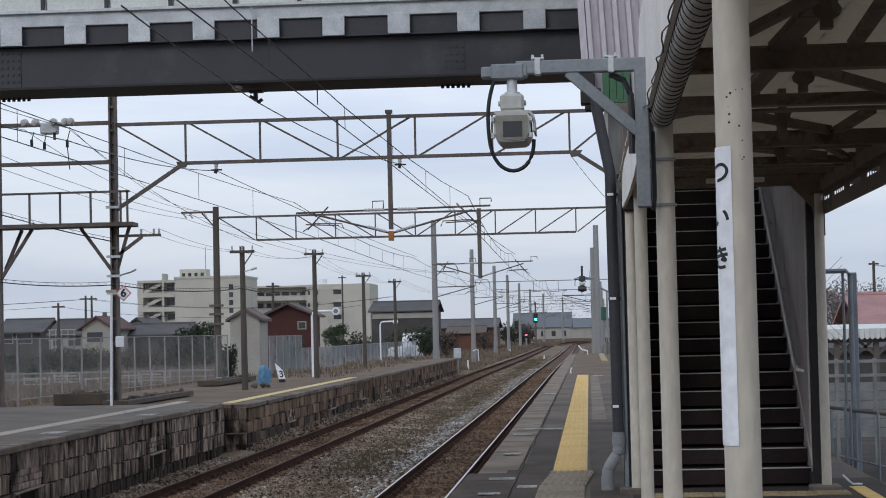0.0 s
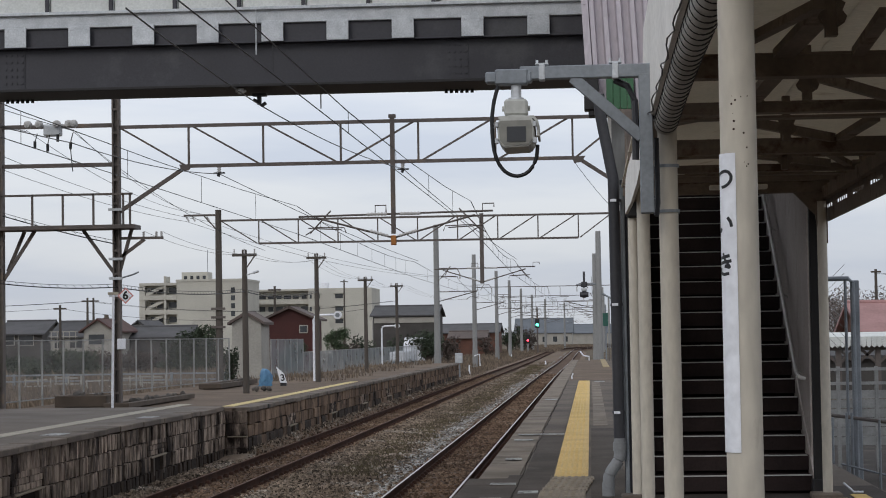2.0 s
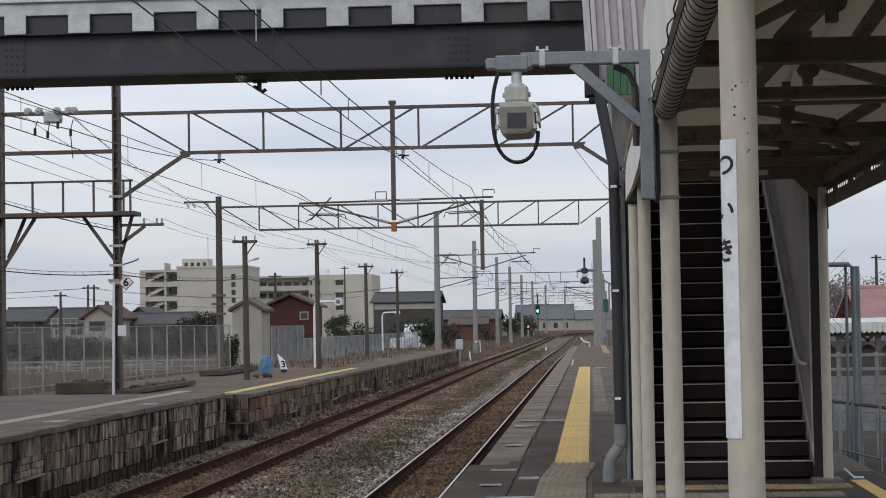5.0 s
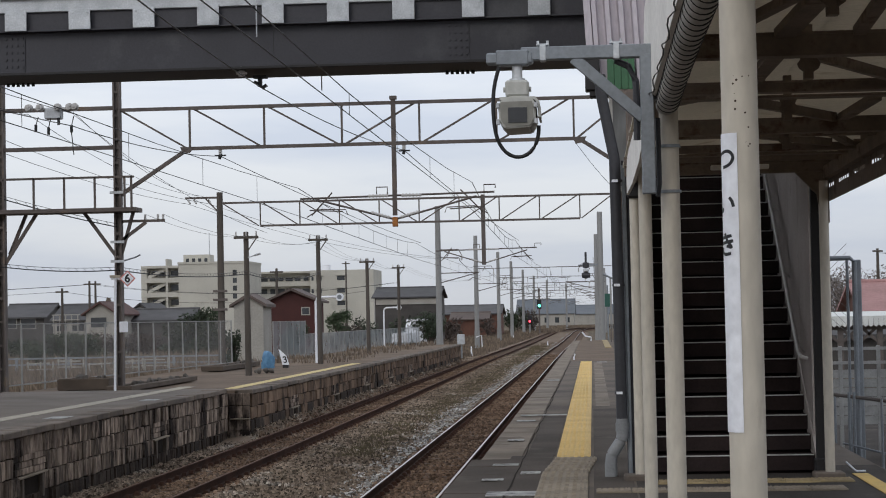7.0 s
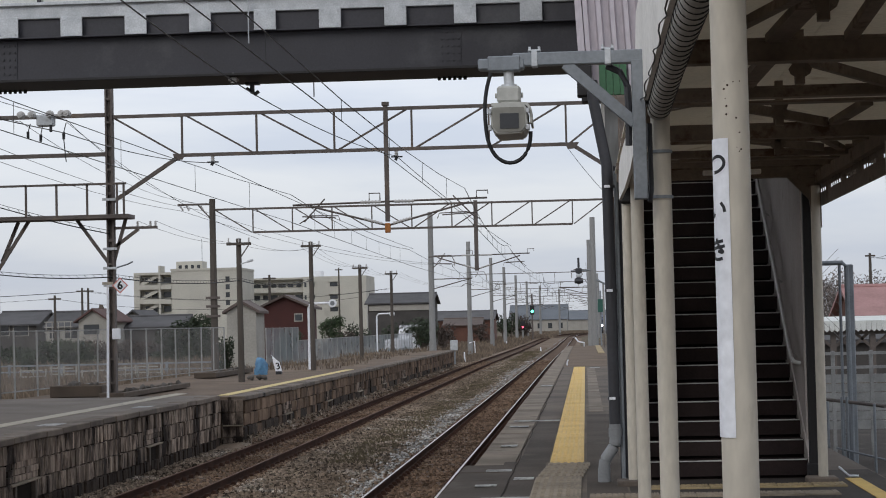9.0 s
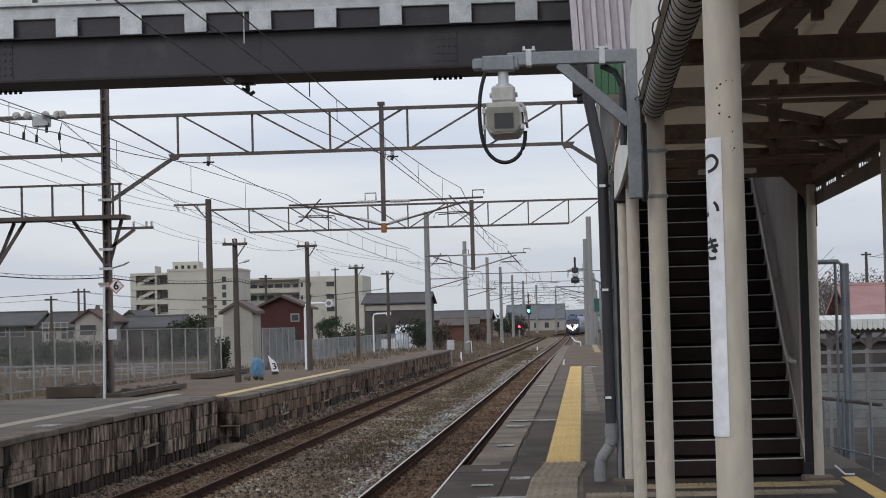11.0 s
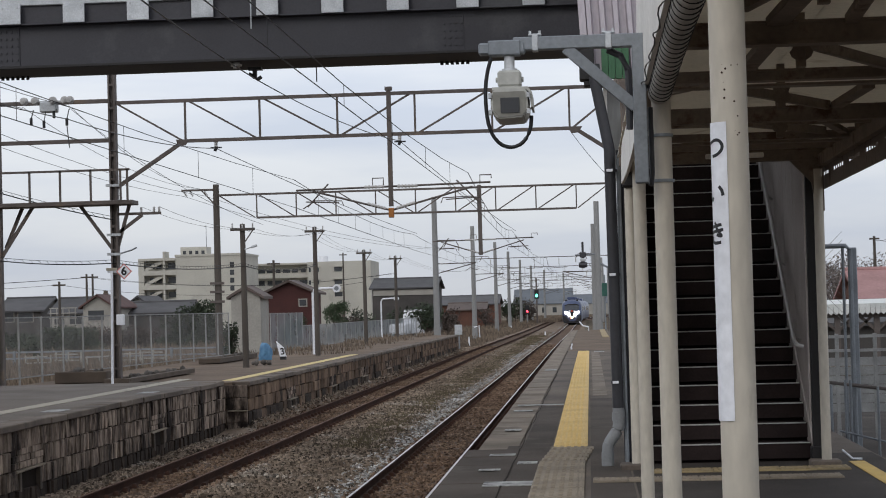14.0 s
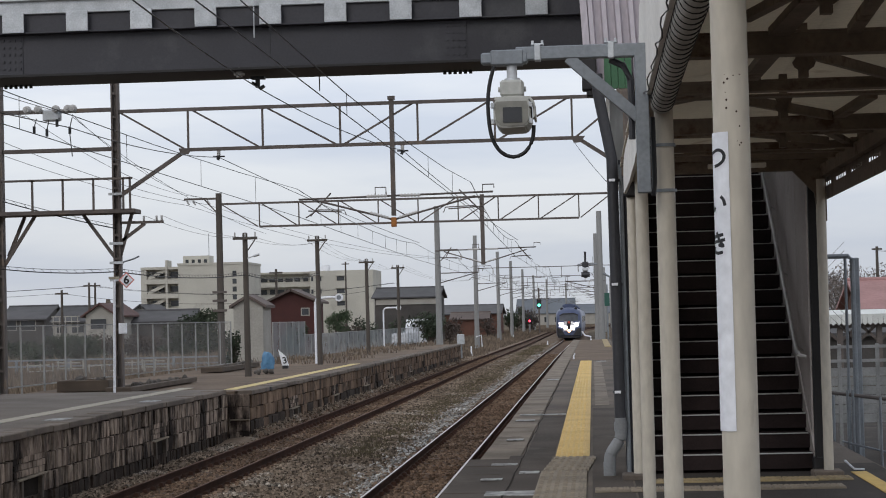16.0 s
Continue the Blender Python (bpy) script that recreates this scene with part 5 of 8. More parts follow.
def make_gantry_one():
    y = 45.3
    g = thing("catenary_gantry", "rusty brown lattice gantry carrying overhead wires and a walkway", "gantry", "catenary gantries")
    lattice_column(g, -10.95, y, 0, 7.6, "frame_brown")
    lattice_column(g, -13.72, y, -0.9, 7.6, "frame_brown")
    lattice_column(g, 1.0, y, 0, 6.7, "frame_brown")
    truss(g, y, [-10.95, -9.24, -7.49, -5.68, -3.88, -2.10, -0.33, 1.0], 5.57, 6.51, "frame_brown", -5)
    for p, q in (((-9.3, y, 5.55), (-10.9, y, 4.52)), ((-0.2, y, 5.55), (1.0, y, 4.75))):
        bm = B()
        bar(bm, p, q, 0.085, 0.085)
        part("knee_brace", bm, M["frame_brown"], g, smooth=0)
        bm = B()
        prism(bm, [(p[0] - 0.16, 5.60), (p[0] + 0.16, 5.60), (p[0] + 0.07, 5.46), (p[0] - 0.1, 5.44)], "y", y - 0.06, y - 0.045)
        part("gusset", bm, M["frame_brown"], g, smooth=0)
    for z in (6.56, 5.64):
        bm = B()
        box(bm, -13.8, -10.9, y - 0.05, y + 0.05, z - 0.045, z + 0.045)
        part("chord", bm, M["frame_brown"], g, smooth=0)
    bm = B()
    box(bm, -4.53, -4.43, y - 0.06, y + 0.06, 3.9, 6.66)
    box(bm, -4.56, -4.40, y - 0.075, y + 0.075, 6.58, 6.66)
    part("hanging_post", bm, M["frame_brown"], g, smooth=0)
    bm = B()
    box(bm, -4.54, -4.42, y - 0.07, y + 0.07, 3.64, 3.86, 0.008)
    part("post_foot", bm, M["orange"], g, "rust-orange painted end", smooth=0)
    cantilever(g, -4.48, y, 4.36, 3.82, -2.2, 2.3)
    # walkway with railing
    bm = B()
    box(bm, -14.2, -10.45, y - 0.35, y + 0.3, 4.12, 4.22, 0.01)
    part("walkway_deck", bm, M["frame_brown"], g, smooth=0)
    bm = B()
    box(bm, -14.2, -10.5, y - 0.36, y - 0.32, 4.90, 4.95)
    part("top_rail", bm, M["frame_brown"], g, smooth=0)
    for x in (-14.1, -13.58, -12.86, -12.14, -11.42, -10.72, -10.56):
        bm = B()
        box(bm, x - 0.022, x + 0.022, y - 0.36, y - 0.31, 4.2, 4.93)
        part("rail_post", bm, M["frame_brown"], g, smooth=0)
    for p, q in (((-11.75, y, 4.12), (-10.98, y, 3.05)), ((-12.9, y, 4.12), (-13.7, y, 2.9)), ((-13.2, y + 0.2, 4.12), (-13.6, y + 0.2, 3.2)), ((-10.6, y, 4.12), (-10.9, y, 3.1)), ((-10.3, y, 3.88), (-10.9, y, 3.45))):
        bm = B()
        bar(bm, p, q, 0.075, 0.06)
        part("walkway_brace", bm, M["frame_brown"], g, smooth=0)
    bm = B()
    box(bm, -10.95, -9.86, y - 0.04, y + 0.04, 3.88, 3.94)
    part("cross_arm", bm, M["frame_brown"], g, smooth=0)
    for x in (-10.32, -10.02, -9.9):
        bm = B()
        string_insulator(bm, (x, y, 3.94), (x, y, 4.06), 3, 0.04)
        part("insulator", bm, M["insulator"], g)
    # lamp arm, equipment boxes
    bm = B()
    tube(bm, [(-10.85, y - 0.1, 2.98), (-10.55, y - 0.12, 3.06), (-10.42, y - 0.12, 3.12)], 0.02, 6)
    part("lamp_arm", bm, M["galv_dark"], g)
    bm = B()
    box(bm, -10.93, -10.74, y - 0.16, y - 0.1, 1.33, 1.58, 0.01)
    part("notice_plate", bm, M["white_plate"], g, smooth=0)
    for z in (2.55, 2.95, 3.4, 4.55):
        bm = B()
        box(bm, -11.12, -10.8, y - 0.125, y - 0.09, z, z + 0.06)
        part("strap", bm, M["galv"], g, smooth=0)


def make_switchgear():
    y = 45.0
    s = thing("line_switch", "grey overhead line switch box with drooping leads", "switchgear", at=(0.05, 0, 0.16))
    bm = B()
    box(bm, -12.62, -12.22, y - 0.12, y + 0.12, 6.14, 6.40, 0.03)
    part("case", bm, M["galv"], s)
    for x in (-12.98, -12.72, -12.3, -12.02, -11.9):
        bm = B()
        for k in range(3):
            tube(bm, [(x, y - 0.22 + 0.06 * k, 6.41), (x, y - 0.19 + 0.06 * k, 6.41)], 0.07 + 0.012 * k, 14)
        tube(bm, [(x, y - 0.24, 6.41), (x, y + 0.1, 6.41)], 0.03, 8)
        tube(bm, [(x, y, 6.41), (-12.42, y, 6.36)], 0.02, 6)
        part("bushing", bm, M["insulator"], s)
    for x, zb in ((-12.82, 5.85), (-12.52, 5.78), (-12.28, 6.0), (-11.98, 5.82)):
        bm = B()
        tube(bm, [(x + 0.06, y - 0.1, 6.2), (x, y - 0.1, zb + 0.15)], 0.012, 6)
        part("lead", bm, M["wire"], s)
        bm = B()
        tube(bm, [(x, y - 0.1, zb + 0.17), (x, y - 0.1, zb)], 0.035, 8)
        part("lead_sleeve", bm, M["black"], s)
    bm = B()
    tube(bm, [(-11.98, y - 0.1, 5.82), (-11.95, y - 0.1, 5.5), (-11.93, y - 0.1, 5.3)], 0.012, 6)
    part("lead", bm, M["wire"], s)


def make_six_sign():
    y = 45.05
    s = thing("diamond_sign", "white diamond sign with red border and the numeral six", "sign")
    for name, w, dy, m in (("border", 0.19, 0.0, "sign_red"), ("face", 0.152, -0.006, "white_plate")):
        bm = B()
        prism(bm, [(-w, 0), (0, -w), (w, 0), (0, w)], "y", dy - 0.004, dy + 0.004)
        o = part(name, bm, M[m], s, smooth=0)
        o.matrix_basis = pose(-10.70, y, 2.57)
    tc = bpy.data.curves.new("numeral", "FONT")
    tc.body, tc.size, tc.align_x, tc.align_y, tc.extrude, tc.offset = "6", 0.26, "CENTER", "CENTER", 0.001, 0.008
    tc.materials.append(M["ink"])
    o = new("numeral", tc)
    o.parent, o.matrix_basis = s, pose(-10.70, y - 0.014, 2.57, 90, 0, 0)
    p = thing("marker_pole", "slim white platform pole with an ochre band", "pole")
    bm = B()
    tube(bm, [(-10.88, y - 0.6, 0), (-10.84, y - 0.6, 2.62)], 0.03, 10)
    part("shaft", bm, M["white_plate"], p)
    bm = B()
    box(bm, -10.96, -10.72, y - 0.64, y - 0.6, 2.58, 2.64)
    part("band", bm, M["pale_line"], p, smooth=0)


def make_gantry_two():
    y = 80.0
    g = thing("catenary_gantry", "grey lattice gantry between concrete masts with overhead wires", "gantry", "catenary gantries")
    bm = B()
    tube(bm, [(-15.12, y, -1.0), (-15.12, y, 6.85)], 0.16, 14, r1=0.125)
    part("mast", bm, M["wood_pole"], g)
    bm = B()
    tube(bm, [(1.05, y, 0), (1.05, y, 6.7)], 0.16, 14, r1=0.125)
    part("mast", bm, M["pole"], g)
    xs = [-15.1] + [-13.45 + 1.63 * k for k in range(9)] + [1.0]
    truss(g, y, xs, 5.45, 6.41, "frame_brown", -6.6, 0.05)
    bm = B()
    box(bm, -4.41, -4.25, y - 0.07, y + 0.07, 3.65, 6.5)
    part("hanging_post", bm, M["frame_brown"], g, smooth=0)
    cantilever(g, -4.33, y, 4.28, 3.72, -1.95, 2.15)
    bm = B()
    box(bm, -16.55, -15.1, y - 0.05, y + 0.05, 6.6, 6.68)
    part("cross_arm", bm, M["frame_brown"], g, smooth=0)
    bm = B()
    bar(bm, (-15.7, y, 6.6), (-15.15, y, 6.0), 0.05, 0.05)
    part("arm_brace", bm, M["frame_brown"], g, smooth=0)
    for x in (-16.45, -16.2, -15.6):
        bm = B()
        string_insulator(bm, (x, y, 6.58), (x + 0.12, y, 6.4), 3, 0.05)
        part("insulator", bm, M["insulator"], g)
    for z in (2.0, 2.4, 2.75):
        bm = B()
        box(bm, -15.42, -14.84, y - 0.2, y - 0.12, z, z + 0.1)
        part("mast_box", bm, M["frame_brown"], g, smooth=0)


def make_mast(y, x, side, top, label, arm=True):
    g = thing("catenary_mast", label, "mast", "catenary masts")
    bm = B()
    tube(bm, [(x, y, -1.1), (x, y, top)], 0.21, 14, r1=0.165)
    part("shaft", bm, M["pole"], g)
    bm = B()
    tube(bm, [(x, y, -1.1), (x, y, 0.4)], 0.23, 14)
    part("base_sleeve", bm, M["pole"], g)
    if arm:
        for z in (4.35, 3.75):
            bm = B()
            tube(bm, [(x, y, z + (0.05 if z > 4 else 0)), (x + side * 2.6, y, 4.42)], 0.035, 6)
            part("arm", bm, M["frame_brown"], g)
        bm = B()
        tube(bm, [(x, y, 5.9), (x + side * 1.3, y, 5.9), (x + side * 1.5, y, 5.55)], 0.03, 6)
        tube(bm, [(x + side * 0.8, y, 5.9), (x + side * 0.55, y, 5.45)], 0.03, 6)
        part("feeder_arm", bm, M["frame_brown"], g)
        bm = B()
        string_insulator(bm, (x + side * 0.3, y, 4.4), (x + side * 0.8, y, 4.4), 5, 0.06)
        part("insulator", bm, M["insulator"], g)
        bm = B()
        string_insulator(bm, (x + side * 1.5, y, 5.55), (x + side * 1.5, y, 5.2), 4, 0.07)
        part("insulator", bm, M["insulator"], g)
        bm = B()
        tube(bm, [(x + side * 2.7, y, 3.95), (x + side * 2.2, y, 4.1), (x + side * 1.9, y, 3.9)], 0.022, 6)
        tube(bm, [(x + side * 2.6, y, 4.42), (x + side * 2.6, y, 4.8), (x + side * 2.2, y, 4.8)], 0.02, 6)
        part("steady_arm", bm, M["frame_brown"], g)
    return g


def make_masts():
    t = "pale spun concrete mast holding overhead wires beside the track"
    for y, x, top in ((126, -9.75, 8.7), (168, -9.8, 8.5), (208, -9.8, 8.4), (244, -9.9, 8.4), (284, -9.85, 8.3), (322, -9.4, 8.2), (362, -8.2, 8.2), (402, -5.2, 8.2)):
        make_mast(y, x, 1, top, t)
    for y, x, top in ((126, 0.58, 8.1), (168, 0.42, 8.4), (208, 0.85, 8.4), (246, 1.2, 8.4), (284, 1.8, 8.3), (322, 2.2, 8.3), (362, 3.4, 8.3)):
        make_mast(y, x, -1, top, t, arm=y > 126)


def make_spans():
    """Light cross beams between the masts down the line, with short hangers."""
    for y in (168, 208, 246, 284, 322):
        g = thing("cross_span", "slim grey cross beam between two line masts", "gantry", "cross spans")
        xa, xb = -9.7, 1.7
        bm = B()
        tube(bm, [(xa, y, 5.7), (xb, y, 5.7)], 0.035, 6)
        part("beam", bm, M["frame_brown"], g)
        for x in (-6.7, -4.6, -2.5):
            bm = B()
            tube(bm, [(x, y, 5.7), (x, y, 4.75)], 0.02, 6)
            part("hanger", bm, M["frame_brown"], g)
            bm = B()
            tube(bm, [(x - 0.7, y, 4.75), (x + 0.7, y, 4.82)], 0.025, 6)
            part("arm", bm, M["frame_brown"], g)


def make_wooden_pole(x, y, top, label, lamp=0):
    g = thing("utility_pole", label, "utility pole", "wooden utility poles")
    bm = B()
    tube(bm, [(x, y, -0.4), (x - 0.02, y, top)], 0.10, 12, r1=0.075)
    part("shaft", bm, M["wood_pole"], g)
    bm = B()
    box(bm, x - 0.36, x + 0.36, y - 0.14, y - 0.06, top - 0.2, top - 0.12)
    part("cross_arm", bm, M["wood_pole"], g, smooth=0)
    for d in (-0.3, 0.0, 0.3):
        bm = B()
        string_insulator(bm, (x + d, y - 0.1, top - 0.12), (x + d, y - 0.1, top + 0.02), 3, 0.035)
        part("insulator", bm, M["insulator"], g)
    bm = B()
    bar(bm, (x + 0.3, y - 0.12, top - 0.2), (x + 0.05, y - 0.1, top - 0.55), 0.035, 0.02)
    part("arm_stay", bm, M["frame_brown"], g, smooth=0)
    if lamp:
        bm = B()
        tube(bm, [(x + 0.05, y - 0.1, top - 0.75), (x + 0.35, y - 0.12, top - 0.66)], 0.018, 6)
        tube(bm, [(x + 0.25, y - 0.12, top - 0.69), (x + 0.42, y - 0.12, top - 0.64)], 0.035, 8)
        part("lamp_arm", bm, M["galv"], g)


def sag(p, q, drop, n=14):
    p, q = Vector(p), Vector(q)
    return [p + (q - p) * (k / n) - Vector((0, 0, 4 * drop * (k / n) * (1 - k / n))) for k in range(n + 1)]


def make_wire(name, points, r, label, m="wire"):
    bm = B()
    tube(bm, points, r, 5)
    return tagged(part(name, bm, M[m]), label, "cable", "overhead wires")


def make_bundle(points, label):
    """A cable lashed under a carrier wire with small ties."""
    g = thing("bundled_cable", label, "cable", "overhead wires")
    points = [Vector(p) for p in points]
    low = Vector((0, 0, -0.075))
    bm = B()
    tube(bm, points, 0.006, 5)
    part("carrier_wire", bm, M["wire"], g)
    bm = B()
    tube(bm, [p + low for p in points], 0.014, 6)
    part("cable", bm, M["black"], g)
    bm = B()
    for p, q in zip(points, points[1:]):
        n = max(1, int((q - p).length / 0.22))
        for k in range(n):
            c = p + (q - p) * (k / n)
            d = (q - p).normalized() * 0.04
            tube(bm, [c - d, c + d + low], 0.004, 4)
    tagged(part("lashing", bm, M["black"], g), kind="stuff")


def make_catenary(off, zc, rise, dip):
    """One span after another: a contact wire, a sagging messenger and droppers between them."""
    g = thing("catenary", "overhead contact wire hung from a messenger wire by droppers", "cable", "overhead wires")
    stops = [2, 45.3, 80, 126, 168, 208, 246, 284, 322, 362, 402, 440]
    for a, b in zip(stops, stops[1:]):
        def at(s, z):
            x, y = lateral(s, off + (0.18 if stops.index(a) % 2 else -0.18) * (1 - 2 * (s - a) / (b - a)))
            return (x, y, z)
        n = 6
        low = [at(a + (b - a) * k / n, zc) for k in range(n + 1)]
        high = [at(a + (b - a) * k / n, zc + rise - 4 * dip * (k / n) * (1 - k / n)) for k in range(n + 1)]
        r = 0.0065 if a < 40 else 0.009 if a < 100 else 0.012
        bm = B()
        tube(bm, low, r, 5)
        part("contact_wire", bm, M["wire"], g)
        bm = B()
        tube(bm, high, r, 5)
        part("messenger_wire", bm, M["wire"], g)
        if a < 200:
            for k in range(1, 8):
                s = a + (b - a) * k / 8
                zz = zc + rise - 4 * dip * (k / 8) * (1 - k / 8)
                bm = B()
                tube(bm, [at(s, zc), at(s, zz)], 0.004 if a < 100 else 0.008, 4)
                part("dropper", bm, M["wire"], g)


def make_wires():
    make_catenary(0, 3.98, 0.64, 0.38)
    make_catenary(-APART, 3.94, 0.64, 0.24)
    lab = "dark feeder wire strung along the railway"
    # two anchored wires that meet small insulators under the first gantry
    for near, far in (((-4.25, 18, 4.6), (-4.3, 80, 5.45)), ((-7.9, 18, 4.2), (-8.5, 80, 5.45))):
        right = near[0] > -6
        hold = (-4.246, 45.3, 5.40) if right else (-8.53, 45.3, 5.37)
        clamp = (-4.975, 29.85, 5.089) if right else (-8.75, 33, 4.90)
        make_wire("feeder_wire", sag(near, clamp, 0.03) + sag(clamp, hold, 0.12)[1:], 0.009, lab)
        make_wire("feeder_wire", sag(hold, (-2.9 if right else -6.9, 80, 4.6), 0.1), 0.009, lab)
        g = thing("wire_insulator", "small pale insulator clamped under the gantry beam", "insulator", "wire insulators")
        bm = B()
        string_insulator(bm, (hold[0], 45.3, 5.40), (hold[0], 45.3, 5.54), 3, 0.06)
        part("disc", bm, M["insulator"], g)
        bm = B()
        box(bm, hold[0] - 0.12, hold[0] + 0.14, 45.24, 45.3, 5.37, 5.40)
        box(bm, hold[0] - 0.03, hold[0] + 0.03, 45.22, 45.3, 5.30, 5.40, turn=(0, 25, 0))
        part("clamp", bm, M["black"], g)
    for x, z in ((-9.9, 4.06), (-10.3, 4.06)):
        make_wire("feeder_wire", sag((x, 45.3, z), (x + 0.2, 57.3, 4.0), 0.15) + sag((x + 0.2, 57.3, 4.0), (-9.6, 71, 4.45), 0.2)[1:], 0.0045, lab)
    for x in (-16.45, -15.6):
        make_wire("feeder_wire", sag((x, 80, 6.4), (x + 7.4, 126, 5.3), 0.5), 0.008, lab)
        make_wire("feeder_wire", sag((x + 2.2, 20, 7.2), (x, 80, 6.4), 0.7), 0.008, lab)
    for d in (0.0, 0.25, -0.3):
        make_wire("feeder_wire", sag((-10 + d, 71, 4.5), (-10.4 + d, 92, 4.3), 0.25) + sag((-10.4 + d, 92, 4.3), (-10.3 + d, 108, 4.4), 0.25)[1:] + sag((-10.3 + d, 108, 4.4), (-9.8 + d, 168, 4.9), 0.5)[1:], 0.0045, lab)
    for x, z in ((-8.4, 5.2), (0.1, 5.2)):
        make_wire("feeder_wire", [p for a, b in zip((126, 168, 208, 246, 284, 322), (168, 208, 246, 284, 322, 362)) for p in sag((*lateral(a, x - NEAR_X), z), (*lateral(b, x - NEAR_X), z), 0.55)], 0.013, lab)
    # slack bundled cable below the walkway
    make_bundle(sag((-13.7, 45.2, 2.98), (-10.95, 45.2, 2.85), 0.06) + sag((-10.95, 45.2, 2.85), (-10.05, 57.3, 3.0), 0.12)[1:] + sag((-10.05, 57.3, 3.0), (-9.8, 71, 3.3), 0.2)[1:], "black bundled cable sagging between poles")
    make_bundle(sag((-14.2, 44.9, 4.75), (-10.95, 45.2, 3.85), 0.05), "black bundled cable beside the walkway")
    for x in (-13.0, -11.9):
        make_wire("feeder_wire", sag((x - 1.5, 26, 6.9), (x, 45, 6.42), 0.15), 0.008, lab)
        make_wire("feeder_wire", sag((x, 45, 6.45), (-15.8, 80, 6.7), 0.4), 0.007, lab)
    make_wire("feeder_wire", sag((-11.9, 45, 6.4), (-9.4, 57, 4.1), 0.3), 0.006, lab)
    make_wire("earth_wire", sag((-0.35, 45.3, 5.55), (0.6, 45.4, 4.35), 0.05), 0.006, lab)
    # hanging droppers before the bridge
    for x, y, z0, z1 in ((-5.02, 29.8, 5.86, 6.6), (-4.33, 32, 5.27, 5.75)):
        make_wire("dropper_rod", [(x, y, z0), (x, y, z1)], 0.011, "thin hanging metal dropper rod", "galv")
    bm = B()
    xx, zz = -4.34, 5.85
    tube(bm, [(xx + 0.05 * math.cos(a), 32, zz + 0.09 * math.sin(a)) for a in (math.pi * 2 * k / 14 for k in range(15))], 0.011, 5)
    tagged(part("wire_loop", bm, M["galv"]), "small steel wire loop on an overhead wire", "cable fitting")


M["sign_red"] = mat("faded_red_enamel", (0.66, 0.27, 0.24), (0.56, 0.22, 0.2), 4, 30, 0.5)
make_gantry_one()
make_switchgear()
make_six_sign()
make_gantry_two()
make_masts()
make_spans()
w_lab = "weathered wooden utility pole with a short cross-arm"
make_wooden_pole(-10.05, 57.3, 4.15, w_lab + " and lamp", 1)
make_wooden_pole(-9.83, 71, 4.6, w_lab)
make_wooden_pole(-10.45, 92, 4.38, w_lab)
make_wooden_pole(-10.55, 108, 4.5, w_lab)
make_wires()


# ---- far platform furniture ----
def wire_mesh(name, colour, share, pitch=0.0):
    """Woven wire: a fine real-size weave that lets most of the view through."""
    m = bpy.data.materials.new(name)
    m.use_nodes = True
    t = m.node_tree
    b = t.nodes["Principled BSDF"]
    b.inputs["Base Color"].default_value, b.inputs["Roughness"].default_value = (*colour, 1), 0.6
    n = t.nodes.new("ShaderNodeTexNoise")
    n.inputs["Scale"].default_value = 1.4
    geo = t.nodes.new("ShaderNodeNewGeometry")
    t.links.new(geo.outputs["Position"], n.inputs["Vector"])
    r = t.nodes.new("ShaderNodeMapRange")
    r.inputs[1].default_value, r.inputs[2].default_value, r.inputs[3].default_value, r.inputs[4].default_value = 0.3, 0.7, share - 0.08, share + 0.08
    t.links.new(n.outputs["Fac"], r.inputs[0])
    t.links.new(r.outputs[0], b.inputs["Alpha"])
    return m


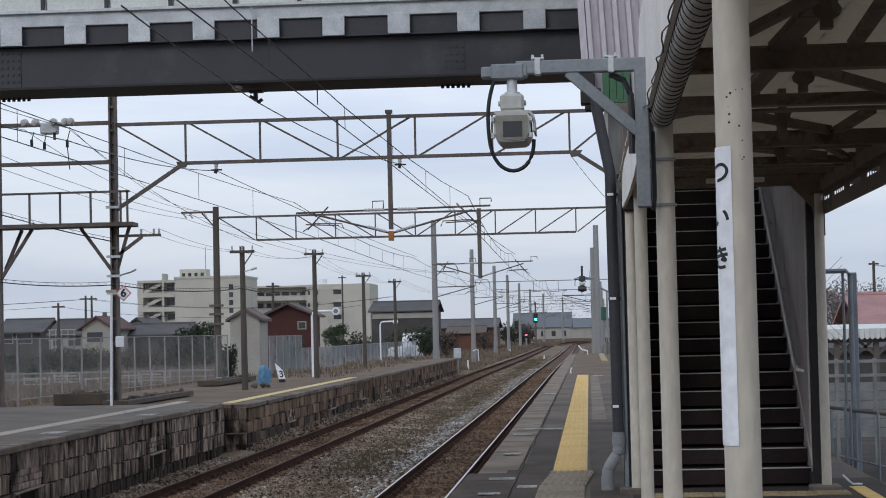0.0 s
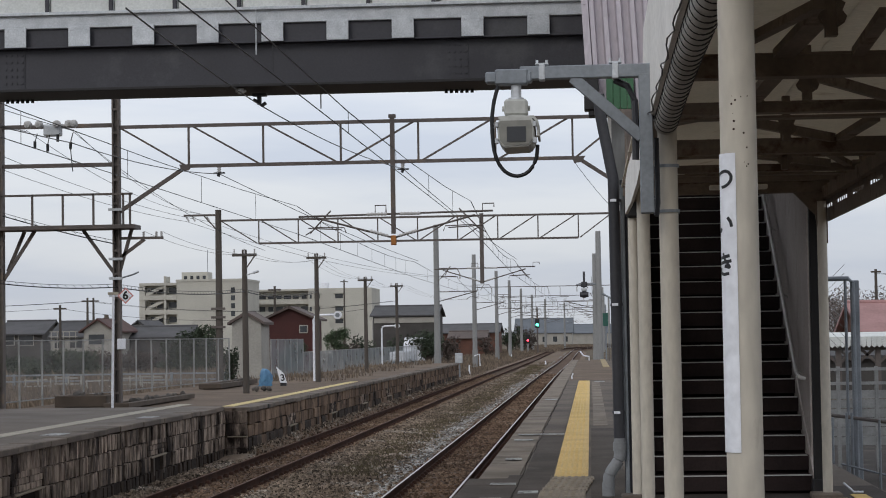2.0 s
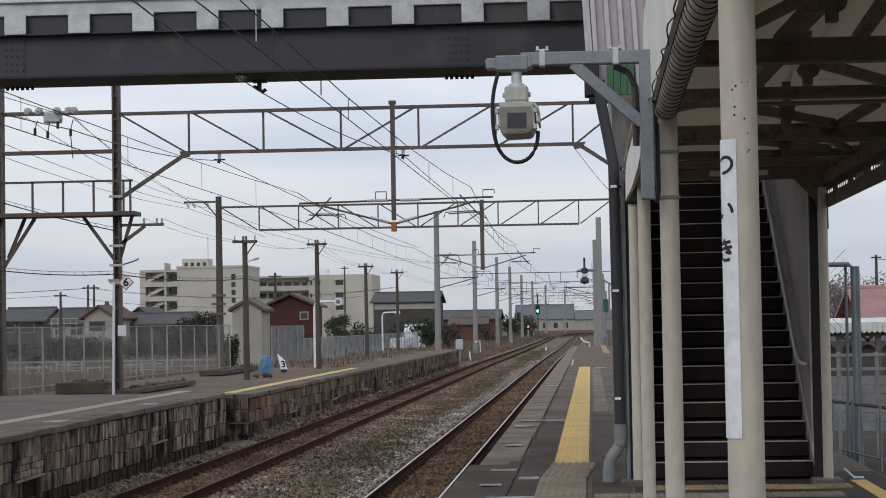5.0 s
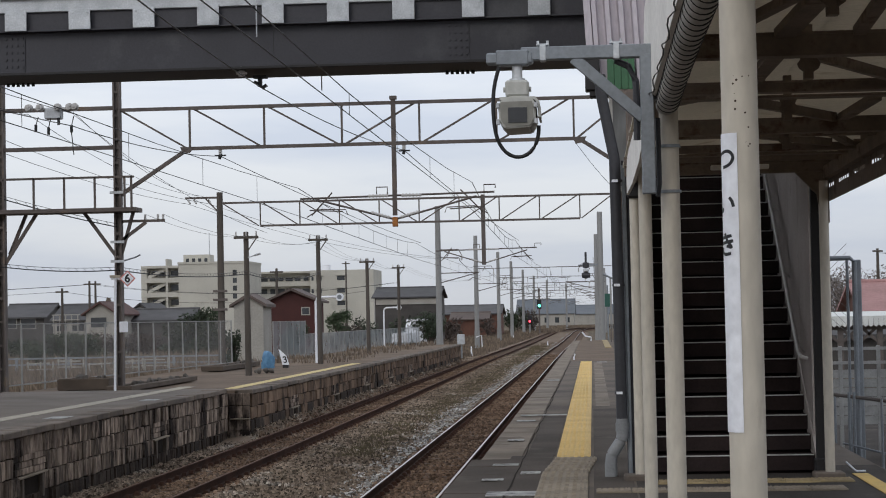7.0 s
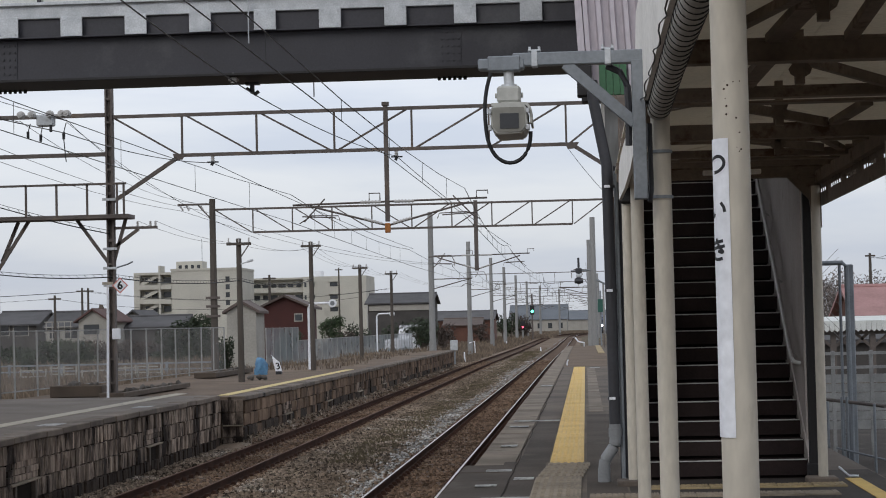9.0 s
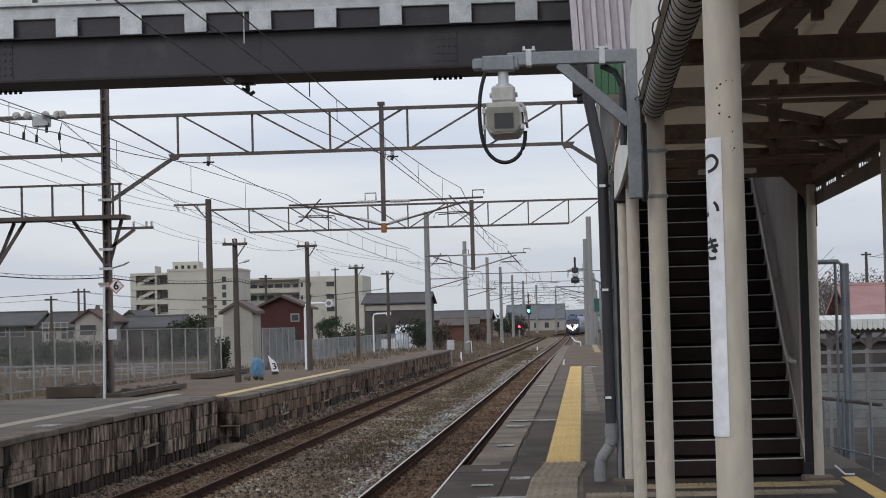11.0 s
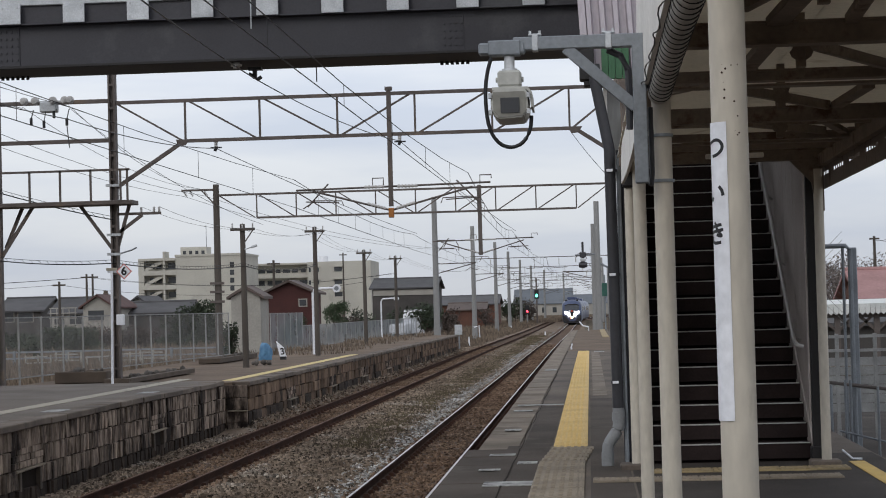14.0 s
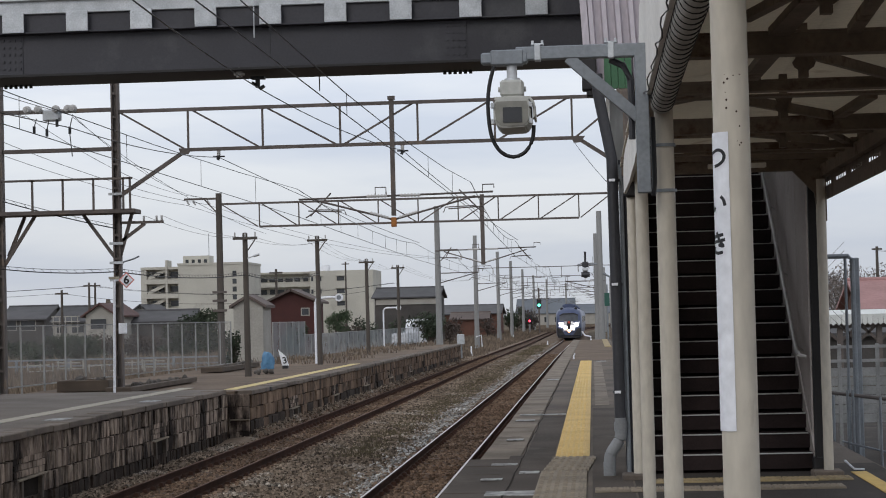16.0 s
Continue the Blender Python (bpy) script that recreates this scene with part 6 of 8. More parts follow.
M.update(
    mesh=wire_mesh("grey_wire_mesh", (0.34, 0.325, 0.31), 0.24),
    mesh_dense=wire_mesh("dense_wire_mesh", (0.30, 0.33, 0.345), 0.5),
    fence_post=mat("pale_grey_fence_post", (0.30, 0.30, 0.29), (0.22, 0.22, 0.215), 3, 30, 0.6, 0.1, rnd=0.08),
    straw=mat("withered_grass", (0.20, 0.155, 0.115), (0.12, 0.093, 0.072), 0.4, 6, 0.95, rnd=0.4, bump=0),
    leaf=mat("dull_evergreen_leaf", (0.045, 0.06, 0.034), (0.028, 0.038, 0.022), 0.6, 8, 0.8, rnd=0.5, bump=0),
    leaf2=mat("green_shrub_leaf", (0.065, 0.095, 0.045), (0.04, 0.06, 0.03), 0.8, 8, 0.8, rnd=0.5, bump=0),
    yellow_weed=mat("yellow_green_weed", (0.14, 0.118, 0.07), (0.09, 0.075, 0.046), 0.5, 6, 0.95, rnd=0.4, bump=0),
    far_twig=mat("pale_bare_twigs", (0.20, 0.17, 0.155), (0.14, 0.118, 0.108), 0.6, 8, 0.9, rnd=0.35, bump=0),
    twig=mat("bare_winter_twigs", (0.085, 0.065, 0.055), (0.06, 0.047, 0.04), 0.6, 8, 0.9, rnd=0.35, bump=0),
    apt=mat("cream_concrete_wall", (0.50, 0.48, 0.42), (0.44, 0.42, 0.37), 0.25, 6, 0.85, bump=0.03, stain=(0.36, 0.34, 0.30), stain_at=0.62, stain_scale=0.2),
    window=mat("dark_window_glass", (0.045, 0.05, 0.055), (0.03, 0.033, 0.037), 0.5, 4, 0.2, bump=0, rnd=0.3, spec=0.6),
    slate=mat("grey_roof_tile", (0.079, 0.076, 0.078), (0.056, 0.054, 0.055), 0.8, 10, 0.75, bump=0.2, rnd=0.15),
    blue_roof=mat("blue_grey_sheet_roof", (0.115, 0.128, 0.145), (0.095, 0.107, 0.12), 0.3, 6, 0.65, bump=0.05),
    brown_roof=mat("brown_roof_tile", (0.12, 0.092, 0.08), (0.09, 0.068, 0.06), 0.8, 10, 0.8, rnd=0.15),
    maroon_roof=mat("maroon_roof_tile", (0.11, 0.058, 0.05), (0.08, 0.043, 0.038), 0.8, 10, 0.8, rnd=0.15),
    red_wall=mat("dark_red_sheet_wall", (0.068, 0.021, 0.018), (0.053, 0.017, 0.015), 0.8, 10, 0.8, bump=0.06),
    brown_wall=mat("rust_brown_boards", (0.135, 0.062, 0.042), (0.095, 0.045, 0.033), 0.8, 10, 0.85),
    house_wall=mat("off_white_house_wall", (0.37, 0.35, 0.315), (0.30, 0.285, 0.255), 0.6, 10, 0.85, stain=(0.30, 0.28, 0.25), stain_at=0.63),
    grey_wall=mat("grey_and_shaded_house_wall", (0.075, 0.068, 0.064), (0.05, 0.046, 0.043), 0.6, 10, 0.85),
    pink_roof=mat("faded_red_roof", (0.36, 0.20, 0.19), (0.29, 0.16, 0.15), 0.7, 8, 0.75),
    tarp=mat("pale_blue_tarpaulin", (0.11, 0.25, 0.40), (0.07, 0.17, 0.29), 4, 20, 0.6, bump=0.3),
    lamp_green=mat("lit_green_lens", (0.05, 0.5, 0.35), None, 3, 20, 0.3, bump=0, glow=(0.10, 1.0, 0.62, 5.0)),
    lamp_red=mat("lit_red_lens", (0.5, 0.03, 0.04), None, 3, 20, 0.3, bump=0, glow=(1.0, 0.06, 0.10, 4.0)),
    rubble=mat("grey_brown_rubble", (0.11, 0.10, 0.09), (0.075, 0.066, 0.06), 2, 20, 0.95, rnd=0.3),
)


def fence(label, p, q, z0, h, gap, mesh, group):
    f = thing("mesh_fence", label, "fence", group)
    p, q = Vector(p), Vector(q)
    n = max(1, round((q - p).length / gap))
    d = (q - p).normalized()
    bm = B()
    box(bm, -0.022, 0.022, -0.022, 0.022, -0.3, h + 0.01, 0.004)
    post = part("post", bm, M["fence_post"], f, smooth=0)
    for k in range(n + 1):
        c = p + (q - p) * (k / n)
        o = post if k == 0 else new("post", post.data)
        o.parent, o.matrix_basis = f, pose(c.x, c.y, z0, random.uniform(-0.6, 0.6), random.uniform(-0.8, 0.8), 0)
    for k in range(n):
        a, b = p + (q - p) * (k / n), p + (q - p) * ((k + 1) / n)
        side = Vector((d.y, -d.x)) * 0.004
        bm = B()
        u = [bm.verts.new((c.x + s * side.x, c.y + s * side.y, z)) for s in (0, 1) for c, z in ((a, z0 + 0.05), (b, z0 + 0.05), (b, z0 + h), (a, z0 + h))]
        bm.faces.new(u[:4])
        part("mesh_panel", bm, M[mesh], f, smooth=0)
        for z in (z0 + 0.06, z0 + h - 0.01):
            bm = B()
            bar(bm, (a.x, a.y, z), (b.x, b.y, z), 0.028, 0.028)
            part("rail", bm, M["fence_post"], f, smooth=0)


def blades(name, label, spots, height, spread, m, category="grass"):
    """Tufts of thin upright blades round each spot (x, y, z, blades)."""
    rng = np.random.default_rng(len(spots) * 7 + int(height * 100))
    verts, faces = [], []
    for x, y, z, n in spots:
        for _ in range(2 * n):
            a, r = rng.random() * 6.283, spread * math.sqrt(rng.random())
            bx, by = x + r * math.cos(a), y + r * math.sin(a)
            h = height * rng.uniform(0.35, 1.0)
            w = 0.006 + 0.00018 * y
            lx, ly = rng.normal(0, 0.25 * h), rng.normal(0, 0.2 * h)
            k = len(verts)
            verts += [(bx - w, by, z), (bx + w, by, z), (bx + lx * 0.5 + w * 0.7, by + ly * 0.5, z + h * 0.6), (bx + lx, by + ly, z + h)]
            faces += [(k, k + 1, k + 2), (k, k + 2, k + 3)]
    return tagged(raw(name, verts, faces, M[m]), label, category, kind="stuff")


def crown(bm_v, bm_f, c, r, n, size, rng):
    """n small leaf blades in an uneven cloud of clumps round c."""
    k0 = 9
    cl = [(c[0] + r[0] * rng.normal(0, 0.45), c[1] + r[1] * rng.normal(0, 0.45), c[2] + r[2] * rng.uniform(-0.75, 0.7), rng.uniform(0.3, 0.6)) for _ in range(k0)]
    for i in range(n):
        q = cl[i % k0]
        d = rng.normal(0, 1, 3)
        d *= (rng.random() ** 0.35) / np.linalg.norm(d)
        p = np.array(q[:3]) + d * np.array(r) * q[3] * 1.1
        a, b = rng.normal(0, size, 3), rng.normal(0, size, 3)
        k = len(bm_v)
        bm_v += [tuple(p), tuple(p + a), tuple(p + a * 0.4 + b)]
        bm_f.append((k, k + 1, k + 2))


def make_tree(name, x, y, z, rx, rz, m, n, size, label, category="shrub", trunk=0.5):
    t = thing(name, label, category)
    rng = np.random.default_rng(int(abs(x) * 13 + y * 7 + rx * 100))
    verts, faces = [], []
    crown(verts, faces, (x, y, z + trunk + rz), (rx, rx * 0.8, rz), n, size, rng)
    o = raw("crown", verts, faces, M[m], t)
    bm = B()
    tube(bm, [(x, y, z - 0.2), (x + 0.05 * rx, y, z + trunk + 0.4 * rz), (x, y, z + trunk + rz)], 0.06 * rx + 0.04, 7, r1=0.03)
    for k in range(6):
        a = k * 1.05
        tube(bm, [(x, y, z + trunk + 0.2 * rz), (x + 0.6 * rx * math.cos(a), y + 0.5 * rx * math.sin(a), z + trunk + rz * (0.9 + 0.12 * k))], 0.03 * rx + 0.02, 5, r1=0.012)
    part("trunk", bm, M["twig"], t)
    return t


def gable_house(label, x0, x1, y0, y1, z0, ze, zr, wall, roof, across=True, windows=(), over=0.35, name="house", category="house"):
    """A house with a ridge across the view (across) or along it; windows are (x, z, w, h) on its front."""
    h = thing(name, label, category)
    bm = B()
    if across:
        ym = (y0 + y1) / 2
        prism(bm, [(y0, z0), (y1, z0), (y1, ze), (ym, zr), (y0, ze)], "x", x0, x1)
    else:
        xm = (x0 + x1) / 2
        prism(bm, [(x0, z0), (x1, z0), (x1, ze), (xm, zr), (x0, ze)], "y", y0, y1)
    part("wall", bm, M[wall], h, smooth=0)
    if across:
        slope = (zr - ze) / (ym - y0)
        for s, ya in ((1, y0), (-1, y1)):
            bm = B()
            prism(bm, [(ya - s * over, ze - slope * over + 0.02), (ym + s * 0.02, zr + 0.03), (ym + s * 0.02, zr + 0.2), (ya - s * over, ze - slope * over + 0.16)], "x", x0 - over, x1 + over)
            part("roof", bm, M[roof], h, smooth=0)
        bm = B()
        tube(bm, [(x0 - over, ym, zr + 0.18), (x1 + over, ym, zr + 0.18)], 0.13, 8)
        part("ridge_cap", bm, M[roof], h)
    else:
        slope = (zr - ze) / (xm - x0)
        for s, xa in ((1, x0), (-1, x1)):
            bm = B()
            prism(bm, [(xa - s * over, ze - slope * over + 0.02), (xm + s * 0.02, zr + 0.03), (xm + s * 0.02, zr + 0.2), (xa - s * over, ze - slope * over + 0.16)], "y", y0 - over, y1 + over)
            part("roof", bm, M[roof], h, smooth=0)
    for x, z, w, hh in windows:
        bm = B()
        box(bm, x - w / 2 - 0.07, x + w / 2 + 0.07, y0 - 0.05, y0 + 0.05, z - hh / 2 - 0.07, z + hh / 2 + 0.07)
        f = part("window", bm, M["house_wall"], h, smooth=0)
        bm = B()
        box(bm, x - w / 2, x + w / 2, y0 - 0.065, y0 - 0.05, z - hh / 2, z + hh / 2)
        part("pane", bm, M["window"], f, smooth=0)
    return h


def make_apartments():
    a = thing("apartment_building", "cream four-storey concrete apartment block with open stairwell", "apartment building")
    y0 = 310
    xl, xm, xr, zt = -71.41, -65.41, -54.53, 10.93
    bm = B()
    box(bm, xm, xr, y0, y0 + 14, -1, zt)
    part("wall", bm, M["apt"], a, smooth=0)
    bm = B()
    box(bm, xm - 0.1, xr + 0.1, y0 - 0.1, y0 + 14.1, zt, zt + 0.35)
    part("parapet", bm, M["apt"], a, smooth=0)
    bm = B()
    box(bm, xl, xm, y0 + 1.5, y0 + 13, -1, zt - 0.4)
    part("rear_wall", bm, M["apt"], a, smooth=0)
    bm = B()
    box(bm, xl, xl + 0.9, y0, y0 + 1.5, -1, zt - 0.2)
    part("wing_wall", bm, M["apt"], a, smooth=0)
    bm = B()
    box(bm, xm - 2.0, xm - 1.7, y0 - 0.2, y0 + 3.2, -1, zt + 0.9)
    part("stair_pier", bm, M["apt"], a, smooth=0)
    for k in range(5):
        z = zt - 0.55 - 2.3 * k
        bm = B()
        box(bm, xl, xm, y0 - 0.1, y0 + 1.5, z, z + 0.75 if k else z + 0.4)
        part("balcony", bm, M["apt"], a, smooth=0)
        bm = B()
        bar(bm, (xl + 1.0, y0 + 0.4, z - 1.5), (xm - 2.1, y0 + 0.4, z - 0.1), 0.5, 0.3)
        part("stair_flight", bm, M["apt"], a, smooth=0)
        if k < 4:
            for x, w in ((xl + 1.9, 0.8), (xm - 0.9, 1.2), (xm - 3.0, 0.9)):
                bm = B()
                box(bm, x - w / 2, x + w / 2, y0 + 1.42, y0 + 1.49, z - 1.25, z - 0.35)
                part("window", bm, M["window"], a, smooth=0)
    for k in range(4):
        z = 7.89 + 1.6 - 1.25 * k
        bm = B()
        box(bm, -56.34 - 0.35, -56.34 + 0.3, y0 - 0.03, y0 + 0.02, z - 0.4, z + 0.4)
        part("window", bm, M["window"], a, smooth=0)
    hut = -62.99
    bm = B()
    box(bm, hut - 2.2, hut + 2.0, y0 + 3, y0 + 7, zt, zt + 1.6)
    u = part("roof_hut", bm, M["apt"], a, smooth=0)
    for k in range(4):
        bm = B()
        box(bm, hut - 1.8 + 1.0 * k, hut - 1.3 + 1.0 * k, y0 + 2.95, y0 + 3.0, zt + 0.2, zt + 1.0)
        part("opening", bm, M["window"], u, smooth=0)
    bm = B()
    tube(bm, [(-61.35, y0 + 5, zt), (-61.35, y0 + 5, zt + 5.2)], 0.05, 5)
    part("aerial", bm, M["galv_dark"], a)

    b = thing("apartment_building", "cream four-storey apartment block with rows of dark windows", "apartment building")
    y1 = 330
    xa, xb, xc, z2, z3 = -57.66, -47.20, -36.50, 9.67, 10.03
    bm = B()
    box(bm, xa, xb, y1 + 2.0, y1 + 13, -1, z2)
    part("wall", bm, M["apt"], b, smooth=0)
    bm = B()
    box(bm, xb, xc, y1, y1 + 13, -1, z3)
    part("wall", bm, M["apt"], b, smooth=0)
    bm = B()
    box(bm, xa - 0.2, xb, y1 + 0.4, y1 + 13.2, z2, z2 + 0.3)
    part("roof_slab", bm, M["apt"], b, smooth=0)
    for k in range(5):
        z = z2 - 2.1 * (k + 1)
        bm = B()
        box(bm, xa, xb, y1 + 0.6, y1 + 2.0, z - 0.1, z + 0.65)
        part("balcony", bm, M["apt"], b, smooth=0)
        for j in range(7):
            x = xa + 0.9 + (xb - xa - 1.6) * j / 6.2
            w = (0.42, 0.62, 0.5)[(j + k) % 3]
            bm = B()
            box(bm, x - w, x + w, y1 + 1.93, y1 + 1.99, z + 0.8, z + (1.35, 1.6)[(j * 2 + k) % 2])
            part("window", bm, M["window"], b, smooth=0)
        for x, w in ((xb + 1.5, 0.9), (xb + 5.2, 1.3), (xb + 0.4, 0.35)):
            bm = B()
            box(bm, x - w / 2, x + w / 2, y1 - 0.04, y1 + 0.02, z + 0.75, z + 1.45)
            f = part("window", bm, M["window"], b, smooth=0)
            if w > 0.5:
                bm = B()
                box(bm, x - w / 2 - 0.15, x + w / 2 + 0.15, y1 - 0.4, y1, z + 1.55, z + 1.65)
                part("canopy", bm, M["apt"], f, smooth=0)
    bm = B()
    tube(bm, [(xb + 2.2, y1 + 4, z3), (xb + 2.2, y1 + 4, z3 + 1.0)], 0.8, 12)
    part("water_tank", bm, M["white_plate"], b)


def make_background():
    make_apartments()
    gl = "grey tiled two-storey house beyond the field"
    H = gable_house
    H(gl + " with white gable trim", -56.22, -52.05, 185, 193, -1, 2.36, 3.49, "grey_wall", "slate", windows=[(-55.35, 1.85, 1.2, 0.9), (-53.59, 1.81, 1.4, 0.9)])
    H("white house with dark tiled gable roof", -48.3, -45.2, 175, 183, -1, 2.0, 3.25, "house_wall", "slate", windows=[(-47.6, 1.45, 0.9, 0.8), (-46.1, 1.45, 1.1, 0.8)])
    H("house with brown hipped tile roof", -41.52, -39.11, 160, 168, -1, 2.5, 3.3, "house_wall", "maroon_roof", across=False, windows=[(-40.44, 1.75, 1.3, 0.8)])
    for px, zt in ((-45.6, 4.1),):
        k = thing("chimney_stack", "slim grey chimney behind the tiled houses", "chimney")
        bm = B()
        box(bm, px - 0.16, px + 0.16, 184, 184.4, -1, zt, 0.02)
        box(bm, px - 0.2, px + 0.2, 183.96, 184.44, zt - 0.35, zt - 0.2, 0.02)
        part("stack", bm, M["concrete_dark"], k, smooth=0)
    f = thing("balcony_frame", "pale timber balcony frame before a tiled house", "balcony")
    for k in range(5):
        bm = B()
        box(bm, -47.6 + 0.55 * k, -47.53 + 0.55 * k, 172, 172.07, -0.95, 2.5)
        part("post", bm, M["house_wall"], f, smooth=0)
    for z in (1.55, 2.0, 2.45):
        bm = B()
        box(bm, -47.7, -45.2, 171.96, 172.03, z, z + 0.09)
        part("rail", bm, M["house_wall"], f, smooth=0)
    H("low house with grey tiled gable roof", -41.01, -37.51, 170, 178, -1, 1.94, 3.22, "house_wall", "slate", across=False)
    H("long low house with dark tile roof", -39.22, -34.18, 166, 172, -1, 1.80, 2.61, "grey_wall", "slate")
    H("small cream shed with grey tiled gable roof", -18.26, -16.75, 100, 102.6, -0.9, 2.37, 2.80, "house_wall", "brown_roof", across=False, name="shed", category="shed", over=0.2, windows=[])
    H("dark red sheet-metal barn with gabled roof", -21.47, -18.22, 130, 133.5, -0.9, 2.83, 3.54, "red_wall", "brown_roof", across=False, name="barn", category="barn", windows=[(-18.93, 2.18, 0.45, 0.4)])
    # dark wall colour here stands for the shade below the eaves
    g = H("grey-roofed house with white eaves among shrubs", -23.66, -16.79, 215, 225, -1, 3.88, 4.86, "grey_wall", "slate")
    bm = B()
    box(bm, -23.54, -16.92, 214.9, 215.0, 3.14, 3.75)
    part("eave_band", bm, M["house_wall"], g, "off-white band under the eaves", smooth=0)
    H("rust-brown boarded shed with sheet roof", -20.24, -12.28, 262, 274, -1, 1.98, 3.03, "brown_wall", "slate", name="shed", category="shed")
    H("low brown shed with grey roof near the line", -17.75, -13.31, 250, 256, -1, 1.31, 2.03, "brown_wall", "brown_roof", name="shed", category="shed")
    H("long warehouse with blue-grey roof and cream wall", -18.62, -4.53, 490, 512, -1.2, 2.17, 5.66, "house_wall", "blue_roof", name="warehouse", category="warehouse", windows=[(-16.54 + 2.6 * k, 0.63, 1.0, 1.3) for k in range(5)])
    H("long warehouse with blue-grey roof behind the tracks", -7.44, 6.66, 540, 560, -1.2, 1.99, 4.30, "house_wall", "blue_roof", name="warehouse", category="warehouse")
    # hedges and trees
    ev = "dark evergreen shrub behind the fence"
    for px, rx, rz in ((-29.6, 1.3, 0.8), (-28.2, 1.5, 1.05), (-27.16, 1.4, 1.2)):
        make_tree("hedge_shrub", px, 140, -0.9, rx * 1.15, rz * 1.35, "leaf", 3600, 0.11, ev, trunk=0.2)
    make_tree("cypress", -14.96, 82, -0.9, 0.34, 1.0, "leaf", 1100, 0.06, "slim dark cypress beside the cream shed", "tree", trunk=0.4)
    make_tree("round_shrub", -16.29, 125, -0.8, 0.75, 0.75, "leaf2", 2600, 0.06, "clipped round green shrub beside a low roof", trunk=1.55)
    make_tree("barn_shrub", -18.37, 122, -0.8, 0.8, 1.0, "leaf", 1500, 0.09, "dark shrub before the red barn", trunk=0.3)
    for px, rx, rz in ((-36.15, 1.7, 0.85), (-34.82, 1.6, 0.9), (-33.31, 1.5, 0.95), (-37.85, 1.4, 0.7)):
        make_tree("hedge_shrub", px, 128, -0.9, rx, rz, "leaf", 2600, 0.09, "dull dark shrub before the houses", trunk=0.15)
    for px, rx, rz in ((-36.60, 1.8, 0.9), (-35.06, 1.8, 0.8), (-33.65, 1.6, 0.9), (-27.99, 0.8, 0.6)):
        make_tree("bare_shrub", px, 148, -0.9, rx, rz, "twig", 2200, 0.09, "bare brown winter shrub before the houses", trunk=0.2)
    make_tree("garden_shrub", -31.74, 120, -0.9, 1.2, 0.8, "leaf", 1200, 0.09, "dull green garden shrub beyond the fence", trunk=0.3)
    make_tree("garden_shrub", -31.55, 110, -0.9, 0.9, 0.6, "leaf", 900, 0.08, "dull green garden shrub beyond the fence", trunk=0.2)
    for x, d, rx, rz in ((-12.3, 293, 1.1, 1.5), (-11.27, 298, 1.3, 1.9), (-10.54, 308, 1.3, 1.8), (-9.76, 313, 1.0, 1.2)):
        make_tree("evergreen_tree", x, d, -1.0, rx, rz, "twig" if d > 300 else "leaf", 1300, 0.13, "dark evergreen tree beside the line", "tree", trunk=0.5)
    for x, d in ((-11.85, 146), (-11.97, 144), (-17.09, 178), (-18.56, 160)):
        make_tree("garden_tree", x, d, -0.9, 1.3, 1.2, "leaf", 1000, 0.11, "dull green garden tree before a house", "tree", trunk=0.5)
    for x, d in ((-15.23, 215), (-12.49, 235), (-12.65, 175), (-18.69, 150)):
        make_tree("bare_shrub", x, d, -0.9, 1.2, 1.0, "twig", 700, 0.12, "bare brown winter shrub", trunk=0.3)
    # withered grass
    rng = np.random.default_rng(11)
    spots = [(-9.4 - 3.4 * rng.random(), 72 + 50 * rng.random(), -0.06, 6) for _ in range(70)]
    spots += [(-13.2 - 2.5 * rng.random(), 46 + 60 * rng.random(), -0.9, 8) for _ in range(200)]
    blades("withered_grass", "withered straw-coloured grass along the far platform", spots, 0.3, 0.5, "straw")
    spots = [(-14.5 - 34 * rng.random(), 60 + 75 * rng.random(), -0.87, 10) for _ in range(800)]
    spots += [(-15 - 9 * rng.random(), 62 + 26 * rng.random(), -0.87, 14) for _ in range(160)]
    blades("field_grass", "withered grass over the empty field", spots, 0.8, 0.8, "straw")
    for x, lift in ((-24.43, 0.0), (-23.09, 0.1), (-21.74, -0.08), (-20.4, 0.04), (-19.39, 0.1)):
        low_fence(x, lift)
    spots = [(-9.6 - 6 * rng.random(), 122 + 210 * rng.random(), -0.95, 8) for _ in range(420)]
    spots += [(-9.9 + 1.5 * rng.random(), 122 + 190 * rng.random(), -1.25, 10) for _ in range(260)]
    spots += [(-9.2 + 3.4 * rng.random(), 310 + 60 * rng.random(), -1.0, 12) for _ in range(220)]
    spots += [(-12 + 12 * rng.random(), 400 + 60 * rng.random(), -0.9, 12) for _ in range(200)]
    blades("reeds", "tall withered reeds beside the tracks", spots, 0.5, 0.8, "straw")
    spots = [(-4.9 + rng.normal(0, 0.5), 18 + 190 * rng.random(), -1.44, 4) for _ in range(260)]
    blades("track_weeds", "sparse brown weeds between the tracks", spots, 0.36, 0.18, "straw", "weeds")
    spots = [(-5.05 + rng.normal(0, 0.45), 40 + 150 * rng.random() ** 1.2, -1.27, 9) for _ in range(520)]
    blades("low_moss_weeds", "low yellow-green weeds over the ballast", spots, 0.075, 0.4, "yellow_weed", "weeds")
    blades("green_weed", "small green weed in the ballast", [(-4.32, 22.6, -1.3, 60)], 0.24, 0.1, "leaf2", "weeds")


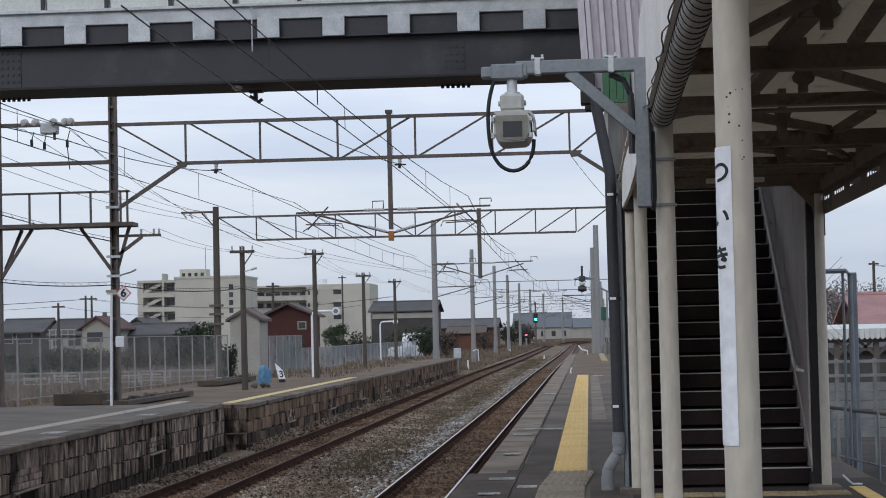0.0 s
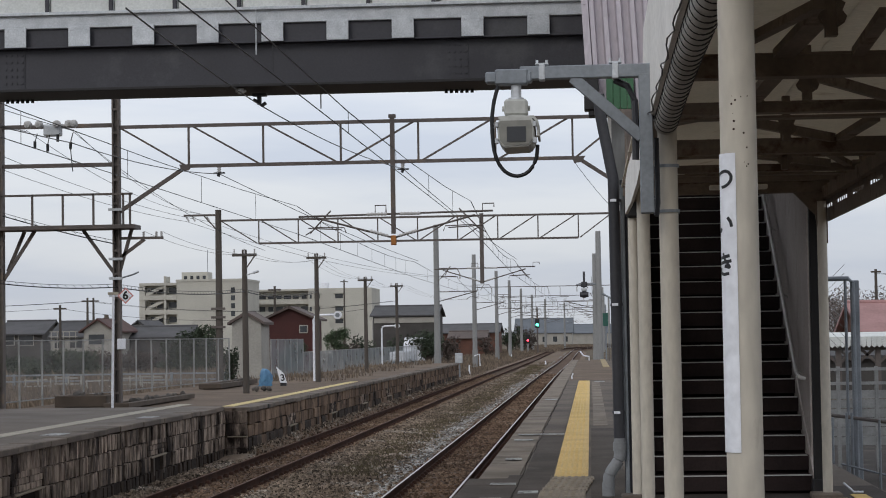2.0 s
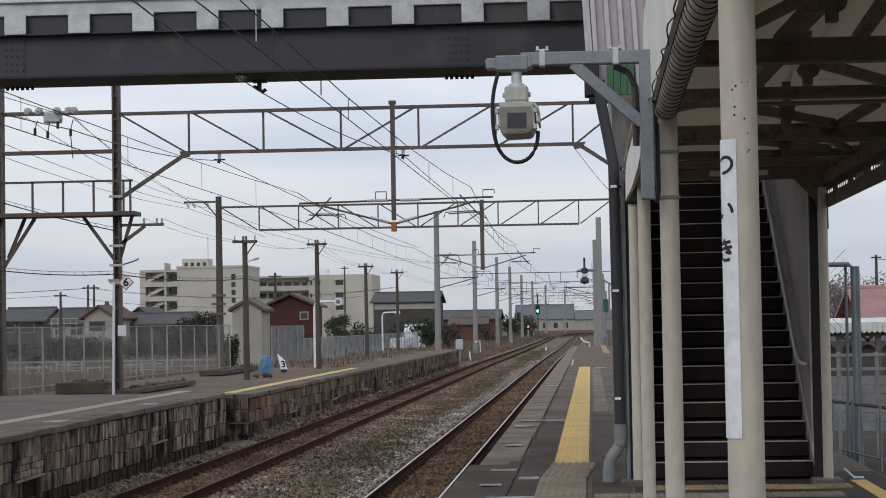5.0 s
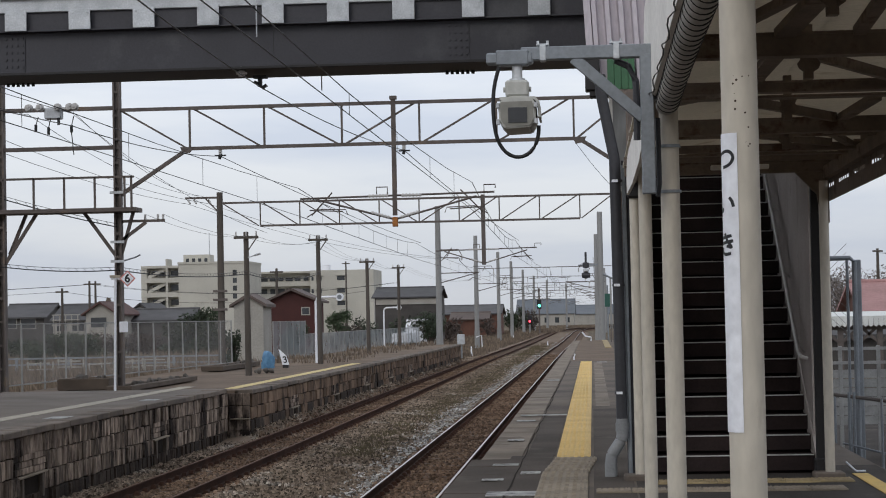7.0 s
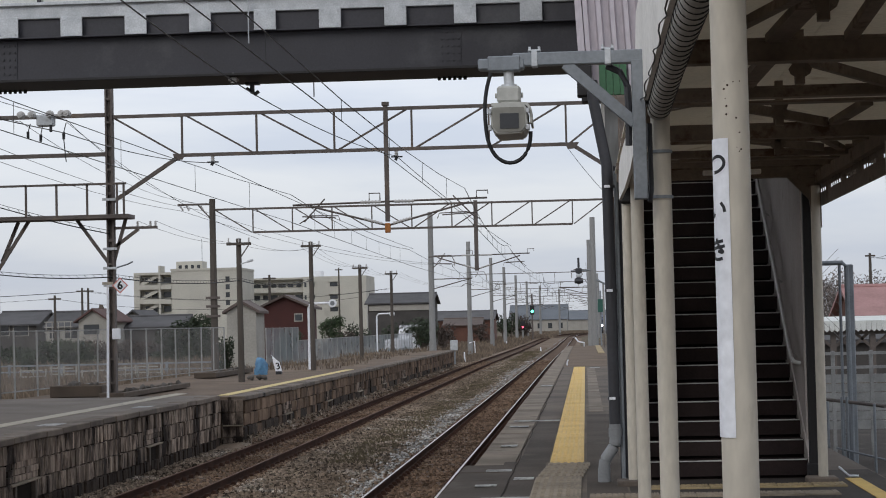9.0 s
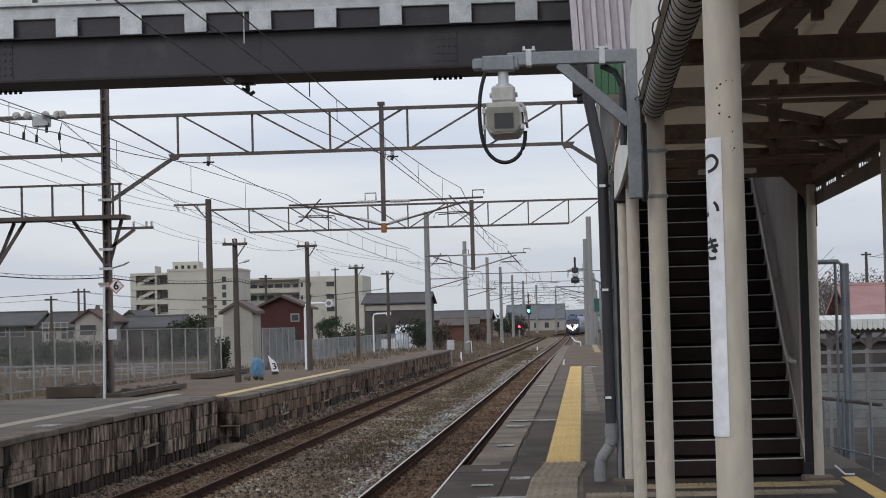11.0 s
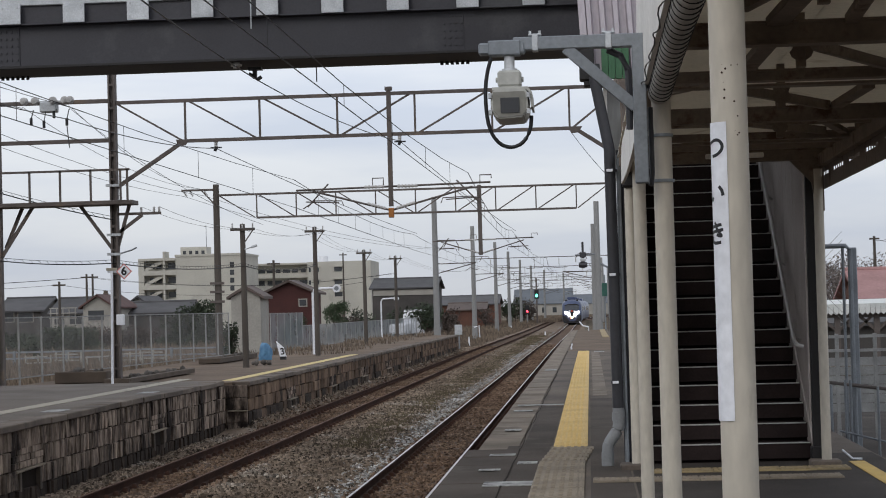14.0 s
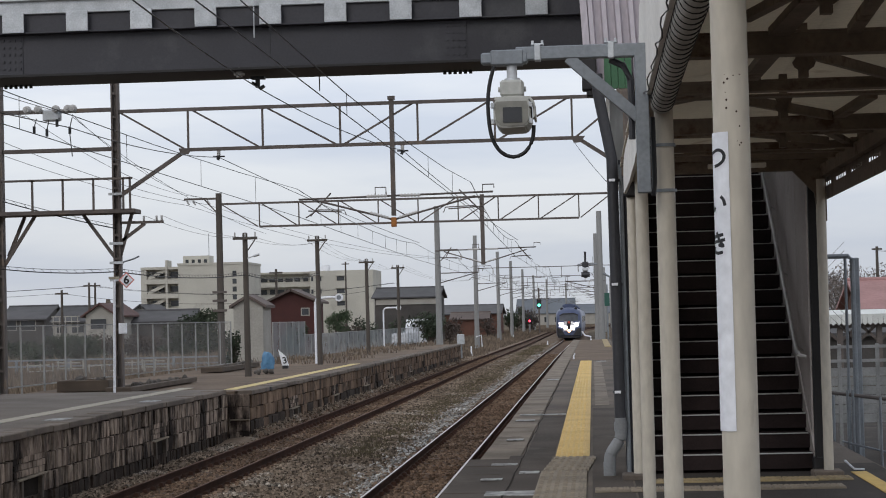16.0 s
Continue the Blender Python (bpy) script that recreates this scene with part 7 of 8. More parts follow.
def low_fence(x0, pz):
    """Low white rail fence across the field, in short leaning runs."""
    f = thing("low_rail_fence", "low broken white rail fence in the withered field", "fence", "low rail fences")
    y = 84
    for k in range(3):
        bm = B()
        bar(bm, (x0, y, -0.62 + 0.26 * k + pz), (x0 + 1.25 - 0.12 * k, y + 0.05, -0.6 + 0.26 * k + pz * 0.6), 0.05, 0.07)
        part("rail", bm, M["house_wall"], f, smooth=0)
    for x in (0.05, 0.6, 1.15):
        bm = B()
        box(bm, x0 + x - 0.03, x0 + x + 0.03, y + 0.03, y + 0.09, -0.95, -0.02 + pz, 0.004)
        part("post", bm, M["house_wall"], f, smooth=0)


def make_far_furniture():
    fence("tall grey wire-mesh fence along the far platform", (-14.75, 38), (-13.15, 71.5), 0.0, 1.58, 1.75, "mesh", "far platform fences")
    fence("tall grey wire-mesh fence beside the barn", (-13.0, 80), (-12.55, 86), -0.2, 1.72, 1.2, "mesh_dense", "far platform fences")
    fence("low grey-blue mesh fence along the far platform", (-12.6, 86.3), (-12.5, 142), -0.2, 1.15, 1.9, "mesh_dense", "far platform fences")
    fence("open wire-mesh fence past the far platform", (-12.5, 142.3), (-12.5, 163), -0.2, 1.15, 3.4, "mesh", "far platform fences")
    # low kerbed beds
    for x0, x1, y0, y1, h in ((-12.65, -11.4, 46.0, 47.6, 0.25), (-11.2, -10.6, 44.9, 52.5, 0.10), (-12.4, -11.7, 62, 69, 0.14)):
        k = thing("planting_bed", "low concrete-edged bed of bare soil and rubble", "planter")
        for a, b, c, d in ((x0, x1, y0, y0 + 0.14), (x0, x1, y1 - 0.14, y1), (x0, x0 + 0.14, y0 + 0.14, y1 - 0.14), (x1 - 0.14, x1, y0 + 0.14, y1 - 0.14)):
            bm = B()
            box(bm, a, b, c, d, -0.02, h, 0.012)
            part("kerb", bm, M["bed_kerb"], k, smooth=0)
        bm = B()
        box(bm, x0 + 0.14, x1 - 0.14, y0 + 0.14, y1 - 0.14, -0.02, h - 0.06)
        part("soil", bm, M["soil"], k, smooth=0)
        for j in range(9):
            bm = B()
            r = random.uniform(0.05, 0.1)
            bmesh.ops.create_icosphere(bm, subdivisions=1, radius=r, matrix=Matrix.Translation((random.uniform(x0 + 0.2, x1 - 0.2), random.uniform(y0 + 0.3, y1 - 0.3), h)))
            for v in bm.verts:
                v.co += Vector([random.uniform(-0.3, 0.3) * r for _ in range(3)])
            part("rubble_stone", bm, M["rubble"], k, smooth=0)
    # white lamp posts
    for x, y, z0, z1, arm in ((-10.25, 73, 0, 2.38, 0.85), (-12.15, 115, 0, 2.2, 0.85)):
        l = thing("lamp_post", "white platform lamp post with a bent arm", "lamp post", "lamp posts")
        bm = B()
        tube(bm, [(x, y, z0 - 0.1), (x, y, z1 - 0.15), (x + 0.05, y, z1 - 0.05), (x + 0.15, y, z1), (x + arm, y, z1 + 0.02)], 0.045, 8)
        part("post", bm, M["white_plate"], l)
        bm = B()
        tube(bm, [(x + arm + 0.05, y - 0.05, z1), (x + arm + 0.05, y + 0.09, z1)], 0.15, 16)
        head = part("lamp_head", bm, M["white_plate"], l)
        bm = B()
        tube(bm, [(x + arm + 0.05, y - 0.056, z1), (x + arm + 0.05, y - 0.045, z1)], 0.085, 14)
        part("lamp_glass", bm, M["galv_dark"], head, "grey lamp glass in a white rim")
    # tarpaulin heap, stop marker, odds and ends
    t = thing("tarpaulin_heap", "pale blue tarpaulin over a small heap", "tarpaulin")
    bm = B()
    bmesh.ops.create_icosphere(bm, subdivisions=3, radius=1, matrix=Matrix.Translation((-10.92, 66, 0.12)) @ Matrix.Diagonal((0.22, 0.3, 0.46, 1)))
    for v in bm.verts:
        v.co += Vector((noise.noise(v.co * 6), noise.noise(v.co * 6 + Vector((5, 0, 0))), noise.noise(v.co * 5 + Vector((0, 9, 0))))) * 0.09
    part("sheet", bm, M["tarp"], t)
    s = thing("stop_marker", "white wedge-shaped stop marker with the numeral three", "sign")
    y = 64
    bm = B()
    prism(bm, [(-10.23, 0.62), (-10.11, 0.10), (-9.89, 0.09), (-9.98, 0.39)], "y", y - 0.02, y + 0.02)
    part("plate", bm, M["white_plate"], s, smooth=0)
    bm = B()
    box(bm, -10.09, -9.91, y - 0.1, y + 0.1, 0.0, 0.10)
    part("foot", bm, M["black"], s, smooth=0)
    tc = bpy.data.curves.new("numeral", "FONT")
    tc.body, tc.size, tc.align_x, tc.align_y, tc.extrude, tc.offset = "3", 0.3, "CENTER", "CENTER", 0.001, 0.006
    tc.materials.append(M["ink"])
    o = new("numeral", tc)
    o.parent, o.matrix_basis = s, pose(-10.02, y - 0.03, 0.26, 90, -12, 0)
    for px, r in ((-10.03, 0.09), (-9.82, 0.08), (-9.66, 0.085), (-10.14, 0.06)):
        bm = B()
        bmesh.ops.create_icosphere(bm, subdivisions=2, radius=r, matrix=Matrix.Translation((px, 59, r * 0.5)))
        for v in bm.verts:
            v.co += Vector((noise.noise(v.co * 9), noise.noise(v.co * 8), noise.noise(v.co * 7))) * r * 0.5
        tagged(part("rubble_heap", bm, M["rubble"]), "grey rubble lying on the far platform", "rubble", kind="stuff")
    m = thing("relay_box", "pale grey trackside box on a post", "equipment box")
    bm = B()
    box(bm, -8.30, -7.85, 121, 121.3, -0.10, 0.52, 0.03)
    part("case", bm, M["galv"], m)
    bm = B()
    box(bm, -8.16, -7.99, 121.1, 121.2, -0.95, -0.10)
    part("leg", bm, M["galv_dark"], m)
    for x, d, h, lab in ((-8.6, 140, 0.95, "white bottle-shaped track marker"), (-9.6, 240, 0.7, "white bottle-shaped track marker"), (-4.34, 190, 0.45, "small pale trackside marker")):
        bm = B()
        z = -1.25
        tube(bm, [(x, d, z), (x, d, z + 0.1), (x, d, z + h * 0.6), (x, d, z + h * 0.8)], 0.085, 10, r1=0.04)
        tagged(part("track_marker", bm, M["white_plate"]), lab, "marker")
    z = thing("point_lever", "white-painted bent lever frame beside a mast", "lever")
    bm = B()
    x = -8.61
    tube(bm, [(x - 0.22, 150, 0.05), (x + 0.18, 150, 0.18), (x + 0.22, 150, -0.7)], 0.05, 8)
    part("frame", bm, M["white_plate"], z)
    # signals
    for name, x, y, zl, m, lab in (("railway_signal", -7.9, 296, 3.15, "lamp_green", "black railway signal showing a green light"), ("crossing_signal", -9.35, 296, 0.85, "lamp_red", "small trackside signal showing a red light")):
        g = thing(name, lab, "signal")
        bm = B()
        tube(bm, [(x, y, -1), (x, y, zl + (2.6 if m == "lamp_green" else 0.4))], 0.12, 8)
        part("mast", bm, M["pole" if m != "lamp_green" else "frame_brown"], g)
        bm = B()
        box(bm, x - 0.33, x + 0.33, y - 0.15, y + 0.1, zl - 0.5, zl + 0.9, 0.08)
        part("backboard", bm, M["black"], g)
        bm = B()
        tube(bm, [(x, y - 0.15, zl), (x, y - 0.25, zl)], 0.21 if m == "lamp_green" else 0.16, 12)
        part("lens", bm, M[m], g, "lit lens")
    # back of a signal hanging on the right-hand mast arm
    g = thing("signal_back", "dark round signal housing seen from behind on a mast arm", "signal")
    y = 126
    xs, zs = -0.35, 4.09
    bm = B()
    tube(bm, [(xs, y - 0.2, zs), (xs, y + 0.35, zs)], 0.23, 16)
    tube(bm, [(xs - 0.27, y - 0.12, zs - 0.02), (xs + 0.27, y - 0.12, zs - 0.02)], 0.17, 10)
    part("housing", bm, M["dark_steel"], g)
    bm = B()
    box(bm, xs - 0.19, xs + 0.19, y - 0.25, y + 0.1, zs + 0.2, zs + 0.42, 0.05)
    part("cap", bm, M["galv"], g, "pale cap of the housing")
    bm = B()
    box(bm, xs - 0.2, xs + 0.2, y - 0.2, y + 0.1, zs + 0.45, zs + 0.8, 0.05)
    tube(bm, [(xs, y, zs + 0.3), (xs, y, zs + 1.45)], 0.07, 8)
    part("mount", bm, M["dark_steel"], g)
    bm = B()
    tube(bm, [(xs - 0.5, y, zs + 0.62), (0.45, y, zs + 0.66)], 0.05, 8)
    tube(bm, [(0.42, y, zs + 0.2), (1.6, y, zs - 0.4)], 0.06, 8)
    part("arm", bm, M["galv_dark"], g)


make_background()
make_far_furniture()


# ---- the street side, past the stair ----


def make_street_side():
    g = thing("wire_gate", "galvanised pipe gate with wire mesh beside the stair", "gate")
    y = 24.0
    xa, xb, zt = 2.86 - 0.3, 3.14, 2.11
    bm = B()
    tube(bm, [(xa, y, zt + 0.02), (xb - 0.05, y, zt + 0.02), (xb, y, zt - 0.03), (xb, y, -0.9)], 0.03, 10)
    part("outer_pipe", bm, M["galv_dark"], g)
    bm = B()
    box(bm, xb - 0.005, xb + 0.085, y + 0.03, y + 0.1, -0.9, zt, 0.01)
    part("square_post", bm, M["galv_dark"], g)
    bm = B()
    tube(bm, [(xb - 0.085, y, zt), (xb - 0.085, y, -0.9)], 0.018, 8)
    part("inner_pipe", bm, M["galv_dark"], g)
    for k in range(14):
        for s in (-1, 1):
            bm = B()
            z = zt - 0.1 * k
            a, b = (xa, z), (xb - 0.09, z - s * (xb - 0.09 - xa))
            tube(bm, [(a[0], y, a[1] if s > 0 else a[1] - 0.3), (b[0], y, b[1] if s > 0 else b[1] - 0.3)], 0.0025, 4)
            if k < 5:
                part("mesh_strand", bm, M["fence_post"], g)
            else:
                bm.free()
    f = thing("street_fence", "white slatted steel fence beyond the platform", "fence")
    y = 33.0
    for k in range(7):
        bm = B()
        x = 4.05 + 0.62 * k
        box(bm, x - 0.03, x + 0.03, y - 0.03, y + 0.03, -0.9, 0.92, 0.005)
        part("post", bm, M["fence_post"], f, smooth=0)
    for z, h in ((0.85, 0.05), (0.62, 0.05)):
        bm = B()
        box(bm, 3.6, 8.4, y - 0.05, y - 0.03, z, z + h)
        part("rail", bm, M["fence_post"], f, smooth=0)
    for k in range(6):
        bm = B()
        z = 0.53 - 0.152 * k
        box(bm, 3.6, 8.4, y - 0.02, y, z - 0.14, z)
        part("slat", bm, M["fence_post"], f, smooth=0)
    h = thing("brown_handrail", "dark brown steel handrail with posts", "handrail")
    y = 23.0
    bm = B()
    tube(bm, [(2.70 - 0.1, y + 2, 0.51), (3.40, y, 0.45)], 0.022, 8)
    part("rail", bm, M["frame_brown"], h)
    for px in (2.84, 3.13):
        bm = B()
        tube(bm, [(px, y + 0.8, 0.48), (px, y + 0.8, -0.9)], 0.02, 8)
        part("post", bm, M["galv_dark"], h)
    bm = B()
    tube(bm, [(2.31, 18.6, 0.10), (2.40, 18.6, 0.016), (2.49, 18.6, 0.014)], 0.010, 8)
    tagged(part("floor_pipe", bm, M["white_plate"]), "thin white pipe bent to the platform floor", "pipe")
    # path beyond the platform, with thin posts and slanting pipe rails
    bm = B()
    box(bm, 2.85, 9.5, 17.5, 57, -1.2, -0.84)
    tagged(part("side_path", bm, M["shade_and_path_asphalt"], smooth=0), "dark asphalt path beyond the platform", "path", kind="structure")
    s = thing("pipe_railing", "thin grey pipe railing beside the path", "railing")
    for x, ya, top in ((2.96, 23.4, 0.55), (3.02, 23.4, 0.55), (3.22, 22.6, 0.5), (3.46, 22.6, 0.5)):
        bm = B()
        tube(bm, [(x, ya, -0.85), (x, ya, top)], 0.016, 8)
        part("post", bm, M["galv_dark"], s)
    for za, zb in ((-0.05, -0.2), (-0.5, -0.62)):
        bm = B()
        tube(bm, [(2.9, 23.5, za), (3.6, 22.5, zb)], 0.013, 8)
        part("rail", bm, M["galv_dark"], s)
    # shelter roof with scalloped fascia
    r = thing("shelter", "platform shelter with pale scalloped roof edge on brown posts", "shelter")
    y = 58
    z0, z1 = 1.14, 1.45
    bm = B()
    prism(bm, [(y, z0 + 0.12), (y + 6, z1 - 0.06), (y + 6, z1 + 0.02), (y, z0 + 0.2)], "x", 6.6, 14)
    part("roof", bm, M["cream_panel"], r, smooth=0)
    for k in range(50):
        bm = B()
        x = 6.6 + 0.15 * k
        prism(bm, [(x, z0 + 0.2), (x + 0.14, z0 + 0.2), (x + 0.14, z0 - 0.06), (x + 0.07, z0 - 0.12), (x, z0 - 0.06)], "y", y - 0.03, y)
        part("scallop", bm, M["cream_panel"], r, smooth=0)
    bm = B()
    box(bm, 6.6, 14, y + 0.2, y + 0.4, z0 - 0.2, z0 + 0.05)
    part("beam", bm, M["frame_brown"], r, smooth=0)
    for px in (7.18, 7.70, 8.31):
        bm = B()
        box(bm, px - 0.08, px + 0.08, y + 0.22, y + 0.38, -0.9, z0 - 0.1)
        bar(bm, (px - 0.5, y + 0.3, z0 - 0.15), (px, y + 0.3, z0 - 0.6), 0.08, 0.08)
        bar(bm, (px + 0.5, y + 0.3, z0 - 0.15), (px, y + 0.3, z0 - 0.6), 0.08, 0.08)
        part("post", bm, M["frame_brown"], r, smooth=0)
    gable_house("house with faded red roof beyond the shelter", 12.99, 15.76, 95, 104, -1, 1.42, 2.73, "brown_wall", "pink_roof", windows=[])
    gable_house("low dark building behind the shelter", 8.6, 14, 75, 82, -1, 0.5, 1.1, "grey_wall", "slate")
    for x, d in ((16.74, 135), (18.08, 140), (17.46, 130), (21.09, 150), (20.48, 140), (17.87, 150), (16.08, 140)):
        make_tree("bare_tree", x, d, -0.9, 2.0, 2.0, "far_twig", 2300, 0.085, "leafless brown winter tree", "tree", trunk=1.0)
    u = thing("street_pole", "slim distant street pole with cross-arms", "utility pole")
    xx = 17.10
    bm = B()
    tube(bm, [(xx, 120, -0.9), (xx, 120, 5.19)], 0.12, 8, r1=0.08)
    box(bm, xx - 0.3, xx + 0.3, 119.9, 120.0, 4.98, 4.98 + 0.1)
    part("shaft", bm, M["wood_pole"], u)
    for z in (4.95,):
        make_wire("street_wire", sag((13, 80, z - 0.4), (xx, 120, z), 0.3) + sag((xx, 120, z), (40, 150, z), 0.5)[1:], 0.012, "thin street wire on poles")
    for x, d, zt in ((-43.76, 170, 5.4), (-44.5, 175, 5.5), (-40.76, 150, 4.42), (-24.04, 150, 5.6), (-31.77, 255, 9.18)):
        t = thing("street_pole", "slim distant street pole with cross-arms", "utility pole")
        bm = B()
        tube(bm, [(x, d, -0.9), (x, d, zt)], 0.14, 8, r1=0.09)
        part("shaft", bm, M["wood_pole"], t)
        bm = B()
        box(bm, x - 0.5, x + 0.5, d - 0.1, d, zt - 0.35, zt - 0.22)
        part("cross_arm", bm, M["wood_pole"], t, smooth=0)
    for x, z, d in ((-40.76, 4.15, 149.95), (-43.76, 5.1, 169.95), (-44.5, 5.2, 174.95)):
        make_wire("street_wire", sag((-85, d, z), (x, d, z), 0.5) + sag((x, d, z), (-17, d, z - 0.4), 0.9)[1:], 0.014, "thin street wire on poles")
    # guard rail in the field, car and yellow kerb far off
    k = thing("guard_rail", "white guard rail across the empty field", "guard rail")
    for j in range(8):
        bm = B()
        box(bm, -36 + 2.6 * j, -35.88 + 2.6 * j, 95, 95.1, -0.9, 0.0)
        part("post", bm, M["galv_dark"], k, smooth=0)
    for z in (-0.1, -0.4):
        bm = B()
        box(bm, -36.4, -17.5, 94.95, 95.0, z, z + 0.08)
        part("rail", bm, M["galv_dark"], k, smooth=0)
    c = thing("parked_truck", "small white truck parked beyond the low fence", "truck")
    x, y = -15.30, 168
    bm = B()
    prism(bm, [(-2.0, 0.4), (1.7, 0.4), (1.75, 1.5), (1.5, 2.2), (1.25, 2.4), (0.2, 2.42), (0.05, 1.3), (-2.0, 1.2)], "y", -0.8, 0.8)
    bmesh.ops.bevel(bm, geom=list(bm.edges), offset=0.06, segments=2, affect="EDGES")
    body = part("body", bm, M["white_plate"], c)
    bm = B()
    prism(bm, [(0.4, 1.5), (1.55, 1.5), (1.35, 2.15), (0.4, 2.2)], "y", -0.82, 0.82)
    glass = part("window", bm, M["window"], c)
    tyres = []
    for wx in (-1.25, 1.25):
        for wy in (-0.75, 0.75):
            bm = B()
            tube(bm, [(wx, wy - 0.1, 0.31), (wx, wy + 0.1, 0.31)], 0.31, 14)
            tyres.append(part("wheel", bm, M["black"], c))
    c.matrix_basis = pose(x, y, -0.88, 0, 0, 60)
    bm = B()
    box(bm, 0.55, 0.85, 92, 120, -0.004, 0.03)
    tagged(part("yellow_kerb", bm, M["tan_yellow"], smooth=0), "worn yellow painted kerb along the platform back", "kerb")
    f = thing("dark_railing", "short dark railing at the platform end", "railing")
    for j in range(6):
        bm = B()
        box(bm, 1.0 + 0.16 * j, 1.06 + 0.16 * j, 112, 112.06, 0, 1.0)
        part("bar", bm, M["frame_brown"], f, smooth=0)
    p = thing("platform_marker", "small white marker bracket at the platform end", "marker")
    bm = B()
    tube(bm, [(-0.64, 118, 0.55), (-0.45, 118, 0.3), (-0.11, 118, 0.22), (-0.11, 118, 0.0)], 0.045, 8)
    part("bracket", bm, M["white_plate"], p)
    p = thing("platform_marker", "small white marker standing on the platform edge", "marker")
    bm = B()
    tube(bm, [(-0.66, 68, 0.0), (-0.66, 68, 0.1)], 0.03, 8)
    tube(bm, [(-0.66, 68, 0.1), (-0.62, 68, 0.2)], 0.022, 8)
    part("stub", bm, M["white_plate"], p)
    bm = B()
    tube(bm, [(-3.22, 23, -1.45), (-3.21, 23, -0.95)], 0.018, 8)
    tagged(part("track_peg", bm, M["rail_side"]), "rusty iron peg standing in the ballast", "peg")


def make_green_board():
    g = thing("green_board", "green lineside board on a slim post", "sign")
    bm = B()
    box(bm, 0.84, 1.18, 132, 132.05, 2.08, 2.95, 0.01)
    part("board", bm, M["green_board"], g, smooth=0)
    bm = B()
    tube(bm, [(1.03, 132.1, -1.0), (1.03, 132.1, 3.51)], 0.05, 8)
    part("post", bm, M["galv_dark"], g)


M["green_board"] = mat("sea_green_board", (0.03, 0.11, 0.085), (0.025, 0.09, 0.07), 2, 20, 0.6)
make_street_side()
make_green_board()


# ---- the train ----
M.update(
    train_blue=mat("blue_grey_train_paint", (0.085, 0.105, 0.18), (0.07, 0.088, 0.155), 1.5, 20, 0.35, 0.3, bump=0, own=True),
    train_dark=mat("dark_train_underframe", (0.03, 0.03, 0.034), None, 2, 20, 0.7, bump=0, own=True),
    train_white=mat("white_nose_and_glare", (0.74, 0.74, 0.77), (0.68, 0.68, 0.72), 2, 20, 0.4, bump=0, own=True),
    # glass grey is raised to stand for the sky's reflection
    train_glass=mat("dark_windscreen", (0.12, 0.13, 0.15), None, 2, 20, 0.12, bump=0, own=True, spec=0.6),
    train_red=mat("red_orange_train_trim", (0.55, 0.08, 0.05), None, 2, 20, 0.5, bump=0, own=True),
    headlight=mat("lit_headlight", (0.9, 0.9, 0.9), None, 2, 20, 0.3, bump=0, own=True, glow=(1.0, 0.95, 0.92, 16.0)),
    headlight_low=mat("lit_low_headlight", (0.9, 0.85, 0.8), None, 2, 20, 0.3, bump=0, own=True, glow=(1.0, 0.42, 0.16, 9.0)),
)


def car_section(w, h0, h1, crown_r):
    """Half-round-shouldered body outline, bottom left round to bottom right."""
    pts = [(-w * 0.94, h0), (-w, h0 + 0.5), (-w * 0.99, h1 - crown_r)]
    for k in range(1, 6):
        a = math.pi - k * math.pi / 6
        pts.append((w * 0.98 * math.cos(a) * (1 if abs(math.cos(a)) > 0.7 else 1), h1 - crown_r + crown_r * math.sin(a)))
    return pts + [(w * 0.99, h1 - crown_r), (w, h0 + 0.5), (w * 0.94, h0)]


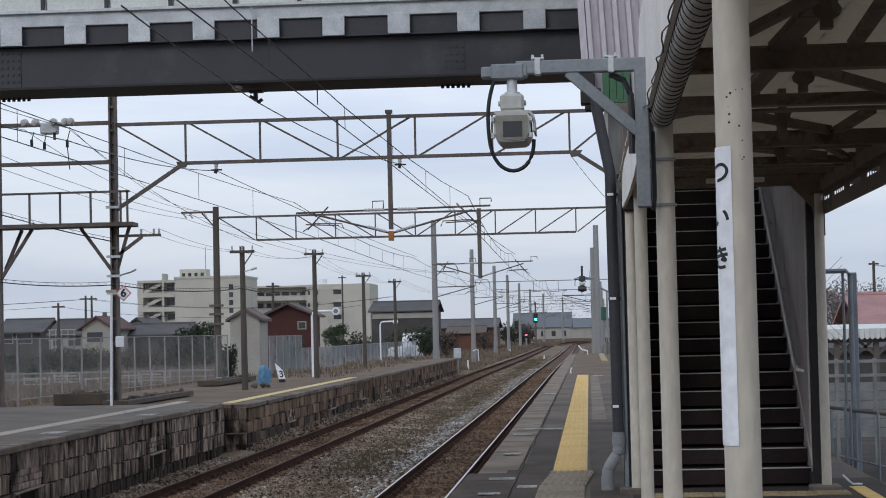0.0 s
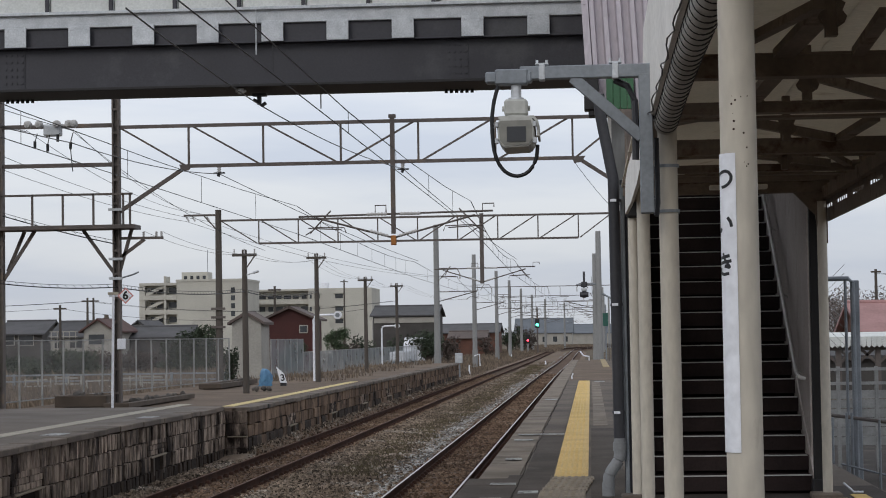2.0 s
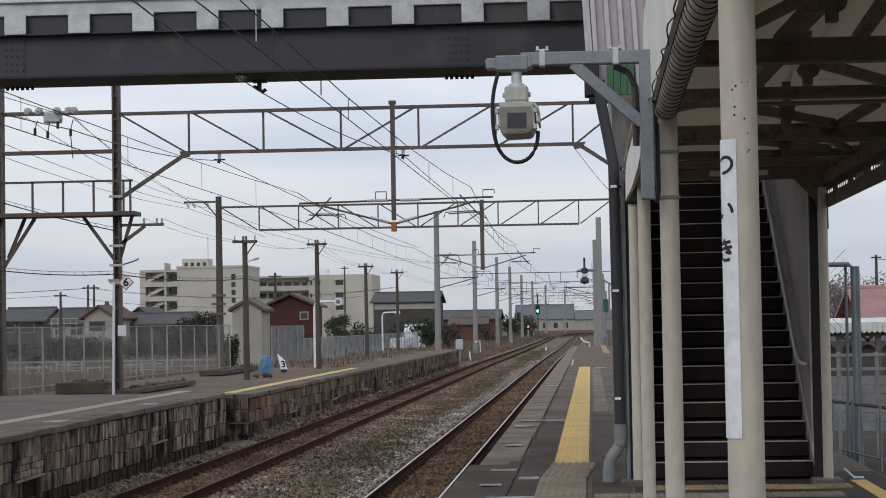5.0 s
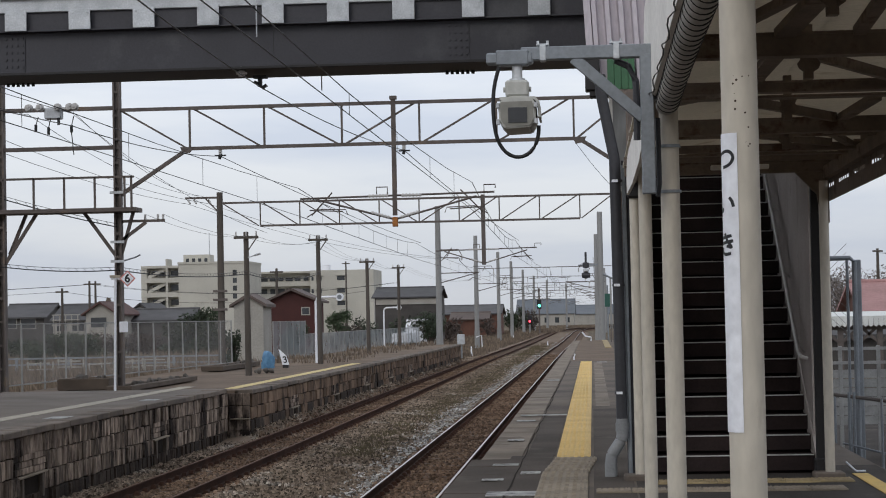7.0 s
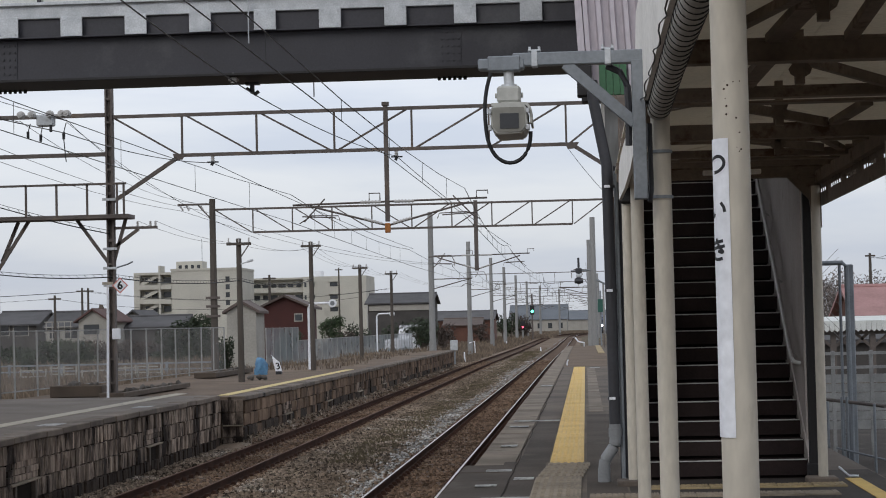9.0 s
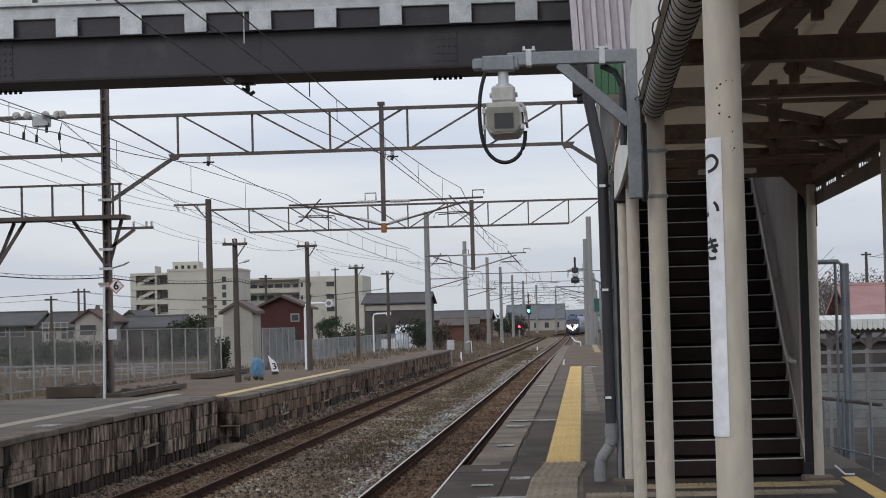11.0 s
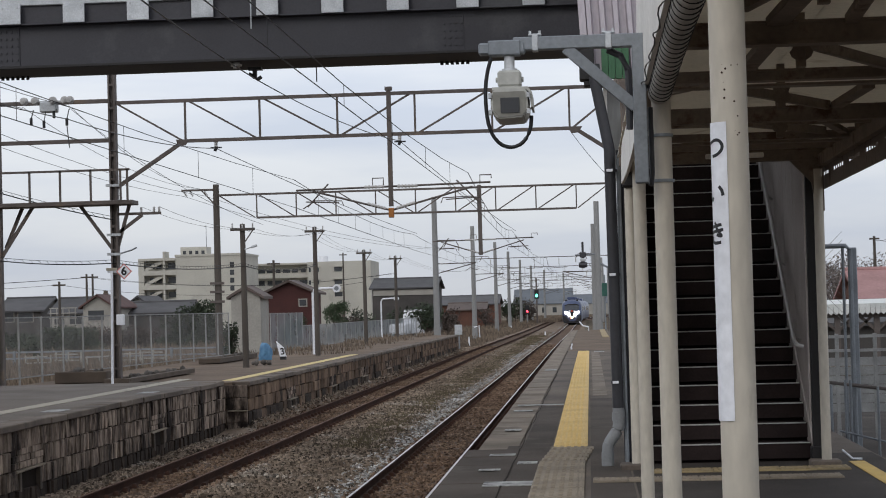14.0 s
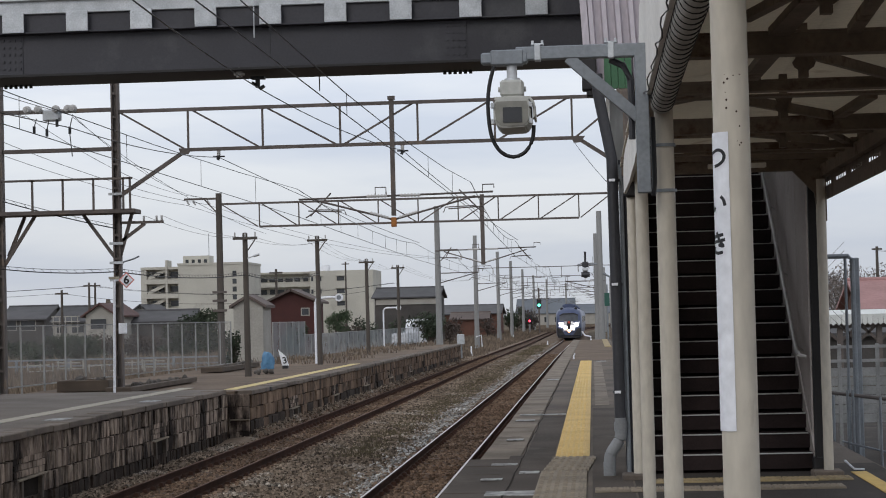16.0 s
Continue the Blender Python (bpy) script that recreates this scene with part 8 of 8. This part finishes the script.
def train_car(name, label, front):
    """A car 20 m long, its front at y = 0 facing -y, rail tops at z = 0."""
    c = thing(name, label, "train car", "train cars")
    bm = B()
    # stations: y, width factor, roof height, floor height
    if front:
        st = [(0.0, 0.80, 2.95, 0.45), (0.12, 0.88, 3.12, 0.38), (0.45, 0.95, 3.34, 0.34), (1.0, 0.99, 3.5, 0.34), (2.3, 1.0, 3.57, 0.34), (3.2, 1.0, 3.58, 0.34), (20.2, 1.0, 3.58, 0.34)]
    else:
        st = [(0.0, 0.98, 3.55, 0.34), (0.15, 1.0, 3.58, 0.34), (20.2, 1.0, 3.58, 0.34)]
    prev = None
    for y, f, h1, h0 in st:
        ring = [bm.verts.new((x, y, z)) for x, z in car_section(1.43 * f, h0, h1, min(0.75, (h1 - h0) * 0.4))]
        if prev:
            n = len(ring)
            for j in range(n):
                bm.faces.new((prev[j], prev[(j + 1) % n], ring[(j + 1) % n], ring[j]))
        else:
            bm.faces.new(ring[::-1])
        prev = ring
    bm.faces.new(prev)
    part("body", bm, M["train_blue"], c)
    bm = B()
    box(bm, -1.2, 1.2, 0.9 if front else 0.1, 20.1, 0.12, 0.36, 0.05)
    part("underframe", bm, M["train_dark"], c)
    for y in (3.6, 16.6):
        bm = B()
        for s in (-1, 1):
            for d in (-1.05, 1.05):
                tube(bm, [(s * 0.5, y + d, 0.43), (s * 0.63, y + d, 0.43)], 0.43, 16)
        box(bm, -1.0, 1.0, y - 1.5, y + 1.5, 0.3, 0.55)
        part("bogie", bm, M["train_dark"], c)
    for s in (-1, 1):
        for k in range(7):
            bm = B()
            y = 4.2 + 2.15 * k
            box(bm, s * 1.40, s * 1.437, y, y + 1.7, 1.75, 2.55, 0.01)
            part("side_window", bm, M["train_glass"], c, smooth=0)
    bm = B()
    box(bm, -0.75, 0.75, 6, 9.5, 3.5, 3.85, 0.1)
    part("roof_unit", bm, M["train_blue"], c)
    if front:
        bm = B()
        prism(bm, [(-0.95, 2.0), (0.95, 2.0), (1.03, 2.4), (0.9, 2.68), (0.5, 2.82), (-0.5, 2.82), (-0.9, 2.68), (-1.03, 2.4)], "y", -0.05, 0.3)
        part("windscreen", bm, M["train_glass"], c, "dark sloping windscreen")
        bm = B()
        prism(bm, [(-0.5, 3.34), (0.5, 3.34), (0.62, 3.62), (0.45, 3.85), (-0.45, 3.85), (-0.62, 3.62)], "y", 1.4, 4.2)
        bmesh.ops.bevel(bm, geom=list(bm.edges), offset=0.06, segments=2, affect="EDGES")
        part("roof_dome", bm, M["train_blue"], c)
        for s in (-1, 1):
            bm = B()
            box(bm, s * 0.62, s * 0.92, 0.7, 1.6, 3.2, 3.48, 0.06)
            part("roof_lamp_pod", bm, M["train_dark"], c, "dark pod on the roof's shoulder")
        # star-shaped points imitate the headlights' glare round the white nose
        bm = B()
        prism(bm, [(0, 0.72), (0.3, 0.98), (0.62, 0.85), (0.6, 1.2), (1.06, 1.4), (1.2, 1.92), (0.62, 1.82), (0.3, 1.98), (0, 1.7), (-0.3, 1.98), (-0.62, 1.82), (-1.2, 1.92), (-1.06, 1.4), (-0.6, 1.2), (-0.62, 0.85), (-0.3, 0.98)], "y", -0.12, 0.3)
        for v in bm.verts:
            v.co.y += 0.1 * abs(v.co.x) ** 1.5
        part("nose_cowl", bm, M["train_white"], c, "white nose, its star outline standing for headlight glare")
        for s in (-1, 1):
            bm = B()
            tube(bm, [(s * 0.82, -0.16, 1.62), (s * 0.82, 0.3, 1.62)], 0.17, 16)
            part("headlight", bm, M["headlight"], c, "lit white headlight")
            bm = B()
            tube(bm, [(s * 0.42, -0.2, 1.28), (s * 0.42, 0.2, 1.28)], 0.14, 14)
            part("headlight", bm, M["headlight"], c, "lit white headlight")
            bm = B()
            tube(bm, [(s * 0.98, -0.1, 0.98), (s * 0.98, 0.3, 0.98)], 0.19, 14)
            part("lamp_recess", bm, M["train_dark"], c, "dark round recess below the headlight")
            bm = B()
            prism(bm, [(s * 0.42, 0.42), (s * 1.3, 0.45), (s * 1.3, 1.25), (s * 0.95, 1.2), (s * 0.68, 0.82)][::s], "y", -0.04, 0.3)
            part("corner_panel", bm, M["train_dark"], c, "black lower corner panel", smooth=0)
        bm = B()
        prism(bm, [(-0.16, 1.98), (0.16, 1.98), (0.24, 1.7), (0.13, 1.35), (0.2, 1.05), (0, 0.85), (-0.2, 1.05), (-0.13, 1.35), (-0.24, 1.7)], "y", -0.17, 0.1)
        part("centre_panel", bm, M["train_dark"], c, "dark centre panel of the nose", smooth=0)
        bm = B()
        box(bm, -0.13, 0.13, -0.2, 0.1, 1.72, 1.96, 0.03)
        part("emblem", bm, M["train_red"], c)
        for s in (-1, 1):
            bm = B()
            prism(bm, [(s * 0.3, 1.98), (s * 0.62, 1.84), (s * 0.72, 1.98), (s * 0.5, 2.02)][::s], "y", -0.15, 0.1)
            part("brow_panel", bm, M["train_blue"], c, smooth=0)
        bm = B()
        prism(bm, [(-1.05, 2.66), (-0.6, 2.86), (0.6, 2.86), (1.05, 2.66), (0.98, 2.56), (0.55, 2.72), (-0.55, 2.72), (-0.98, 2.56)], "y", -0.09, 0.2)
        part("windscreen_visor", bm, M["train_dark"], c, "dark band over the windscreen", smooth=0)
        bm = B()
        tube(bm, [(0, -0.2, 0.93), (0, 0.1, 0.93)], 0.16, 12)
        part("low_lamp", bm, M["headlight_low"], c, "lit warm low lamp")
        bm = B()
        prism(bm, [(-1.2, 0.15), (1.2, 0.15), (1.3, 0.7), (0.5, 0.5), (-0.5, 0.5), (-1.3, 0.7)], "y", 0.1, 0.6)
        part("skirt", bm, M["train_dark"], c)
    else:
        bm = B()
        box(bm, -1.1, 1.1, -0.45, 0.05, 0.9, 3.3, 0.05)
        part("gangway", bm, M["train_dark"], c)
    return c


train = [train_car("train_car", "blue express train front car with lit headlights" if k == 0 else "blue express train car with dark windows", k == 0) for k in range(5)]


def car_pose(s):
    x, y, _ = bend(s)
    u, v, _ = bend(s + 20)
    return pose(x, y, RAIL_Z, 0, 0, -math.degrees(math.atan2(u - x, v - y)))


def motions():
    for k, c in enumerate(train):
        walk(c, [(0.5 * i, car_pose(217 + 32.5 * (16 - 0.5 * i) + 20.5 * k)) for i in range(33)])


motions()
